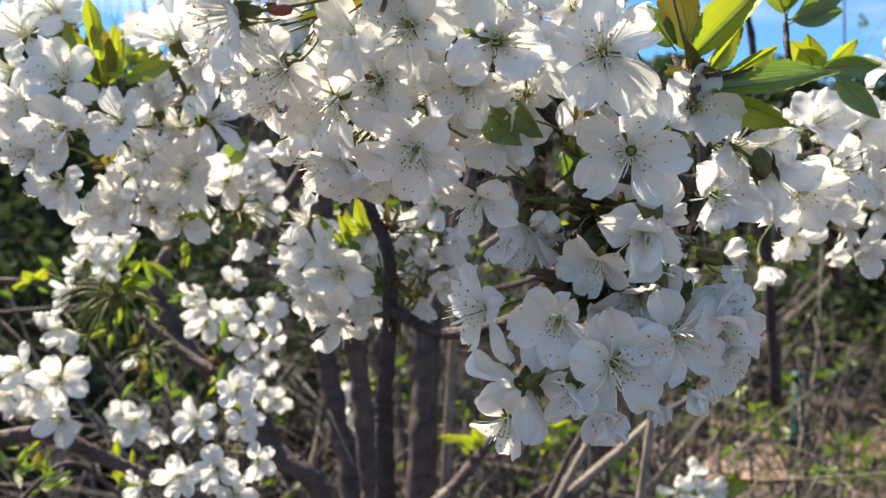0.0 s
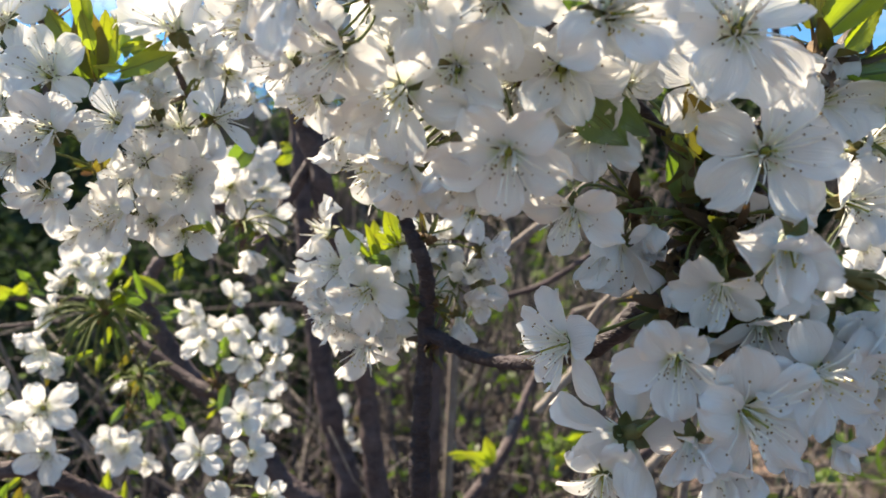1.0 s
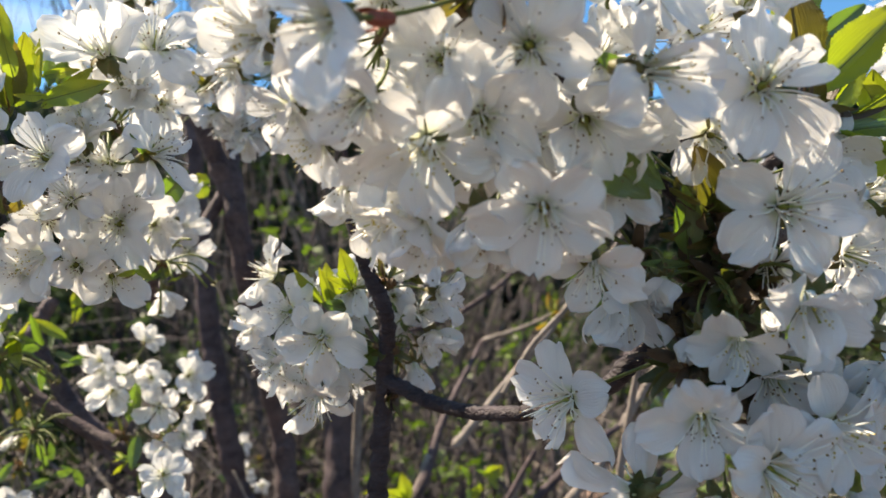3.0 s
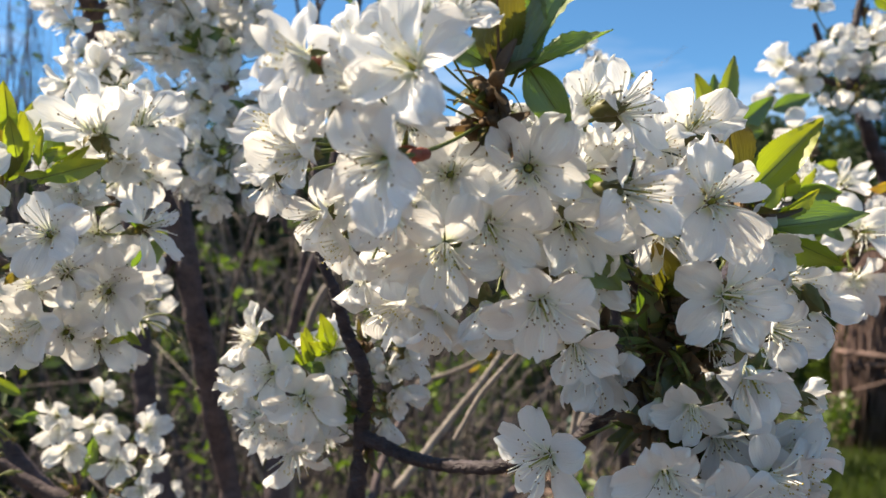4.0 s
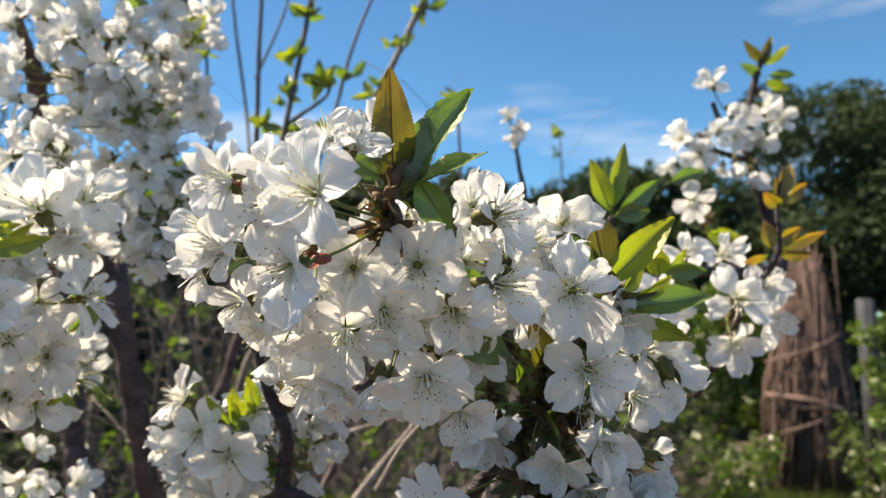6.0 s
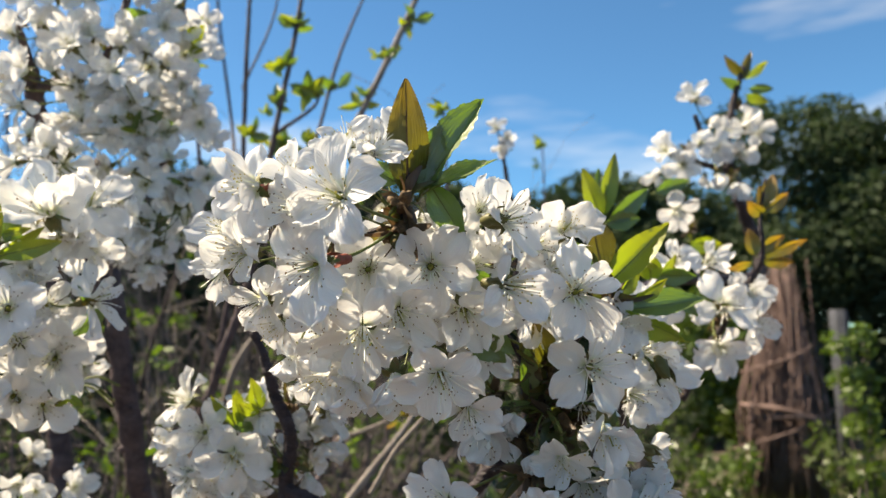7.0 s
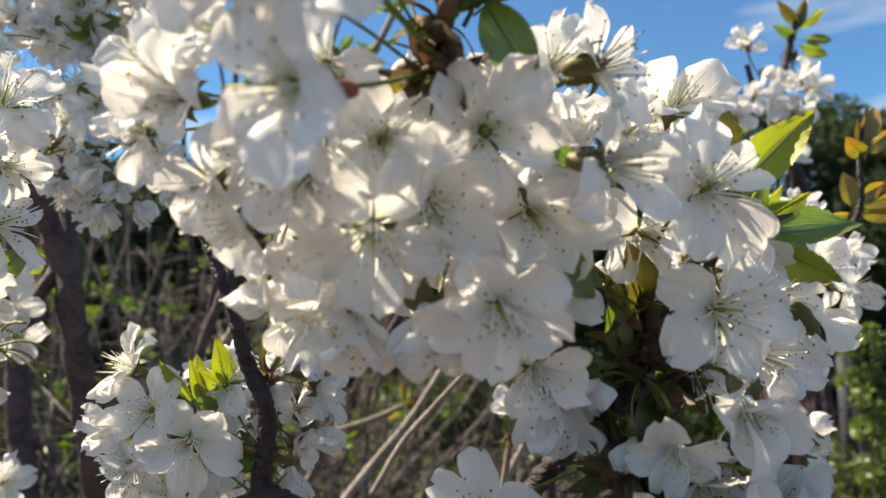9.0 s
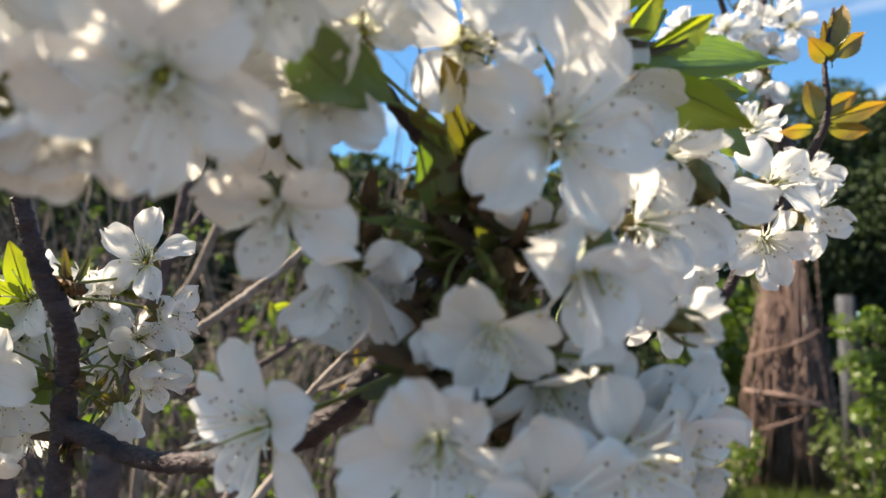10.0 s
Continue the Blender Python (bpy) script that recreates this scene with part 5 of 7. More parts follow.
leaf(left_tree, (-0.106, 0.560, 1.593), (-0.102, 0.547, 1.602), 0.0032, (-0.015, -0.554, -0.164), 12, 0.30, LEAF)
leaf(left_tree, (-0.104, 0.560, 1.590), (-0.115, 0.544, 1.587), 0.0026, (-0.010, -0.552, -0.155), -4, 0.30, YOUNG)
leaf(left_tree, (-0.103, 0.560, 1.593), (-0.113, 0.546, 1.589), 0.0019, (-0.011, -0.554, -0.157), 4, 0.30, LEAF)
leaf(left_tree, (-0.103, 0.560, 1.594), (-0.113, 0.557, 1.604), 0.0037, (-0.011, -0.559, -0.165), 15, 0.30, YOUNG)
leaf(left_tree, (-0.104, 0.560, 1.590), (-0.091, 0.564, 1.590), 0.0027, (-0.022, -0.562, -0.156), -25, 0.30, YOUNG)
leaf(left_tree, (-0.105, 0.560, 1.594), (-0.113, 0.570, 1.591), 0.0018, (-0.010, -0.565, -0.159), 31, 0.30, YOUNG)
leaf(left_tree, (-0.073, 0.550, 1.552), (-0.084, 0.538, 1.553), 0.0026, (-0.041, -0.545, -0.119), -12, 0.30, LEAF)
leaf(left_tree, (-0.073, 0.550, 1.557), (-0.082, 0.557, 1.552), 0.0027, (-0.042, -0.554, -0.121), 16, 0.30, BRONZE)
leaf(left_tree, (-0.074, 0.550, 1.556), (-0.065, 0.540, 1.553), 0.0023, (-0.050, -0.545, -0.121), 11, 0.30, BRONZE)
leaf(left_tree, (-0.075, 0.550, 1.553), (-0.069, 0.550, 1.547), 0.0022, (-0.047, -0.550, -0.116), -18, 0.30, LEAF)
leaf(left_tree, (-0.118, 0.540, 1.523), (-0.123, 0.535, 1.515), 0.0014, (0.001, -0.538, -0.085), -11, 0.30, LEAF)
leaf(left_tree, (-0.118, 0.540, 1.522), (-0.124, 0.531, 1.517), 0.0015, (0.002, -0.536, -0.086), 36, 0.30, LEAF)
leaf(left_tree, (-0.119, 0.540, 1.520), (-0.111, 0.527, 1.526), 0.0019, (-0.004, -0.534, -0.090), -34, 0.30, BRONZE)
leaf(left_tree, (-0.117, 0.540, 1.520), (-0.124, 0.523, 1.526), 0.0031, (0.001, -0.532, -0.089), 26, 0.30, BRONZE)
leaf(left_tree, (-0.159, 0.440, 1.421), (-0.151, 0.430, 1.430), 0.0024, (0.155, -0.435, -0.025), 36, 0.30, BRONZE)
leaf(left_tree, (-0.156, 0.440, 1.421), (-0.144, 0.425, 1.415), 0.0014, (0.150, -0.432, -0.018), -25, 0.30, BRONZE)
leaf(left_tree, (-0.159, 0.440, 1.424), (-0.152, 0.445, 1.425), 0.0014, (0.155, -0.443, -0.024), 41, 0.30, BRONZE)
leaf(left_tree, (-0.157, 0.440, 1.422), (-0.160, 0.450, 1.414), 0.0019, (0.159, -0.445, -0.018), -16, 0.30, LEAF)
leaf(left_tree, (-0.157, 0.440, 1.421), (-0.154, 0.424, 1.413), 0.0019, (0.156, -0.432, -0.017), 6, 0.30, BRONZE)
leaf(left_tree, (-0.151, 0.600, 1.402), (-0.139, 0.588, 1.405), 0.0020, (0.145, -0.594, -0.003), 26, 0.30, YOUNG)
leaf(left_tree, (-0.154, 0.600, 1.409), (-0.135, 0.582, 1.414), 0.0029, (0.144, -0.591, -0.012), 19, 0.30, LEAF)
leaf(left_tree, (-0.152, 0.600, 1.410), (-0.163, 0.590, 1.403), 0.0030, (0.158, -0.595, -0.007), 29, 0.30, LEAF)
leaf(left_tree, (-0.157, 0.600, 1.406), (-0.151, 0.594, 1.413), 0.0016, (0.154, -0.597, -0.010), -6, 0.30, YOUNG)
leaf(left_tree, (-0.154, 0.600, 1.403), (-0.146, 0.588, 1.413), 0.0029, (0.150, -0.594, -0.008), 32, 0.30, YOUNG)

leaf(low_tree, (-0.374, 0.700, 1.357), (-0.379, 0.690, 1.368), 0.0072, (0.377, -0.695, 0.037), 0, 0.30, YOUNG)
leaf(low_tree, (-0.374, 0.700, 1.357), (-0.356, 0.690, 1.371), 0.0072, (0.365, -0.695, 0.036), 0, 0.30, YOUNG)
leaf(low_tree, (-0.380, 0.700, 1.355), (-0.389, 0.690, 1.353), 0.0062, (0.384, -0.695, 0.046), 0, 0.30, YOUNG)
leaf(low_tree, (-0.228, 0.680, 1.384), (-0.230, 0.680, 1.394), 0.0050, (0.229, -0.680, 0.011), 0, 0.30, YOUNG)
leaf(low_tree, (-0.242, 0.600, 1.207), (-0.256, 0.590, 1.217), 0.0080, (0.249, -0.595, 0.188), 0, 0.30, YOUNG)
leaf(low_tree, (-0.242, 0.600, 1.207), (-0.236, 0.590, 1.222), 0.0071, (0.239, -0.595, 0.185), 0, 0.30, YOUNG)
leaf(low_tree, (-0.178, 0.610, 1.309), (-0.170, 0.600, 1.337), 0.0063, (0.174, -0.605, 0.077), 0, 0.30, LEAF)
leaf(low_tree, (-0.173, 0.610, 1.299), (-0.175, 0.600, 1.279), 0.0054, (0.174, -0.605, 0.111), 0, 0.30, LEAF)
leaf(low_tree, (0.042, 0.850, 1.165), (0.010, 0.840, 1.180), 0.0101, (-0.026, -0.845, 0.227), 0, 0.30, YOUNG)
leaf(low_tree, (0.042, 0.850, 1.165), (0.035, 0.840, 1.196), 0.0088, (-0.038, -0.845, 0.219), 0, 0.30, YOUNG)
leaf(low_tree, (0.123, 0.850, 1.184), (0.141, 0.840, 1.196), 0.0101, (-0.132, -0.845, 0.210), 0, 0.30, YOUNG)
leaf(low_tree, (0.133, 0.920, 1.391), (0.130, 0.920, 1.419), 0.0061, (-0.131, -0.920, -0.005), 0, 0.30, YOUNG)
leaf(low_tree, (0.130, 0.920, 1.412), (0.153, 0.920, 1.415), 0.0061, (-0.141, -0.920, -0.013), 0, 0.30, YOUNG)
leaf(low_tree, (0.289, 0.800, 1.131), (0.320, 0.790, 1.146), 0.0119, (-0.304, -0.795, 0.261), 0, 0.30, YOUNG)
leaf(low_tree, (0.295, 0.800, 1.128), (0.302, 0.790, 1.152), 0.0095, (-0.298, -0.795, 0.260), 0, 0.30, YOUNG)
leaf(low_tree, (-0.254, 0.600, 1.379), (-0.242, 0.604, 1.394), 0.0045, (0.248, -0.602, 0.013), 30, 0.30, YOUNG)
leaf(low_tree, (-0.258, 0.600, 1.349), (-0.239, 0.601, 1.365), 0.0047, (0.249, -0.601, 0.043), -27, 0.30, LEAF)
leaf(low_tree, (-0.249, 0.600, 1.369), (-0.230, 0.594, 1.366), 0.0042, (0.240, -0.597, 0.032), -10, 0.30, LEAF)
leaf(low_tree, (-0.254, 0.600, 1.358), (-0.230, 0.583, 1.379), 0.0063, (0.242, -0.591, 0.031), 47, 0.30, YOUNG)
leaf(low_tree, (-0.268, 0.600, 1.375), (-0.243, 0.584, 1.367), 0.0039, (0.256, -0.592, 0.029), 12, 0.30, YOUNG)
leaf(low_tree, (-0.245, 0.600, 1.373), (-0.240, 0.590, 1.349), 0.0067, (0.243, -0.595, 0.039), 41, 0.30, YOUNG)
leaf(low_tree, (-0.250, 0.600, 1.384), (-0.271, 0.590, 1.394), 0.0047, (0.260, -0.595, 0.011), 9, 0.30, LEAF)
leaf(low_tree, (-0.251, 0.600, 1.378), (-0.266, 0.593, 1.376), 0.0038, (0.259, -0.596, 0.023), 19, 0.30, LEAF)
leaf(low_tree, (-0.258, 0.600, 1.370), (-0.247, 0.594, 1.390), 0.0058, (0.253, -0.597, 0.020), -10, 0.30, YOUNG)
leaf(low_tree, (-0.208, 0.620, 1.353), (-0.222, 0.616, 1.346), 0.0038, (0.215, -0.618, 0.051), -29, 0.30, LEAF)
leaf(low_tree, (-0.227, 0.620, 1.356), (-0.207, 0.615, 1.347), 0.0038, (0.217, -0.618, 0.048), -34, 0.30, LEAF)
leaf(low_tree, (-0.236, 0.620, 1.347), (-0.235, 0.621, 1.330), 0.0038, (0.236, -0.621, 0.062), -29, 0.30, LEAF)
leaf(low_tree, (-0.236, 0.620, 1.359), (-0.249, 0.612, 1.362), 0.0041, (0.242, -0.616, 0.039), -23, 0.30, LEAF)
leaf(low_tree, (-0.229, 0.620, 1.358), (-0.230, 0.628, 1.371), 0.0027, (0.229, -0.624, 0.036), -41, 0.30, LEAF)
leaf(low_tree, (-0.230, 0.620, 1.331), (-0.247, 0.632, 1.343), 0.0039, (0.239, -0.626, 0.063), -22, 0.30, LEAF)
leaf(low_tree, (-0.219, 0.620, 1.365), (-0.242, 0.619, 1.380), 0.0049, (0.231, -0.620, 0.028), 34, 0.30, YOUNG)
leaf(low_tree, (-0.234, 0.620, 1.361), (-0.236, 0.602, 1.383), 0.0044, (0.235, -0.611, 0.028), -47, 0.30, LEAF)
leaf(low_tree, (-0.251, 0.610, 1.312), (-0.240, 0.610, 1.325), 0.0036, (0.246, -0.610, 0.082), 12, 0.30, BRONZE)
leaf(low_tree, (-0.268, 0.610, 1.325), (-0.289, 0.619, 1.316), 0.0034, (0.279, -0.614, 0.080), 29, 0.30, YOUNG)
leaf(low_tree, (-0.253, 0.610, 1.332), (-0.251, 0.610, 1.344), 0.0026, (0.252, -0.610, 0.062), 0, 0.30, LEAF)
leaf(low_tree, (-0.264, 0.610, 1.322), (-0.266, 0.606, 1.307), 0.0028, (0.265, -0.608, 0.086), 11, 0.30, YOUNG)
leaf(low_tree, (-0.266, 0.610, 1.318), (-0.278, 0.617, 1.325), 0.0023, (0.272, -0.614, 0.079), 30, 0.30, YOUNG)
leaf(low_tree, (-0.262, 0.610, 1.328), (-0.256, 0.609, 1.343), 0.0036, (0.259, -0.609, 0.064), 17, 0.30, YOUNG)
leaf(low_tree, (-0.274, 0.610, 1.319), (-0.264, 0.605, 1.305), 0.0041, (0.269, -0.608, 0.088), 37, 0.30, BRONZE)
leaf(low_tree, (-0.269, 0.680, 1.299), (-0.243, 0.668, 1.298), 0.0037, (0.256, -0.674, 0.102), 10, 0.30, LEAF)
leaf(low_tree, (-0.274, 0.680, 1.270), (-0.286, 0.677, 1.254), 0.0039, (0.280, -0.678, 0.138), 8, 0.30, LEAF)
leaf(low_tree, (-0.263, 0.680, 1.296), (-0.270, 0.687, 1.275), 0.0040, (0.267, -0.683, 0.115), -13, 0.30, BRONZE)
leaf(low_tree, (-0.259, 0.680, 1.282), (-0.263, 0.669, 1.300), 0.0036, (0.261, -0.675, 0.109), 43, 0.30, LEAF)
leaf(low_tree, (-0.242, 0.680, 1.265), (-0.230, 0.685, 1.257), 0.0030, (0.236, -0.682, 0.139), -44, 0.30, LEAF)
leaf(low_tree, (-0.249, 0.680, 1.256), (-0.266, 0.681, 1.248), 0.0039, (0.258, -0.680, 0.148), -3, 0.30, LEAF)
leaf(low_tree, (-0.248, 0.680, 1.269), (-0.248, 0.680, 1.284), 0.0039, (0.248, -0.680, 0.123), 33, 0.30, LEAF)
leaf(low_tree, (-0.232, 0.680, 1.262), (-0.249, 0.678, 1.257), 0.0045, (0.241, -0.679, 0.141), -41, 0.30, LEAF)
leaf(low_tree, (-0.257, 0.680, 1.283), (-0.254, 0.692, 1.262), 0.0038, (0.256, -0.686, 0.128), 2, 0.30, LEAF)
leaf(low_tree, (-0.250, 0.680, 1.266), (-0.262, 0.675, 1.264), 0.0024, (0.256, -0.678, 0.135), -43, 0.30, LEAF)
leaf(low_tree, (-0.232, 0.680, 1.262), (-0.227, 0.684, 1.247), 0.0038, (0.229, -0.682, 0.145), 5, 0.30, LEAF)
leaf(low_tree, (-0.363, 0.700, 1.376), (-0.348, 0.691, 1.366), 0.0036, (0.355, -0.696, 0.029), -17, 0.30, YOUNG)
leaf(low_tree, (-0.364, 0.700, 1.364), (-0.354, 0.694, 1.355), 0.0034, (0.359, -0.697, 0.041), 35, 0.30, LEAF)
leaf(low_tree, (-0.357, 0.700, 1.371), (-0.364, 0.689, 1.381), 0.0043, (0.360, -0.694, 0.024), 11, 0.30, LEAF)
leaf(low_tree, (-0.371, 0.700, 1.353), (-0.366, 0.710, 1.347), 0.0024, (0.369, -0.705, 0.050), 23, 0.30, LEAF)
leaf(low_tree, (-0.358, 0.700, 1.364), (-0.338, 0.694, 1.350), 0.0048, (0.348, -0.697, 0.043), 0, 0.30, LEAF)
leaf(low_tree, (-0.374, 0.700, 1.363), (-0.395, 0.711, 1.349), 0.0050, (0.384, -0.705, 0.044), 43, 0.30, LEAF)
leaf(low_tree, (-0.225, 0.680, 1.383), (-0.231, 0.687, 1.371), 0.0023, (0.228, -0.683, 0.023), 31, 0.30, YOUNG)
leaf(low_tree, (-0.232, 0.680, 1.382), (-0.227, 0.682, 1.394), 0.0033, (0.230, -0.681, 0.012), 25, 0.30, YOUNG)
leaf(low_tree, (-0.229, 0.680, 1.382), (-0.230, 0.673, 1.371), 0.0023, (0.230, -0.676, 0.024), -17, 0.30, YOUNG)
leaf(low_tree, (-0.229, 0.680, 1.383), (-0.225, 0.684, 1.388), 0.0019, (0.227, -0.682, 0.015), -13, 0.30, YOUNG)
leaf(low_tree, (-0.245, 0.600, 1.215), (-0.243, 0.596, 1.233), 0.0034, (0.244, -0.598, 0.176), -36, 0.30, YOUNG)
leaf(low_tree, (-0.256, 0.600, 1.226), (-0.252, 0.590, 1.244), 0.0034, (0.254, -0.595, 0.165), -31, 0.30, YOUNG)
leaf(low_tree, (-0.250, 0.600, 1.210), (-0.227, 0.584, 1.207), 0.0034, (0.238, -0.592, 0.192), -1, 0.30, YOUNG)
leaf(low_tree, (-0.254, 0.600, 1.208), (-0.269, 0.607, 1.209), 0.0020, (0.261, -0.603, 0.191), -19, 0.30, YOUNG)
leaf(low_tree, (-0.248, 0.600, 1.212), (-0.245, 0.611, 1.190), 0.0056, (0.247, -0.606, 0.199), 44, 0.30, YOUNG)
leaf(low_tree, (-0.261, 0.600, 1.220), (-0.263, 0.609, 1.234), 0.0042, (0.262, -0.605, 0.173), 48, 0.30, YOUNG)
leaf(low_tree, (-0.317, 0.580, 1.234), (-0.301, 0.570, 1.247), 0.0029, (0.309, -0.575, 0.159), -42, 0.30, YOUNG)
leaf(low_tree, (-0.324, 0.580, 1.225), (-0.308, 0.565, 1.243), 0.0033, (0.316, -0.572, 0.166), -8, 0.30, LEAF)
leaf(low_tree, (-0.330, 0.580, 1.222), (-0.340, 0.583, 1.236), 0.0040, (0.335, -0.581, 0.171), -44, 0.30, LEAF)
leaf(low_tree, (-0.309, 0.580, 1.226), (-0.321, 0.572, 1.222), 0.0040, (0.315, -0.576, 0.176), -26, 0.30, LEAF)
leaf(low_tree, (-0.303, 0.580, 1.231), (-0.300, 0.577, 1.220), 0.0034, (0.302, -0.578, 0.175), 38, 0.30, YOUNG)
leaf(low_tree, (-0.328, 0.580, 1.219), (-0.320, 0.584, 1.217), 0.0017, (0.324, -0.582, 0.182), 29, 0.30, YOUNG)
leaf(low_tree, (-0.320, 0.580, 1.224), (-0.318, 0.580, 1.235), 0.0025, (0.319, -0.580, 0.170), -1, 0.30, YOUNG)
leaf(low_tree, (-0.323, 0.580, 1.239), (-0.338, 0.589, 1.235), 0.0018, (0.331, -0.584, 0.163), -25, 0.30, YOUNG)
leaf(low_tree, (-0.325, 0.580, 1.222), (-0.312, 0.563, 1.214), 0.0037, (0.319, -0.572, 0.182), -19, 0.30, LEAF)
leaf(low_tree, (-0.311, 0.600, 1.209), (-0.312, 0.597, 1.224), 0.0042, (0.311, -0.599, 0.184), 6, 0.30, LEAF)
leaf(low_tree, (-0.317, 0.600, 1.208), (-0.305, 0.602, 1.213), 0.0035, (0.311, -0.601, 0.190), -19, 0.30, LEAF)
leaf(low_tree, (-0.301, 0.600, 1.205), (-0.321, 0.605, 1.199), 0.0040, (0.311, -0.603, 0.198), 12, 0.30, LEAF)
leaf(low_tree, (-0.318, 0.600, 1.200), (-0.333, 0.608, 1.190), 0.0023, (0.326, -0.604, 0.205), -14, 0.30, LEAF)
leaf(low_tree, (-0.314, 0.600, 1.202), (-0.291, 0.597, 1.208), 0.0057, (0.302, -0.598, 0.195), 41, 0.30, LEAF)
leaf(low_tree, (-0.322, 0.600, 1.215), (-0.310, 0.585, 1.234), 0.0041, (0.316, -0.593, 0.176), -23, 0.30, BRONZE)
leaf(low_tree, (-0.292, 0.600, 1.214), (-0.305, 0.595, 1.207), 0.0039, (0.299, -0.597, 0.189), 28, 0.30, LEAF)
leaf(low_tree, (-0.315, 0.600, 1.215), (-0.326, 0.602, 1.225), 0.0039, (0.320, -0.601, 0.180), -8, 0.30, LEAF)
leaf(low_tree, (-0.321, 0.570, 1.284), (-0.306, 0.566, 1.280), 0.0027, (0.313, -0.568, 0.118), 4, 0.30, LEAF)
leaf(low_tree, (-0.322, 0.570, 1.283), (-0.336, 0.567, 1.280), 0.0026, (0.329, -0.569, 0.118), -6, 0.30, LEAF)
leaf(low_tree, (-0.329, 0.570, 1.284), (-0.337, 0.560, 1.284), 0.0029, (0.333, -0.565, 0.116), 1, 0.30, BRONZE)
leaf(low_tree, (-0.333, 0.570, 1.278), (-0.323, 0.581, 1.268), 0.0045, (0.328, -0.576, 0.127), -31, 0.30, BRONZE)
leaf(low_tree, (-0.322, 0.570, 1.279), (-0.329, 0.562, 1.282), 0.0022, (0.326, -0.566, 0.120), -19, 0.30, LEAF)
leaf(low_tree, (-0.322, 0.570, 1.281), (-0.308, 0.560, 1.267), 0.0035, (0.315, -0.565, 0.126), -4, 0.30, LEAF)
leaf(low_tree, (-0.203, 0.900, 1.210), (-0.196, 0.894, 1.201), 0.0029, (0.200, -0.897, 0.194), -33, 0.30, LEAF)
leaf(low_tree, (-0.207, 0.900, 1.203), (-0.214, 0.907, 1.187), 0.0040, (0.210, -0.903, 0.205), -12, 0.30, YOUNG)
leaf(low_tree, (-0.213, 0.900, 1.216), (-0.226, 0.909, 1.214), 0.0023, (0.219, -0.904, 0.185), -44, 0.30, YOUNG)
leaf(low_tree, (-0.205, 0.900, 1.205), (-0.201, 0.888, 1.196), 0.0023, (0.203, -0.894, 0.199), 45, 0.30, LEAF)
leaf(low_tree, (-0.217, 0.900, 1.208), (-0.225, 0.911, 1.192), 0.0030, (0.221, -0.905, 0.200), 0, 0.30, YOUNG)
leaf(low_tree, (-0.176, 0.620, 1.281), (-0.194, 0.629, 1.281), 0.0036, (0.185, -0.625, 0.119), -34, 0.30, LEAF)
leaf(low_tree, (-0.173, 0.620, 1.277), (-0.181, 0.616, 1.277), 0.0017, (0.177, -0.618, 0.123), -30, 0.30, LEAF)
leaf(low_tree, (-0.174, 0.620, 1.272), (-0.170, 0.603, 1.263), 0.0023, (0.172, -0.611, 0.133), -28, 0.30, YOUNG)
leaf(low_tree, (-0.181, 0.620, 1.281), (-0.193, 0.626, 1.268), 0.0029, (0.187, -0.623, 0.126), -25, 0.30, YOUNG)
leaf(low_tree, (-0.170, 0.620, 1.264), (-0.156, 0.627, 1.258), 0.0043, (0.163, -0.623, 0.139), -21, 0.30, YOUNG)
leaf(low_tree, (-0.166, 0.620, 1.276), (-0.154, 0.610, 1.289), 0.0033, (0.160, -0.615, 0.118), 38, 0.30, LEAF)
leaf(low_tree, (-0.285, 0.590, 1.321), (-0.269, 0.588, 1.324), 0.0030, (0.277, -0.589, 0.077), 38, 0.30, LEAF)
leaf(low_tree, (-0.289, 0.590, 1.320), (-0.291, 0.585, 1.333), 0.0027, (0.290, -0.587, 0.074), -3, 0.30, BRONZE)
leaf(low_tree, (-0.292, 0.590, 1.312), (-0.296, 0.595, 1.302), 0.0020, (0.294, -0.592, 0.093), 15, 0.30, BRONZE)
leaf(low_tree, (-0.286, 0.590, 1.318), (-0.281, 0.593, 1.327), 0.0020, (0.283, -0.591, 0.078), -32, 0.30, BRONZE)
leaf(low_tree, (-0.285, 0.590, 1.319), (-0.302, 0.597, 1.316), 0.0033, (0.293, -0.594, 0.082), 29, 0.30, LEAF)
leaf(low_tree, (-0.285, 0.590, 1.323), (-0.298, 0.588, 1.322), 0.0034, (0.291, -0.589, 0.077), -19, 0.30, LEAF)
leaf(low_tree, (-0.186, 0.620, 1.283), (-0.186, 0.621, 1.287), 0.0009, (0.186, -0.620, 0.115), 48, 0.30, YOUNG)
leaf(low_tree, (-0.185, 0.620, 1.283), (-0.192, 0.623, 1.279), 0.0017, (0.189, -0.622, 0.119), -41, 0.30, YOUNG)
leaf(low_tree, (-0.184, 0.620, 1.283), (-0.192, 0.629, 1.285), 0.0016, (0.188, -0.624, 0.116), 48, 0.30, YOUNG)
leaf(low_tree, (-0.268, 0.600, 1.375), (-0.262, 0.605, 1.369), 0.0024, (0.265, -0.602, 0.028), 49, 0.30, LEAF)
leaf(low_tree, (-0.273, 0.600, 1.378), (-0.270, 0.583, 1.368), 0.0030, (0.271, -0.592, 0.027), 30, 0.30, LEAF)
leaf(low_tree, (-0.264, 0.600, 1.367), (-0.264, 0.598, 1.356), 0.0032, (0.264, -0.599, 0.039), 28, 0.30, LEAF)
leaf(low_tree, (-0.272, 0.600, 1.373), (-0.264, 0.606, 1.374), 0.0022, (0.268, -0.603, 0.027), -22, 0.30, LEAF)
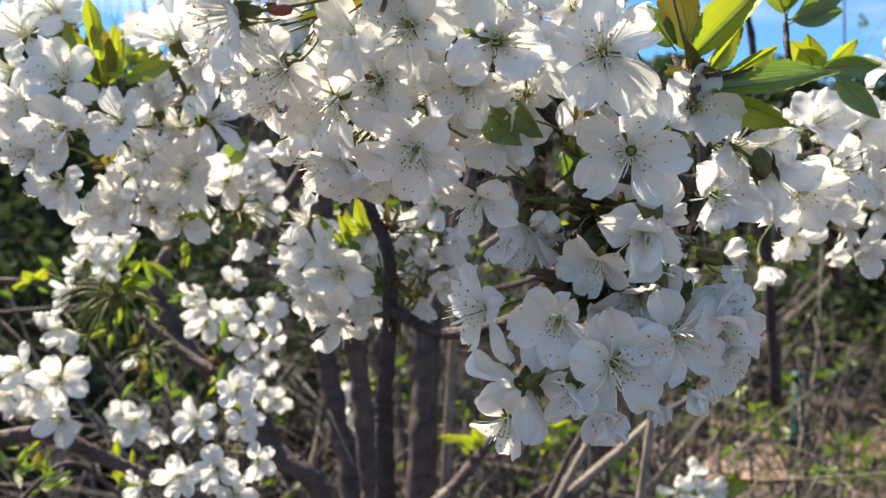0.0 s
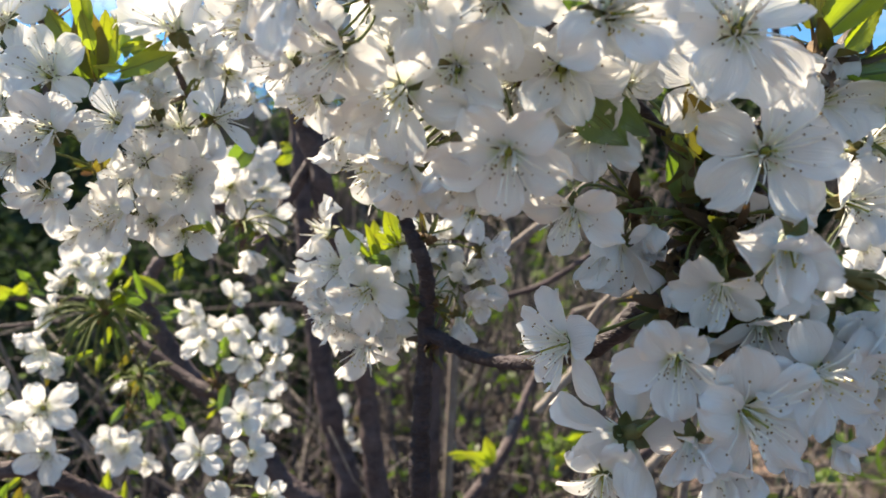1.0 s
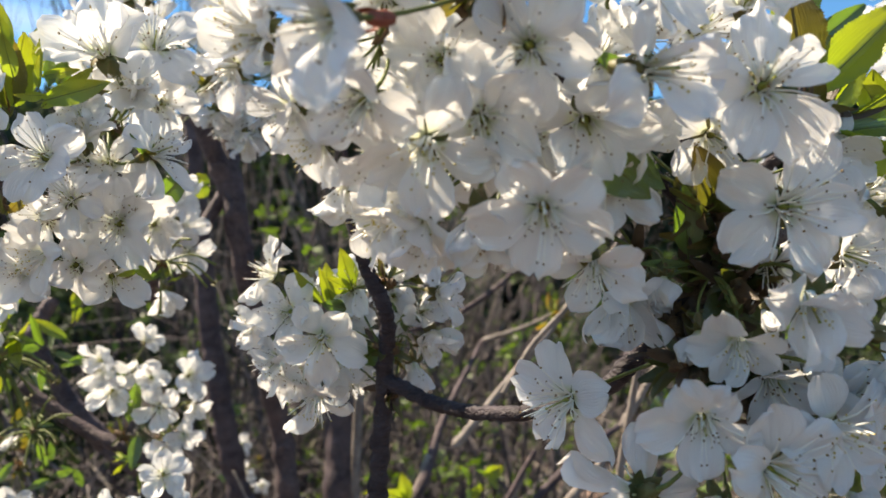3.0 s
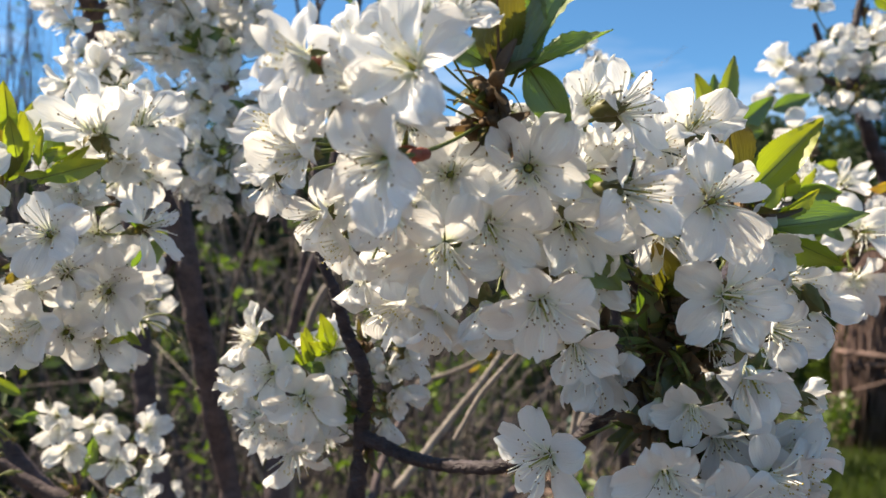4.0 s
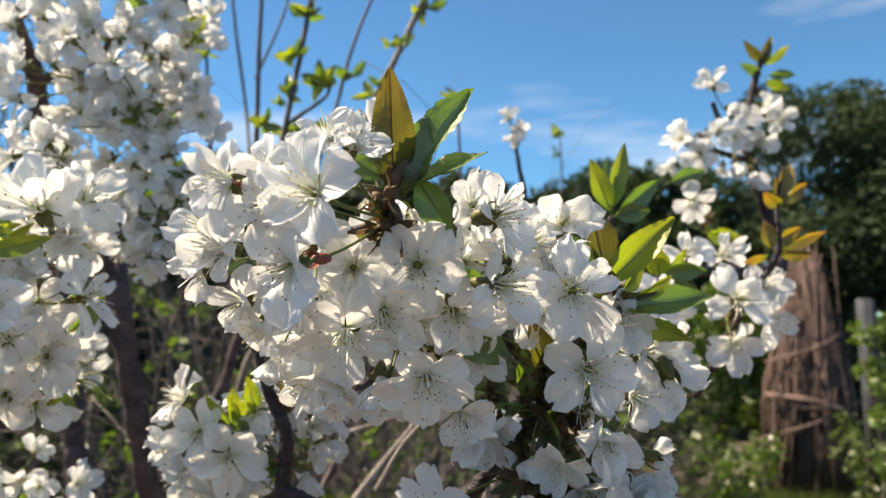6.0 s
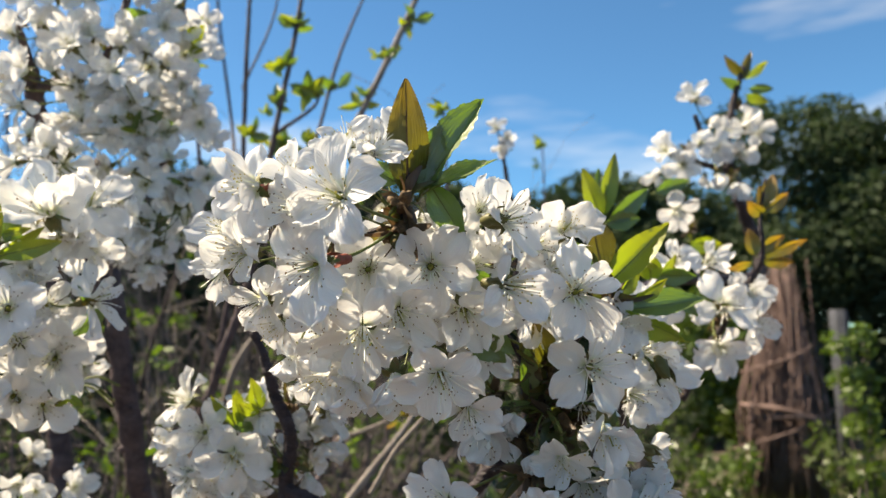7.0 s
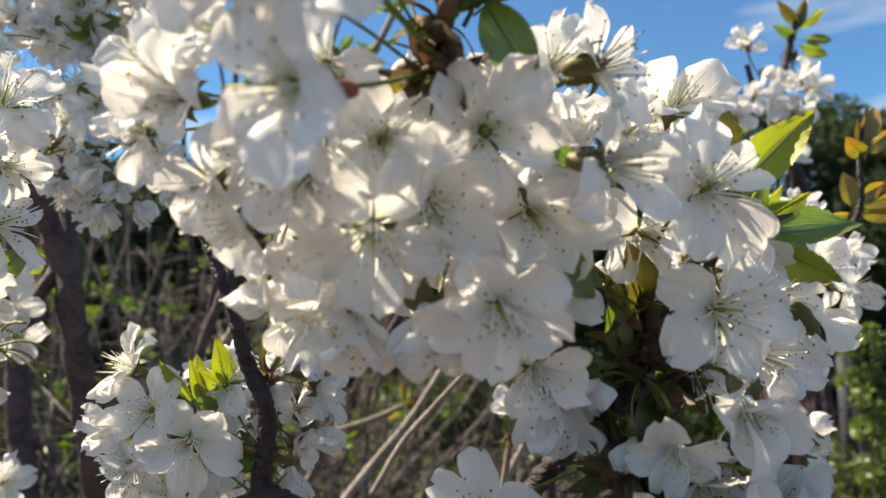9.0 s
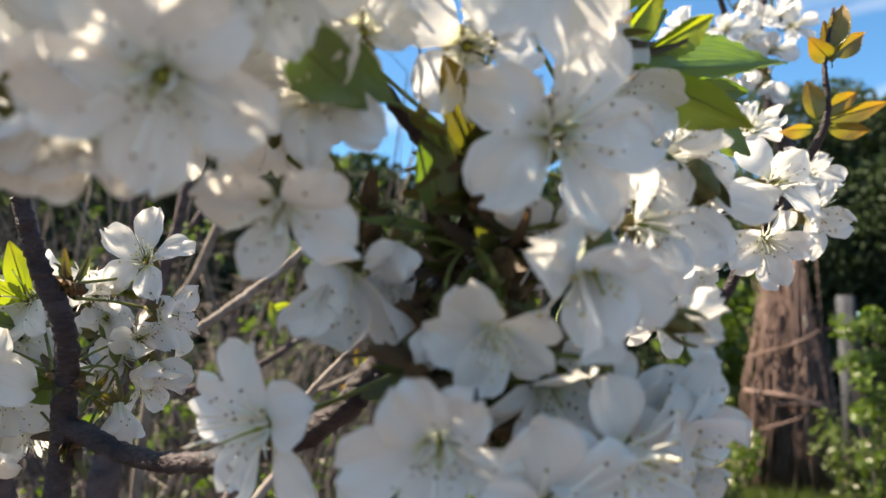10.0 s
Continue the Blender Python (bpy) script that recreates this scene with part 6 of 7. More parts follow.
leaf(low_tree, (0.020, 0.850, 1.172), (0.029, 0.851, 1.154), 0.0052, (-0.024, -0.851, 0.237), -2, 0.30, YOUNG)
leaf(low_tree, (0.025, 0.850, 1.177), (0.042, 0.860, 1.169), 0.0030, (-0.033, -0.855, 0.227), -44, 0.30, YOUNG)
leaf(low_tree, (0.021, 0.850, 1.175), (-0.006, 0.844, 1.177), 0.0049, (-0.007, -0.847, 0.224), 4, 0.30, YOUNG)
leaf(low_tree, (0.015, 0.850, 1.170), (0.000, 0.844, 1.172), 0.0028, (-0.008, -0.847, 0.229), 21, 0.30, YOUNG)
leaf(low_tree, (0.020, 0.850, 1.172), (0.030, 0.853, 1.162), 0.0033, (-0.025, -0.851, 0.233), -27, 0.30, YOUNG)
leaf(low_tree, (0.106, 0.850, 1.175), (0.107, 0.844, 1.191), 0.0028, (-0.107, -0.847, 0.217), 3, 0.30, LEAF)
leaf(low_tree, (0.108, 0.850, 1.182), (0.097, 0.843, 1.199), 0.0033, (-0.103, -0.847, 0.210), -6, 0.30, LEAF)
leaf(low_tree, (0.107, 0.850, 1.190), (0.094, 0.850, 1.196), 0.0031, (-0.101, -0.850, 0.207), 41, 0.30, YOUNG)
leaf(low_tree, (0.106, 0.850, 1.173), (0.102, 0.842, 1.158), 0.0043, (-0.104, -0.846, 0.234), -42, 0.30, LEAF)
leaf(low_tree, (0.106, 0.850, 1.170), (0.121, 0.840, 1.174), 0.0032, (-0.114, -0.845, 0.228), 6, 0.30, YOUNG)
leaf(low_tree, (0.118, 0.850, 1.177), (0.111, 0.859, 1.152), 0.0059, (-0.115, -0.854, 0.235), -17, 0.30, YOUNG)
leaf(low_tree, (0.127, 0.850, 1.187), (0.113, 0.845, 1.192), 0.0026, (-0.120, -0.847, 0.210), -45, 0.30, LEAF)
leaf(low_tree, (0.128, 0.850, 1.187), (0.135, 0.841, 1.171), 0.0048, (-0.132, -0.845, 0.221), -11, 0.30, YOUNG)
leaf(low_tree, (0.306, 0.800, 1.127), (0.304, 0.805, 1.110), 0.0034, (-0.305, -0.803, 0.282), 39, 0.30, LEAF)
leaf(low_tree, (0.292, 0.800, 1.135), (0.270, 0.806, 1.132), 0.0055, (-0.281, -0.803, 0.267), 1, 0.30, YOUNG)
leaf(low_tree, (0.306, 0.800, 1.146), (0.329, 0.808, 1.132), 0.0045, (-0.317, -0.804, 0.261), 29, 0.30, YOUNG)
leaf(low_tree, (0.296, 0.800, 1.126), (0.271, 0.799, 1.118), 0.0055, (-0.283, -0.800, 0.278), -5, 0.30, LEAF)
leaf(low_tree, (0.313, 0.800, 1.131), (0.323, 0.784, 1.119), 0.0040, (-0.318, -0.792, 0.275), 40, 0.30, YOUNG)
leaf(low_tree, (0.302, 0.800, 1.126), (0.286, 0.805, 1.144), 0.0050, (-0.294, -0.803, 0.265), -42, 0.30, LEAF)
leaf(low_tree, (-0.085, 0.900, 1.231), (-0.080, 0.911, 1.227), 0.0013, (0.082, -0.906, 0.171), -7, 0.30, YOUNG)
leaf(low_tree, (-0.086, 0.900, 1.222), (-0.080, 0.910, 1.216), 0.0016, (0.083, -0.905, 0.181), -3, 0.30, YOUNG)
leaf(low_tree, (0.381, 0.950, 1.211), (0.366, 0.950, 1.210), 0.0035, (-0.373, -0.950, 0.189), -41, 0.30, YOUNG)
leaf(low_tree, (0.364, 0.950, 1.197), (0.371, 0.960, 1.208), 0.0034, (-0.368, -0.955, 0.198), -18, 0.30, YOUNG)
leaf(low_tree, (0.376, 0.950, 1.193), (0.374, 0.954, 1.205), 0.0030, (-0.375, -0.952, 0.201), 46, 0.30, YOUNG)
leaf(low_tree, (0.376, 0.950, 1.215), (0.369, 0.944, 1.205), 0.0030, (-0.372, -0.947, 0.190), 19, 0.30, LEAF)

limb(low_tree, 'twig', [(0.160, 1.000, 1.309, 0.0030), (0.200, 0.970, 1.325, 0.0025), (0.236, 0.945, 1.345, 0.0014)], GREY_BARK)
tr = random.Random(77)
for k in range(13):
    d = Vector((tr.gauss(0, 1), tr.gauss(-0.2, 0.6), tr.gauss(0.3, 1))).normalized() * tr.uniform(0.014, 0.026)
    leaf(low_tree, (0.232 + d.x * 0.3, 0.946, 1.338 + d.z * 0.3), (0.232 + d.x * 1.3, 0.946 + d.y, 1.338 + d.z * 1.3), tr.uniform(0.004, 0.006), (-0.2, -0.9, 0.1), tr.uniform(-40, 40), 0.4, (ORANGE, YOUNG, BRONZE)[k % 3])
leaf(near_tree, (0.313, 0.393, 1.530), (0.319, 0.390, 1.553), 0.0069, (-0.435, -0.392, -0.108), 0, 0.40, ORANGE)
leaf(near_tree, (0.313, 0.393, 1.526), (0.335, 0.390, 1.540), 0.0066, (-0.443, -0.392, -0.100), 0, 0.40, ORANGE)
leaf(near_tree, (0.311, 0.394, 1.524), (0.293, 0.390, 1.531), 0.0066, (-0.421, -0.393, -0.094), 0, 0.40, ORANGE)
leaf(near_tree, (0.313, 0.394, 1.523), (0.310, 0.395, 1.545), 0.0060, (-0.431, -0.395, -0.100), 30, 0.40, ORANGE)
leaf(near_tree, (0.307, 0.400, 1.495), (0.302, 0.400, 1.514), 0.0069, (-0.424, -0.401, -0.071), 20, 0.40, ORANGE)
leaf(near_tree, (0.312, 0.400, 1.499), (0.332, 0.395, 1.509), 0.0069, (-0.441, -0.398, -0.070), 0, 0.40, ORANGE)
leaf(near_tree, (0.315, 0.400, 1.495), (0.355, 0.395, 1.507), 0.0061, (-0.454, -0.398, -0.068), 0, 0.40, ORANGE)
leaf(near_tree, (0.314, 0.400, 1.491), (0.339, 0.395, 1.490), 0.0060, (-0.446, -0.398, -0.057), 0, 0.40, ORANGE)
leaf(near_tree, (0.303, 0.400, 1.489), (0.277, 0.395, 1.484), 0.0052, (-0.410, -0.398, -0.053), 0, 0.40, ORANGE)
leaf(near_tree, (0.180, 0.405, 1.517), (0.164, 0.400, 1.548), 0.0080, (-0.276, -0.374, -0.093), 20, 0.40, YOUNG)
leaf(near_tree, (0.182, 0.405, 1.519), (0.191, 0.400, 1.561), 0.0073, (-0.291, -0.374, -0.100), 10, 0.40, YOUNG)
leaf(near_tree, (0.180, 0.405, 1.518), (0.183, 0.410, 1.552), 0.0060, (-0.286, -0.379, -0.095), 0, 0.40, LEAF)
leaf(near_tree, (0.186, 0.405, 1.514), (0.217, 0.400, 1.538), 0.0087, (-0.305, -0.374, -0.086), 20, 0.40, LEAF)
leaf(near_tree, (0.184, 0.405, 1.514), (0.208, 0.400, 1.517), 0.0080, (-0.300, -0.374, -0.075), 0, 0.40, LEAF)
leaf(near_tree, (0.550, 0.640, 1.735), (0.522, 0.640, 1.758), 0.0072, (-0.655, -0.640, -0.313), 0, 0.40, BRONZE)
leaf(near_tree, (0.550, 0.640, 1.735), (0.592, 0.640, 1.761), 0.0078, (-0.690, -0.640, -0.314), 0, 0.40, YOUNG)
leaf(near_tree, (0.545, 0.640, 1.731), (0.566, 0.640, 1.771), 0.0072, (-0.675, -0.640, -0.317), 0, 0.40, BRONZE)
leaf(near_tree, (0.544, 0.640, 1.721), (0.516, 0.640, 1.731), 0.0071, (-0.649, -0.640, -0.292), 0, 0.40, LEAF)
leaf(near_tree, (0.552, 0.640, 1.715), (0.576, 0.630, 1.704), 0.0085, (-0.683, -0.635, -0.276), 0, 0.40, YOUNG)
leaf(near_tree, (0.557, 0.640, 1.722), (0.586, 0.630, 1.723), 0.0072, (-0.691, -0.635, -0.289), 0, 0.40, LEAF)
leaf(near_tree, (0.343, 0.550, 1.571), (0.375, 0.540, 1.582), 0.0093, (-0.478, -0.545, -0.143), 0, 0.40, LEAF)
leaf(near_tree, (0.389, 0.560, 1.527), (0.420, 0.550, 1.522), 0.0107, (-0.524, -0.555, -0.091), 0, 0.40, YOUNG)

leaf(sapling, (0.101, 1.000, 1.872), (0.080, 1.012, 1.888), 0.0099, (-0.210, -1.006, -0.446), 19, 0.40, LEAF)
leaf(sapling, (0.101, 1.000, 1.872), (0.133, 1.018, 1.882), 0.0087, (-0.236, -1.009, -0.443), 32, 0.40, LEAF)
leaf(sapling, (0.101, 1.000, 1.872), (0.076, 0.995, 1.883), 0.0066, (-0.208, -0.998, -0.443), -20, 0.40, LEAF)
leaf(sapling, (0.101, 1.000, 1.872), (0.110, 1.017, 1.895), 0.0092, (-0.225, -1.009, -0.450), -27, 0.40, LEAF)
leaf(sapling, (0.088, 1.000, 1.814), (0.104, 0.985, 1.825), 0.0061, (-0.216, -0.993, -0.386), 29, 0.40, LEAF)
leaf(sapling, (0.088, 1.000, 1.814), (0.091, 0.987, 1.836), 0.0068, (-0.209, -0.994, -0.391), -14, 0.40, LEAF)
leaf(sapling, (0.088, 1.000, 1.814), (0.057, 0.988, 1.806), 0.0097, (-0.192, -0.995, -0.376), 15, 0.40, YOUNG)
leaf(sapling, (0.088, 1.000, 1.814), (0.078, 0.987, 1.823), 0.0067, (-0.202, -0.994, -0.385), -34, 0.40, YOUNG)
leaf(sapling, (0.079, 1.000, 1.763), (0.091, 1.004, 1.784), 0.0088, (-0.204, -1.002, -0.340), -34, 0.40, YOUNG)
leaf(sapling, (0.079, 1.000, 1.763), (0.088, 0.993, 1.779), 0.0079, (-0.203, -0.997, -0.337), 16, 0.40, LEAF)
leaf(sapling, (0.079, 1.000, 1.763), (0.081, 1.018, 1.796), 0.0074, (-0.199, -1.009, -0.346), -7, 0.40, LEAF)
leaf(sapling, (0.079, 1.000, 1.763), (0.085, 1.003, 1.781), 0.0061, (-0.201, -1.002, -0.339), -36, 0.40, LEAF)
leaf(sapling, (0.135, 1.000, 1.776), (0.105, 0.985, 1.784), 0.0072, (-0.240, -0.993, -0.346), 25, 0.40, YOUNG)
leaf(sapling, (0.135, 1.000, 1.776), (0.121, 1.001, 1.787), 0.0092, (-0.248, -1.001, -0.348), -31, 0.40, LEAF)
leaf(sapling, (0.135, 1.000, 1.776), (0.138, 0.992, 1.790), 0.0079, (-0.256, -0.996, -0.349), 38, 0.40, LEAF)
leaf(sapling, (0.135, 1.000, 1.776), (0.123, 1.017, 1.797), 0.0075, (-0.248, -1.009, -0.352), 33, 0.40, LEAF)
leaf(sapling, (0.289, 1.020, 1.918), (0.317, 1.012, 1.930), 0.0102, (-0.422, -1.017, -0.490), 10, 0.40, LEAF)
leaf(sapling, (0.289, 1.020, 1.918), (0.267, 1.006, 1.937), 0.0070, (-0.397, -1.014, -0.494), 38, 0.40, LEAF)
leaf(sapling, (0.289, 1.020, 1.918), (0.313, 1.030, 1.928), 0.0082, (-0.420, -1.025, -0.489), -19, 0.40, LEAF)
leaf(sapling, (0.289, 1.020, 1.918), (0.275, 1.037, 1.925), 0.0069, (-0.401, -1.029, -0.488), 0, 0.40, LEAF)
leaf(sapling, (0.241, 1.020, 1.854), (0.274, 1.038, 1.882), 0.0092, (-0.377, -1.029, -0.434), 23, 0.40, LEAF)
leaf(sapling, (0.241, 1.020, 1.854), (0.249, 1.002, 1.864), 0.0084, (-0.365, -1.012, -0.425), -28, 0.40, LEAF)
leaf(sapling, (0.241, 1.020, 1.854), (0.266, 1.018, 1.879), 0.0086, (-0.373, -1.020, -0.433), 18, 0.40, YOUNG)
leaf(sapling, (0.241, 1.020, 1.854), (0.243, 1.036, 1.880), 0.0071, (-0.361, -1.029, -0.433), 25, 0.40, LEAF)
leaf(sapling, (0.200, 1.020, 1.777), (0.232, 1.020, 1.781), 0.0078, (-0.335, -1.020, -0.345), -32, 0.40, YOUNG)
leaf(sapling, (0.200, 1.020, 1.777), (0.169, 1.020, 1.769), 0.0067, (-0.304, -1.021, -0.339), 23, 0.40, YOUNG)
leaf(sapling, (0.200, 1.020, 1.777), (0.191, 1.030, 1.801), 0.0079, (-0.315, -1.026, -0.355), 16, 0.40, YOUNG)
leaf(sapling, (0.200, 1.020, 1.777), (0.219, 1.039, 1.798), 0.0094, (-0.329, -1.030, -0.354), 36, 0.40, YOUNG)
leaf(sapling, (0.120, 1.000, 1.940), (0.098, 0.980, 1.943), 0.0084, (-0.229, -0.991, -0.508), -19, 0.40, LEAF)
leaf(sapling, (0.120, 1.000, 1.940), (0.117, 1.000, 1.956), 0.0089, (-0.238, -1.001, -0.515), -11, 0.40, YOUNG)
leaf(sapling, (0.120, 1.000, 1.940), (0.103, 1.013, 1.961), 0.0077, (-0.231, -1.007, -0.517), 27, 0.40, LEAF)
leaf(sapling, (0.120, 1.000, 1.940), (0.094, 0.993, 1.934), 0.0069, (-0.227, -0.997, -0.503), 38, 0.40, LEAF)
leaf(sapling, (0.245, 1.300, 1.898), (0.270, 1.299, 1.930), 0.0117, (-0.377, -1.300, -0.480), 17, 0.40, LEAF)
leaf(sapling, (0.245, 1.300, 1.898), (0.214, 1.317, 1.910), 0.0108, (-0.349, -1.309, -0.470), 34, 0.40, YOUNG)
leaf(sapling, (0.245, 1.300, 1.898), (0.215, 1.305, 1.916), 0.0118, (-0.349, -1.303, -0.473), -37, 0.40, LEAF)
leaf(sapling, (0.245, 1.300, 1.898), (0.207, 1.287, 1.899), 0.0120, (-0.345, -1.294, -0.465), -25, 0.40, LEAF)

# opening leaf tufts along the thin stems
limb(sapling, 'stem', [(0.354, 1.050, 1.477, 0.0040), (0.332, 1.010, 1.642, 0.0026), (0.324, 1.000, 1.781, 0.0012)], LIT_BARK)
limb(sapling, 'stem', [(0.759, 1.450, 1.408, 0.0040), (0.737, 1.410, 1.656, 0.0026), (0.729, 1.400, 1.862, 0.0012)], LIT_BARK)
limb(sapling, 'stem', [(-0.000, 1.050, 1.506, 0.0040), (-0.022, 1.010, 1.698, 0.0026), (-0.030, 1.000, 1.859, 0.0012)], LIT_BARK)
for x, y, z, reach, count in ((0.100, 1.000, 1.877, 0.026, 6), (0.272, 1.020, 1.911, 0.026, 6), (0.076, 1.000, 1.810, 0.018, 5), (0.076, 1.000, 1.760, 0.022, 6), (0.123, 1.000, 1.780, 0.034, 7), (0.208, 1.020, 1.792, 0.024, 6), (0.060, 1.100, 1.740, 0.030, 8), (0.105, 1.100, 1.726, 0.034, 9), (0.143, 1.100, 1.735, 0.032, 8), (0.228, 1.020, 1.854, 0.018, 4), (0.324, 1.000, 1.777, 0.030, 4), (-0.030, 1.000, 1.855, 0.030, 6), (-0.026, 1.000, 1.806, 0.022, 5), (0.080, 1.100, 1.776, 0.020, 5), (0.729, 1.400, 1.858, 0.030, 5)):
    tr = random.Random(int(x * 9000 + z * 700))
    for k in range(count):
        d = Vector((tr.gauss(0, 1), tr.gauss(0, 0.5), tr.gauss(0.5, 0.8))).normalized() * reach * tr.uniform(0.6, 1.05)
        leaf(sapling, (x, y, z), (x + d.x, y + d.y, z + d.z), reach * tr.uniform(0.2, 0.3), (-0.15, -1.0, -0.4), tr.uniform(-50, 50), 0.4, YOUNG if tr.random() < 0.6 else LEAF)

# bare cups seen from the side, one of them red
for place, way, size, tint in (((-0.047, 0.222, 1.465), (-0.97, -0.22, -0.12), 0.0036, RED), ((0.014, 0.236, 1.483), (0.58, -0.80, 0.15), 0.0049, CALYX), ((0.010, 0.229, 1.458), (0.59, -0.77, -0.25), 0.0047, CALYX), ((0.109, 0.262, 1.425), (0.02, -0.54, -0.84), 0.0059, CALYX), ((0.086, 0.247, 1.393), (0.60, -0.72, -0.35), 0.0050, CALYX), ((0.072, 0.252, 1.387), (0.13, -0.53, -0.84), 0.0050, CALYX), ((0.076, 0.260, 1.385), (0.14, -0.95, -0.29), 0.0039, CALYX), ((-0.071, 0.222, 1.487), (-0.95, -0.32, -0.03), 0.0026, RED)):
    bm = bmesh.new()
    q = Vector(way).normalized().to_track_quat("Z", "Y").to_matrix().to_4x4()
    m = Matrix.Translation(place) @ q @ Matrix.Scale(size, 4)
    tube(bm, [(0, 0, -1.0, 0.12), (0, 0, -0.85, 0.34), (0, 0, -0.3, 0.52), (0, 0, 0.25, 0.48), (0, 0, 0.7, 0.36), (0, 0, 0.95, 0.12)], 12, 0.1)
    for k in range(3):
        turn = Matrix.Rotation(2.1 * k, 4, "Z")
        blade_grid(bm, 6, 4, lambda u, v: turn @ Vector((0.45 + 0.35 * math.sin(2.4 * u) - 0.1 * v * v, 0.3 * v * (1 - u ** 3), -0.1 + 1.5 * u)))
    for v in bm.verts:
        v.co = m @ v.co
    part("calyx", bm, tint, near_tree, "reddish flower cup" if tint == RED else "olive-green flower cup")
# blossom
blossoms(near_tree, [
    (-0.052, 0.205, 1.482, -135, 6, 22, 0.0185, 1.0),
    (-0.044, 0.226, 1.503, -111, 30, 6, 0.0132, 0.8),
    (-0.061, 0.225, 1.492, -126, 20, 58, 0.0120, 0.9),
    (-0.074, 0.222, 1.487, -154, 4, 7, 0.0156, 0.9),
    (-0.036, 0.225, 1.501, -98, 30, 34, 0.0133, 0.8),
    (-0.018, 0.252, 1.512, -81, 26, 53, 0.0135, 0.8),
    (-0.063, 0.215, 1.480, -146, -8, 28, 0.0142, 0.9),
    (-0.071, 0.258, 1.471, -139, -11, 31, 0.0170, 0.9),
    (-0.077, 0.262, 1.478, -142, 12, 53, 0.0146, 1.0),
    (-0.065, 0.262, 1.454, -139, -26, 20, 0.0138, 0.9),
    (-0.079, 0.266, 1.465, -147, -14, 50, 0.0130, 0.8),
])
blossoms(near_tree, [
    (-0.057, 0.214, 1.462, -147, -14, 0, 0.0177, 1.0),
    (-0.043, 0.248, 1.479, -114, -15, 21, 0.0144, 0.8),
    (-0.028, 0.255, 1.465, -105, -1, 51, 0.0156, 1.0),
    (-0.010, 0.238, 1.465, -114, -12, 71, 0.0186, 1.0),
    (-0.049, 0.240, 1.452, -126, -33, 64, 0.0161, 0.9),
    (-0.058, 0.263, 1.446, -144, -29, 34, 0.0140, 1.0),
    (-0.034, 0.243, 1.443, -109, -30, 71, 0.0179, 1.0),
    (-0.020, 0.245, 1.449, -95, -34, 2, 0.0180, 0.9),
    (0.008, 0.250, 1.450, -105, -31, 27, 0.0199, 0.8),
    (0.020, 0.240, 1.483, -59, 5, 48, 0.0187, 1.0),
    (0.058, 0.257, 1.483, -102, 17, 15, 0.0179, 0.9),
])
blossoms(near_tree, [
    (0.016, 0.230, 1.458, -74, -9, 21, 0.0195, 0.9),
    (-0.009, 0.252, 1.484, -102, -21, 52, 0.0108, 0.5),
    (0.018, 0.255, 1.489, -90, 14, 16, 0.0142, 1.0),
    (-0.052, 0.270, 1.435, -136, -47, 47, 0.0126, 0.5),
    (-0.002, 0.262, 1.449, -108, -21, 49, 0.0168, 1.0),
    (0.046, 0.262, 1.477, -90, 8, 31, 0.0170, 1.0),
    (0.019, 0.262, 1.434, -99, 2, 63, 0.0163, 0.8),
    (0.075, 0.310, 1.437, -102, 14, 61, 0.0143, 0.9),
])
blossoms(near_tree, [
    (-0.034, 0.262, 1.430, -136, -40, 43, 0.0179, 1.0),
    (-0.041, 0.268, 1.426, -155, -16, 36, 0.0154, 1.0),
    (-0.032, 0.258, 1.425, -128, -52, 35, 0.0155, 0.5),
    (-0.021, 0.246, 1.427, -109, -50, 11, 0.0170, 0.5),
    (-0.008, 0.236, 1.427, -105, -34, 60, 0.0186, 1.0),
    (-0.017, 0.250, 1.421, -122, -62, 50, 0.0122, 0.5),
])
blossoms(near_tree, [
    (0.040, 0.281, 1.405, -112, -60, 21, 0.0130, 0.0),
    (0.038, 0.268, 1.409, -110, -72, 20, 0.0115, 0.0),
    (0.049, 0.236, 1.456, -108, 2, 45, 0.0199, 1.0),
    (0.060, 0.245, 1.427, -102, -4, 23, 0.0211, 1.0),
    (0.112, 0.268, 1.423, 30, -28, 40, 0.0205, 0.9),
    (0.116, 0.278, 1.433, -78, 8, 44, 0.0157, 0.8),
    (0.065, 0.243, 1.404, -108, -38, 29, 0.0215, 0.9),
    (0.052, 0.254, 1.392, -120, -36, 57, 0.0142, 1.0),
    (0.045, 0.262, 1.394, -116, -72, 13, 0.0120, 0.0),
    (0.091, 0.250, 1.393, -60, -21, 54, 0.0108, 0.0),
    (0.079, 0.255, 1.381, 40, -21, 54, 0.0207, 0.9),
])
blossoms(near_tree, [
    (0.038, 0.249, 1.373, -113, -26, 67, 0.0168, 1.0),
    (0.016, 0.287, 1.372, -158, -12, 35, 0.0205, 1.0),
    (0.029, 0.277, 1.404, -122, -58, 66, 0.0185, 0.5),
    (0.012, 0.256, 1.413, -113, -40, 66, 0.0150, 0.9),
    (0.030, 0.268, 1.348, 96, -21, 61, 0.0208, 0.8),
    (0.023, 0.270, 1.335, -112, -36, 69, 0.0160, 0.9),
    (0.055, 0.247, 1.359, -81, -11, 44, 0.0210, 1.0),
    (0.074, 0.247, 1.368, -84, -5, 57, 0.0183, 1.0),
    (0.088, 0.255, 1.373, -66, 7, 4, 0.0188, 0.9),
    (0.093, 0.260, 1.361, -70, -29, 6, 0.0154, 0.5),
    (0.070, 0.250, 1.345, -64, -63, 14, 0.0083, 0.0),
    (0.080, 0.250, 1.350, -57, -23, 15, 0.0111, 0.0),
])
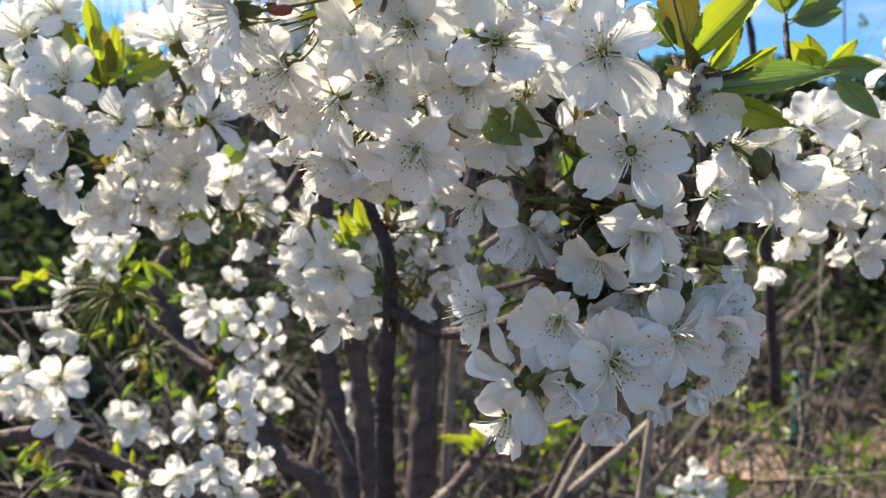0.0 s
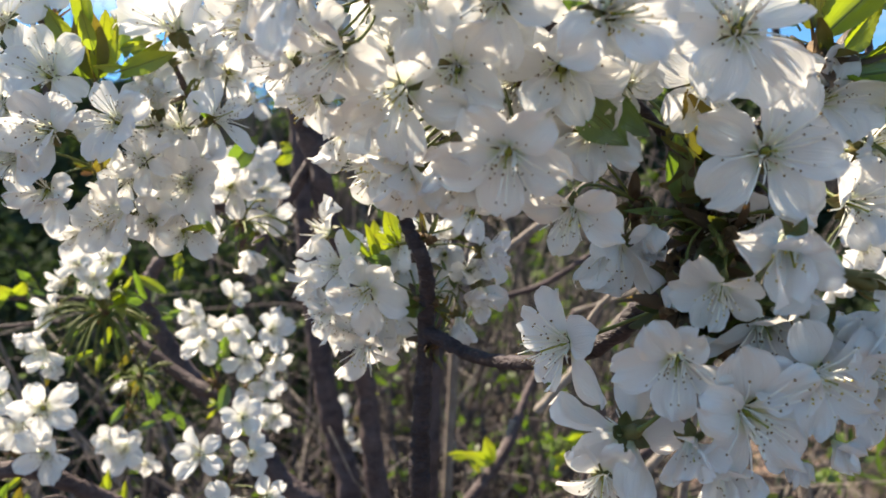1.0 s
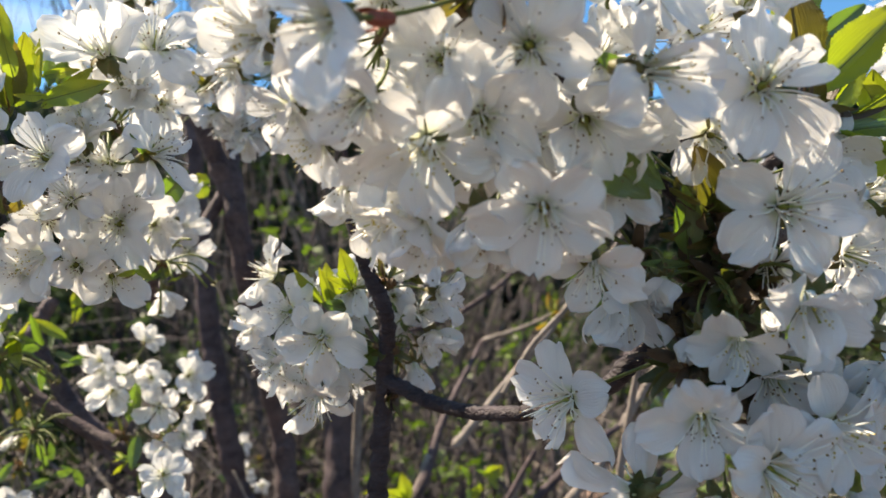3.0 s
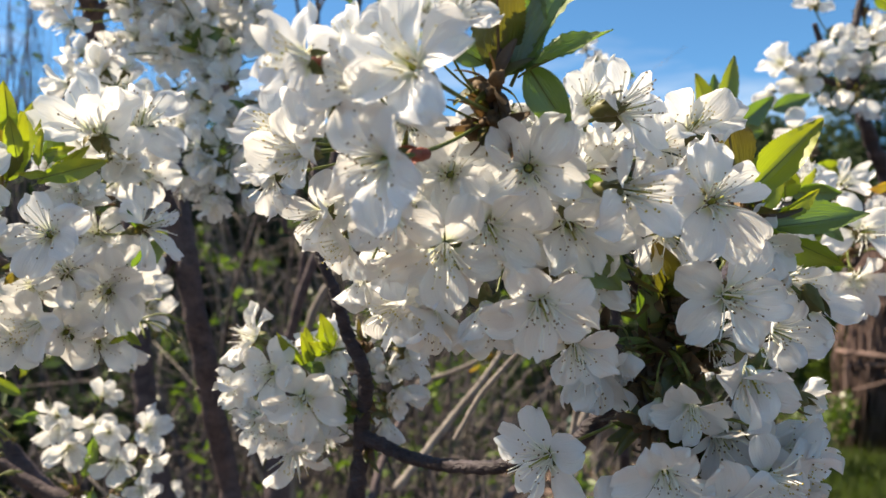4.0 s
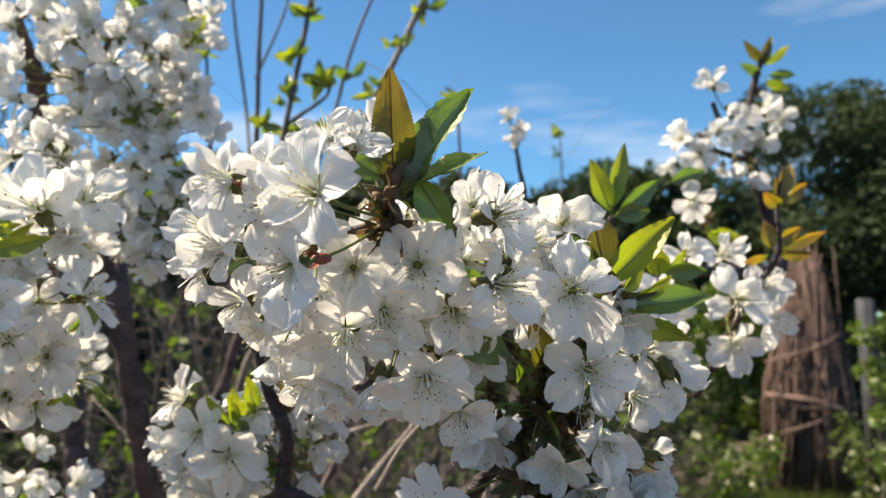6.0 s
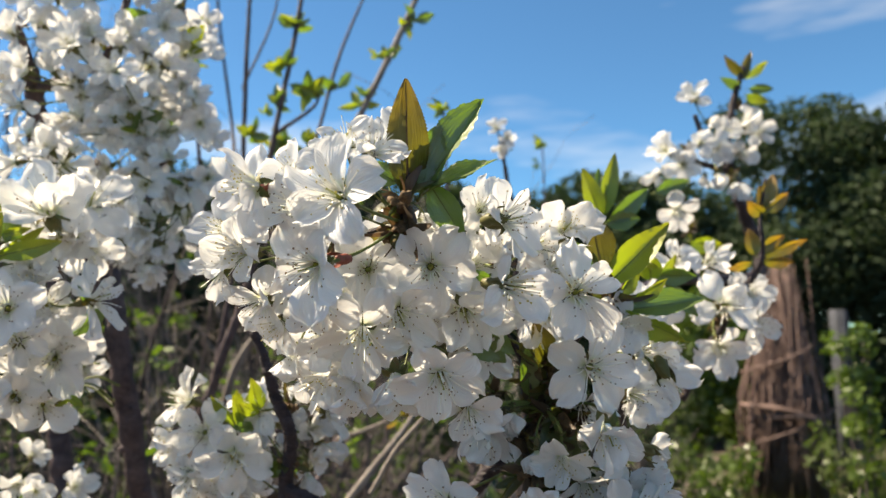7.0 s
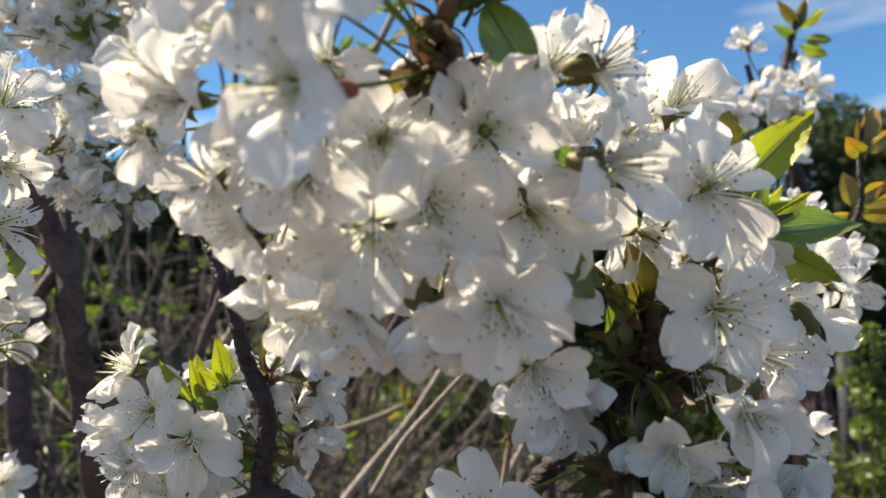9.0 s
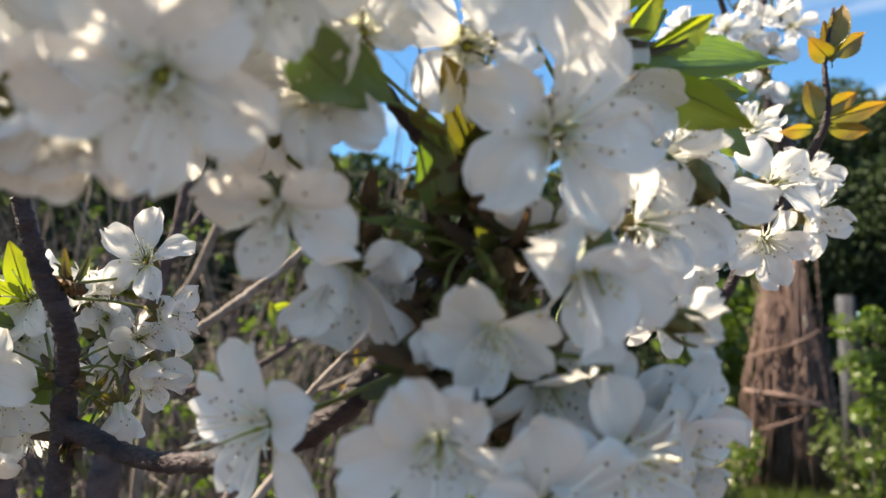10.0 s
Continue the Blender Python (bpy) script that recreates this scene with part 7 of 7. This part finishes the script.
blossoms(near_tree, [
    (0.052, 0.255, 1.343, -90, -43, 62, 0.0151, 0.5),
    (0.042, 0.250, 1.351, -104, -36, 9, 0.0148, 0.5),
])
blossoms(near_tree, [
    (0.174, 0.360, 1.452, -78, 13, 21, 0.0185, 0.9),
    (0.224, 0.420, 1.459, -84, 18, 61, 0.0232, 1.0),
    (0.179, 0.350, 1.430, -78, -11, 51, 0.0219, 0.8),
    (0.157, 0.340, 1.421, -96, -16, 39, 0.0226, 0.9),
    (0.231, 0.420, 1.433, -84, 1, 4, 0.0186, 0.9),
    (0.196, 0.400, 1.417, -90, -11, 27, 0.0206, 0.9),
    (0.205, 0.450, 1.399, -103, -29, 48, 0.0199, 0.9),
    (0.244, 0.450, 1.392, -83, -29, 38, 0.0183, 0.9),
    (0.188, 0.450, 1.382, -90, -43, 14, 0.0166, 0.5),
    (0.234, 0.450, 1.406, -72, -17, 36, 0.0199, 0.8),
    (0.246, 0.430, 1.415, -73, 1, 35, 0.0190, 0.9),
])
blossoms(near_tree, [
    (0.116, 0.310, 1.429, -90, 7, 56, 0.0137, 0.9),
])
blossoms(near_tree, [
    (0.275, 0.400, 1.459, -108, -1, 1, 0.0270, 0.9),
    (0.307, 0.410, 1.448, -89, -12, 15, 0.0241, 0.9),
    (0.268, 0.400, 1.432, -121, -37, 28, 0.0229, 0.9),
    (0.317, 0.420, 1.469, -101, 17, 65, 0.0206, 0.9),
    (0.235, 0.400, 1.487, -125, 24, 25, 0.0189, 0.8),
    (0.281, 0.420, 1.490, -106, 30, 35, 0.0202, 0.8),
])
blossoms(near_tree, [
    (-0.075, 0.430, 1.408, -158, 22, 39, 0.0190, 0.8),
    (-0.081, 0.428, 1.387, -140, -4, 41, 0.0178, 0.9),
    (-0.055, 0.405, 1.381, -104, -6, 68, 0.0205, 1.0),
    (-0.074, 0.420, 1.371, -123, -23, 54, 0.0172, 0.9),
    (-0.040, 0.415, 1.402, -100, 26, 37, 0.0192, 0.9),
    (-0.057, 0.425, 1.354, -104, -52, 18, 0.0212, 0.8),
    (-0.041, 0.440, 1.357, -70, -42, 35, 0.0172, 0.8),
    (-0.024, 0.440, 1.405, -80, 10, 51, 0.0180, 0.8),
    (-0.012, 0.423, 1.366, -86, -62, 25, 0.0172, 0.5),
    (0.001, 0.430, 1.398, -46, -12, 67, 0.0182, 0.8),
    (-0.001, 0.435, 1.379, -50, -32, 11, 0.0165, 0.5),
])
blossoms(near_tree, [
    (-0.020, 0.460, 1.376, -100, -15, 29, 0.0125, 0.8),
    (-0.004, 0.430, 1.417, -92, 12, 24, 0.0185, 0.8),
    (-0.058, 0.436, 1.398, -100, 30, 5, 0.0160, 0.5),
    (-0.068, 0.416, 1.392, -118, 4, 13, 0.0185, 1.0),
    (-0.048, 0.428, 1.371, -88, -22, 60, 0.0190, 1.0),
    (-0.065, 0.422, 1.365, -114, -30, 30, 0.0180, 1.0),
    (-0.045, 0.430, 1.389, -78, 6, 20, 0.0185, 0.9),
    (-0.006, 0.442, 1.388, -64, 12, 51, 0.0165, 0.9),
])
blossoms(near_tree, [
    (0.206, 0.432, 1.425, -111, -19, 16, 0.0177, 0.9),
    (0.239, 0.446, 1.426, -59, 0, 67, 0.0185, 0.5),
    (0.204, 0.458, 1.450, -112, 8, 9, 0.0186, 0.9),
    (0.215, 0.427, 1.450, -92, 32, 48, 0.0203, 1.0),
    (0.189, 0.405, 1.454, -119, 34, 72, 0.0190, 0.5),
    (0.217, 0.403, 1.455, -27, 41, 10, 0.0208, 0.5),
    (0.223, 0.450, 1.466, -92, 24, 39, 0.0197, 1.0),
])
blossoms(near_tree, [
    (0.093, 0.264, 1.414, -90, -15, 12, 0.0188, 0.9),
    (0.069, 0.264, 1.411, -109, -34, 63, 0.0162, 0.9),
    (0.103, 0.272, 1.431, -84, 2, 69, 0.0185, 0.8),
    (0.051, 0.264, 1.449, -96, -21, 25, 0.0170, 1.0),
    (0.067, 0.262, 1.381, -102, -27, 49, 0.0190, 0.9),
    (0.092, 0.260, 1.369, -90, -21, 48, 0.0193, 1.0),
    (0.017, 0.262, 1.468, -102, -4, 49, 0.0163, 0.9),
    (-0.010, 0.262, 1.460, -108, -9, 40, 0.0158, 0.9),
    (-0.044, 0.258, 1.442, -123, -33, 23, 0.0139, 0.9),
    (-0.055, 0.255, 1.459, -139, -14, 44, 0.0136, 1.0),
    (-0.066, 0.242, 1.481, -146, -8, 35, 0.0136, 0.8),
])
blossoms(near_tree, [
    (-0.016, 0.264, 1.477, -108, -4, 39, 0.0131, 1.0),
    (0.030, 0.262, 1.474, -96, 8, 46, 0.0157, 0.9),
    (0.006, 0.265, 1.482, -108, 14, 28, 0.0144, 0.9),
    (0.054, 0.262, 1.467, -91, 2, 52, 0.0171, 0.8),
    (-0.037, 0.258, 1.456, -120, -15, 62, 0.0133, 1.0),
    (0.029, 0.265, 1.449, -102, -21, 69, 0.0157, 0.8),
    (0.087, 0.268, 1.444, -91, 2, 8, 0.0169, 1.0),
])

blossoms(left_tree, [
    (-0.216, 0.400, 1.505, -90, 13, 29, 0.0220, 0.8),
    (-0.230, 0.410, 1.488, -102, 1, 28, 0.0211, 0.9),
    (-0.211, 0.420, 1.522, -96, 18, 12, 0.0216, 0.9),
    (-0.194, 0.395, 1.479, -90, 7, 46, 0.0238, 1.0),
    (-0.189, 0.385, 1.453, -93, -5, 48, 0.0232, 0.9),
    (-0.208, 0.390, 1.442, -108, -17, 1, 0.0215, 1.0),
    (-0.196, 0.395, 1.428, -83, -29, 31, 0.0189, 0.9),
    (-0.158, 0.379, 1.456, -90, 1, 58, 0.0206, 1.0),
    (-0.163, 0.430, 1.442, -78, 7, 40, 0.0206, 0.8),
    (-0.157, 0.420, 1.459, -84, 13, 64, 0.0192, 0.8),
    (-0.126, 0.412, 1.462, -28, 15, 39, 0.0218, 0.8),
])
blossoms(left_tree, [
    (-0.142, 0.425, 1.433, -90, -5, 44, 0.0219, 1.0),
    (-0.178, 0.416, 1.414, -96, -5, 45, 0.0184, 1.0),
    (-0.159, 0.420, 1.415, -90, -5, 14, 0.0180, 0.9),
    (-0.147, 0.430, 1.410, -77, -23, 51, 0.0190, 0.9),
    (-0.192, 0.420, 1.410, -117, -29, 32, 0.0155, 0.9),
    (-0.146, 0.420, 1.506, -112, 38, 48, 0.0293, 0.9),
    (-0.129, 0.440, 1.515, -77, 25, 47, 0.0259, 0.9),
    (-0.137, 0.440, 1.498, -72, -11, 50, 0.0226, 0.9),
    (-0.129, 0.450, 1.492, -65, -17, 24, 0.0199, 0.9),
    (-0.153, 0.410, 1.476, -90, 18, 66, 0.0151, 0.8),
])
blossoms(left_tree, [
    (-0.219, 0.400, 1.467, -96, 7, 11, 0.0206, 0.8),
    (-0.229, 0.400, 1.455, -107, 1, 61, 0.0206, 1.0),
])
blossoms(left_tree, [
    (-0.141, 0.500, 1.436, -78, 1, 17, 0.0203, 0.8),
    (-0.138, 0.580, 1.437, -73, 1, 14, 0.0192, 0.9),
    (-0.134, 0.580, 1.422, -71, -23, 35, 0.0180, 1.0),
    (-0.149, 0.580, 1.397, -81, -52, 15, 0.0193, 0.5),
    (-0.138, 0.560, 1.453, -77, 25, 63, 0.0186, 0.9),
    (-0.147, 0.550, 1.448, -90, 13, 58, 0.0182, 1.0),
    (-0.162, 0.550, 1.411, -82, -43, 66, 0.0105, 0.0),
])
blossoms(left_tree, [
    (-0.185, 0.570, 1.654, -113, -7, 36, 0.0173, 0.9),
    (-0.185, 0.560, 1.614, -131, -6, 40, 0.0168, 0.8),
    (-0.153, 0.570, 1.648, -108, -18, 36, 0.0188, 1.0),
    (-0.169, 0.580, 1.668, -119, 11, 65, 0.0178, 0.8),
    (-0.112, 0.570, 1.663, -114, -13, 48, 0.0195, 0.8),
    (-0.131, 0.560, 1.635, -108, -18, 10, 0.0180, 0.8),
    (-0.096, 0.570, 1.642, -102, -13, 57, 0.0188, 1.0),
    (-0.075, 0.580, 1.675, -90, -7, 37, 0.0170, 0.9),
    (-0.087, 0.570, 1.675, -102, 5, 37, 0.0174, 1.0),
    (-0.077, 0.570, 1.637, -82, 11, 54, 0.0174, 0.8),
    (-0.062, 0.550, 1.598, -88, -24, 15, 0.0185, 1.0),
])
blossoms(left_tree, [
    (-0.067, 0.560, 1.621, -83, 5, 36, 0.0163, 0.9),
    (-0.140, 0.550, 1.595, -137, 6, 56, 0.0170, 0.9),
    (-0.126, 0.550, 1.589, -107, -37, 53, 0.0172, 0.9),
    (-0.156, 0.520, 1.568, -157, -28, 17, 0.0147, 0.8),
    (-0.111, 0.550, 1.539, -114, -13, 72, 0.0183, 0.8),
    (-0.097, 0.550, 1.550, -96, -1, 50, 0.0174, 1.0),
    (-0.056, 0.550, 1.557, -90, -7, 17, 0.0192, 0.8),
    (-0.082, 0.550, 1.570, -107, 23, 29, 0.0173, 0.8),
    (-0.096, 0.540, 1.518, -107, -37, 68, 0.0151, 0.5),
])
blossoms(left_tree, [
    (-0.127, 0.540, 1.523, -133, -24, 3, 0.0155, 1.0),
    (-0.109, 0.560, 1.612, -107, -31, 0, 0.0178, 0.9),
    (-0.120, 0.570, 1.622, -113, -7, 49, 0.0180, 0.9),
    (-0.145, 0.570, 1.625, -133, -24, 58, 0.0177, 0.8),
    (-0.094, 0.560, 1.616, -94, -30, 29, 0.0176, 0.9),
    (-0.177, 0.580, 1.692, -113, -7, 2, 0.0190, 1.0),
    (-0.141, 0.580, 1.694, -113, -7, 30, 0.0195, 0.8),
    (-0.107, 0.580, 1.705, -102, -7, 16, 0.0200, 0.9),
    (-0.076, 0.580, 1.715, -90, -7, 3, 0.0193, 0.8),
    (-0.081, 0.560, 1.545, -108, -18, 22, 0.0183, 0.8),
])
blossoms(left_tree, [
    (-0.113, 0.540, 1.505, -114, -44, 53, 0.0156, 0.5),
    (-0.085, 0.540, 1.506, -96, -51, 43, 0.0144, 0.5),
])
blossoms(left_tree, [
    (-0.084, 0.568, 1.593, -86, -39, 65, 0.0164, 0.9),
    (-0.120, 0.531, 1.623, -123, 20, 21, 0.0174, 0.8),
    (-0.175, 0.541, 1.596, -151, -18, 9, 0.0175, 0.8),
    (-0.185, 0.549, 1.620, -167, 12, 44, 0.0147, 0.9),
    (-0.121, 0.541, 1.592, -106, -25, 21, 0.0161, 0.5),
    (-0.172, 0.539, 1.619, -143, 7, 25, 0.0177, 1.0),
    (-0.137, 0.577, 1.663, -107, 23, 69, 0.0170, 0.8),
    (-0.099, 0.559, 1.649, -67, 55, 5, 0.0151, 1.0),
    (-0.102, 0.565, 1.592, -99, -28, 36, 0.0179, 0.9),
    (-0.117, 0.550, 1.648, -96, 34, 46, 0.0166, 0.5),
    (-0.074, 0.550, 1.624, -103, 0, 55, 0.0156, 0.5),
])
blossoms(left_tree, [
    (-0.121, 0.578, 1.592, -115, -38, 5, 0.0177, 1.0),
    (-0.121, 0.569, 1.623, -90, -15, 69, 0.0186, 0.5),
    (-0.141, 0.574, 1.617, -114, 4, 30, 0.0174, 0.9),
    (-0.149, 0.557, 1.595, -145, -35, 20, 0.0170, 0.9),
    (-0.108, 0.571, 1.665, -82, 25, 15, 0.0164, 0.9),
    (-0.108, 0.566, 1.601, -101, -14, 65, 0.0169, 0.9),
    (-0.087, 0.540, 1.635, -76, 15, 60, 0.0171, 0.8),
    (-0.146, 0.541, 1.640, -120, 16, 64, 0.0180, 0.8),
    (-0.159, 0.562, 1.628, -162, 45, 15, 0.0147, 0.5),
    (-0.100, 0.554, 1.504, -117, -30, 9, 0.0163, 0.8),
])
blossoms(left_tree, [
    (-0.096, 0.568, 1.578, -142, 60, 57, 0.0167, 0.8),
    (-0.090, 0.543, 1.526, -155, -12, 56, 0.0143, 0.9),
    (-0.075, 0.562, 1.499, -38, -55, 14, 0.0174, 0.5),
    (-0.111, 0.568, 1.502, -177, -59, 62, 0.0148, 1.0),
    (-0.115, 0.567, 1.541, -138, -6, 48, 0.0163, 0.5),
    (-0.070, 0.553, 1.551, -83, 3, 38, 0.0181, 0.9),
    (-0.094, 0.542, 1.493, -134, -67, 70, 0.0175, 0.9),
    (-0.106, 0.542, 1.557, -180, 29, 6, 0.0145, 0.8),
    (-0.060, 0.559, 1.519, -54, -5, 43, 0.0182, 0.9),
    (-0.160, 0.518, 1.539, -109, -46, 45, 0.0154, 0.9),
])
blossoms(left_tree, [
    (-0.155, 0.512, 1.561, -117, 23, 21, 0.0168, 0.9),
    (-0.168, 0.532, 1.563, -141, 9, 19, 0.0168, 0.9),
    (-0.168, 0.536, 1.577, -162, 59, 11, 0.0172, 0.8),
    (-0.142, 0.505, 1.559, -40, 41, 51, 0.0134, 0.9),
    (-0.174, 0.518, 1.553, -176, -12, 25, 0.0152, 0.5),
    (-0.153, 0.413, 1.467, -87, 52, 11, 0.0168, 0.9),
])
blossoms(left_tree, [
    (-0.156, 0.403, 1.442, -107, 20, 5, 0.0166, 0.8),
    (-0.138, 0.425, 1.442, -80, -9, 15, 0.0193, 0.8),
    (-0.173, 0.428, 1.436, -108, -12, 59, 0.0172, 0.9),
    (-0.167, 0.406, 1.420, -135, -20, 13, 0.0180, 1.0),
    (-0.152, 0.446, 1.427, -85, -2, 56, 0.0186, 0.9),
    (-0.147, 0.430, 1.459, -84, 13, 64, 0.0196, 0.8),
])
blossoms(left_tree, [
    (-0.092, 0.537, 1.512, -155, -30, 24, 0.0188, 0.9),
    (-0.101, 0.553, 1.504, 170, -47, 19, 0.0187, 0.9),
    (-0.072, 0.559, 1.517, -112, -37, 51, 0.0166, 0.9),
    (-0.078, 0.565, 1.540, -107, 21, 36, 0.0199, 0.5),
    (-0.090, 0.554, 1.498, -112, -66, 43, 0.0162, 0.9),
    (-0.102, 0.531, 1.522, -171, 0, 65, 0.0152, 1.0),
    (-0.154, 0.431, 1.492, -120, -18, 4, 0.0178, 0.5),
    (-0.144, 0.444, 1.499, -75, 3, 58, 0.0184, 0.9),
])

blossoms(low_tree, [
    (-0.265, 0.580, 1.388, -102, 18, 41, 0.0163, 0.8),
    (-0.244, 0.580, 1.392, -78, 18, 58, 0.0163, 0.9),
    (-0.254, 0.580, 1.380, -90, -16, 22, 0.0154, 1.0),
    (-0.278, 0.590, 1.377, -114, 1, 3, 0.0157, 0.8),
    (-0.292, 0.600, 1.357, -123, -23, 57, 0.0177, 0.8),
    (-0.288, 0.577, 1.331, -108, -17, 10, 0.0171, 0.9),
    (-0.300, 0.580, 1.339, -114, 1, 51, 0.0111, 0.5),
    (-0.281, 0.580, 1.322, -83, -36, 42, 0.0154, 0.5),
    (-0.303, 0.550, 1.305, -96, 7, 3, 0.0236, 0.8),
    (-0.271, 0.540, 1.299, -72, 7, 51, 0.0232, 0.8),
    (-0.270, 0.540, 1.271, -66, -11, 14, 0.0208, 0.8),
])
blossoms(low_tree, [
    (-0.291, 0.550, 1.287, -90, -16, 19, 0.0195, 1.0),
    (-0.313, 0.550, 1.285, -102, -16, 4, 0.0195, 0.9),
])
blossoms(low_tree, [
    (-0.192, 0.600, 1.352, -96, 7, 65, 0.0170, 0.9),
    (-0.186, 0.600, 1.332, -90, -11, 20, 0.0177, 0.9),
    (-0.161, 0.600, 1.339, -84, 7, 9, 0.0162, 0.9),
    (-0.139, 0.600, 1.339, -58, 18, 19, 0.0177, 1.0),
    (-0.157, 0.600, 1.319, -84, -16, 62, 0.0162, 1.0),
    (-0.142, 0.600, 1.301, -77, -29, 27, 0.0147, 1.0),
    (-0.164, 0.600, 1.363, -51, 38, 71, 0.0131, 0.9),
    (-0.137, 0.600, 1.319, -59, -11, 38, 0.0147, 0.8),
    (-0.153, 0.600, 1.292, -90, -36, 8, 0.0139, 0.5),
])
blossoms(low_tree, [
    (-0.164, 0.510, 1.276, -93, 13, 52, 0.0197, 0.8),
    (-0.172, 0.500, 1.243, -90, 1, 43, 0.0187, 0.8),
    (-0.148, 0.500, 1.247, -78, 1, 48, 0.0187, 1.0),
    (-0.127, 0.520, 1.247, -60, -5, 68, 0.0168, 0.9),
    (-0.136, 0.520, 1.272, -72, 18, 28, 0.0154, 0.9),
    (-0.143, 0.530, 1.293, -84, 18, 51, 0.0157, 1.0),
    (-0.137, 0.500, 1.230, -84, -11, 8, 0.0168, 0.8),
    (-0.198, 0.500, 1.236, -107, 1, 4, 0.0129, 0.8),
    (-0.273, 0.678, 1.235, -96, 1, 53, 0.0226, 1.0),
    (-0.266, 0.660, 1.286, -103, 31, 71, 0.0117, 0.5),
    (-0.259, 0.680, 1.222, -72, -17, 5, 0.0161, 0.9),
])
blossoms(low_tree, [
    (-0.287, 0.680, 1.242, -114, 7, 63, 0.0161, 0.9),
])
blossoms(low_tree, [
    (-0.142, 1.100, 1.174, -90, 1, 25, 0.0179, 1.0),
    (-0.138, 1.100, 1.141, -84, -11, 62, 0.0196, 0.8),
    (-0.117, 1.100, 1.121, -90, 1, 37, 0.0163, 0.8),
    (-0.209, 0.900, 1.218, -90, 1, 13, 0.0200, 0.9),
    (-0.196, 0.900, 1.208, -78, -16, 18, 0.0187, 1.0),
    (0.262, 0.800, 1.149, -96, 13, 26, 0.0214, 0.8),
    (0.247, 0.800, 1.131, -107, 1, 45, 0.0214, 0.8),
    (0.277, 0.800, 1.134, -72, -5, 5, 0.0214, 1.0),
    (-0.195, 0.620, 1.344, -108, -4, 13, 0.0179, 0.8),
    (-0.174, 0.620, 1.342, -97, -4, 35, 0.0157, 0.8),
])

blossoms(near_tree, [
    (0.458, 0.620, 1.694, -139, 24, 57, 0.0231, 0.8),
    (0.487, 0.630, 1.675, -101, -24, 3, 0.0149, 0.5),
    (0.399, 0.600, 1.626, -159, 13, 70, 0.0229, 0.9),
    (0.420, 0.600, 1.614, -134, -30, 67, 0.0231, 1.0),
    (0.535, 0.630, 1.675, -113, 11, 53, 0.0254, 0.8),
    (0.563, 0.640, 1.671, -90, -1, 46, 0.0247, 0.8),
    (0.482, 0.620, 1.642, -113, -1, 1, 0.0220, 1.0),
    (0.453, 0.610, 1.641, -131, 11, 22, 0.0179, 0.9),
    (0.483, 0.620, 1.613, -115, -60, 38, 0.0219, 0.5),
    (0.504, 0.620, 1.603, -96, -51, 56, 0.0258, 0.5),
    (0.465, 0.620, 1.609, -138, -43, 46, 0.0157, 0.5),
])
blossoms(near_tree, [
    (0.525, 0.630, 1.640, -95, -24, 70, 0.0227, 0.9),
    (0.365, 0.550, 1.554, -100, -37, 61, 0.0219, 1.0),
    (0.386, 0.600, 1.601, -149, -29, 42, 0.0170, 0.5),
    (0.509, 0.630, 1.661, -125, 5, 36, 0.0213, 0.9),
])
blossoms(near_tree, [
    (0.282, 0.750, 1.678, -128, 13, 47, 0.0151, 0.8),
    (0.294, 0.750, 1.669, -92, -11, 32, 0.0151, 0.9),
    (0.285, 0.750, 1.656, -111, -42, 22, 0.0138, 0.5),
])

blossoms(low_tree, [
    (0.150, 0.530, 1.376, -100, 20, 10, 0.0175, 0.9),
    (0.163, 0.540, 1.368, -70, -10, 40, 0.0165, 0.9),
    (0.178, 0.530, 1.354, -110, -20, 60, 0.0130, 0.5),
    (0.188, 0.535, 1.352, -80, -30, 30, 0.0125, 0.5),
])

# the far side of the near cluster: hidden flowers added to shade those below
fs = random.Random(12)
rows = []
for k in range(26):
    x = fs.uniform(-0.035, 0.034)
    rows.append((x, fs.uniform(0.282, 0.318), fs.uniform(1.432, 1.486), fs.uniform(50, 140), fs.uniform(-10, 50), fs.uniform(0, 72), fs.uniform(0.016, 0.020), fs.choice((0.9, 0.9, 1.0))))
blossoms(near_tree, rows)

# the crowded upper boughs of the tree behind
ub = random.Random(33)
rows = []
while len(rows) < 40:
    x, z = ub.uniform(-0.205, -0.048), ub.uniform(1.50, 1.725)
    if x < -0.165 and 1.56 < z < 1.63:
        continue
    rows.append((x, ub.uniform(0.565, 0.63), z, ub.uniform(-150, -50), ub.uniform(-45, 30), ub.uniform(0, 72), ub.uniform(0.017, 0.022), ub.choice((0.8, 0.9, 0.9, 1.0))))
blossoms(left_tree, rows)

# behind the near stem
blossoms(near_tree, [
    (0.001, 0.458, 1.390, -70, 10, 51, 0.0178, 0.9),
    (-0.004, 0.448, 1.372, -60, -30, 45, 0.0155, 0.9),
    (-0.011, 0.461, 1.380, -100, 20, 56, 0.0155, 0.9),
    (-0.017, 0.455, 1.396, -95, 5, 20, 0.0165, 0.9),
])

for t in (near_tree, left_tree, low_tree):
    t.name = "cherry_tree"
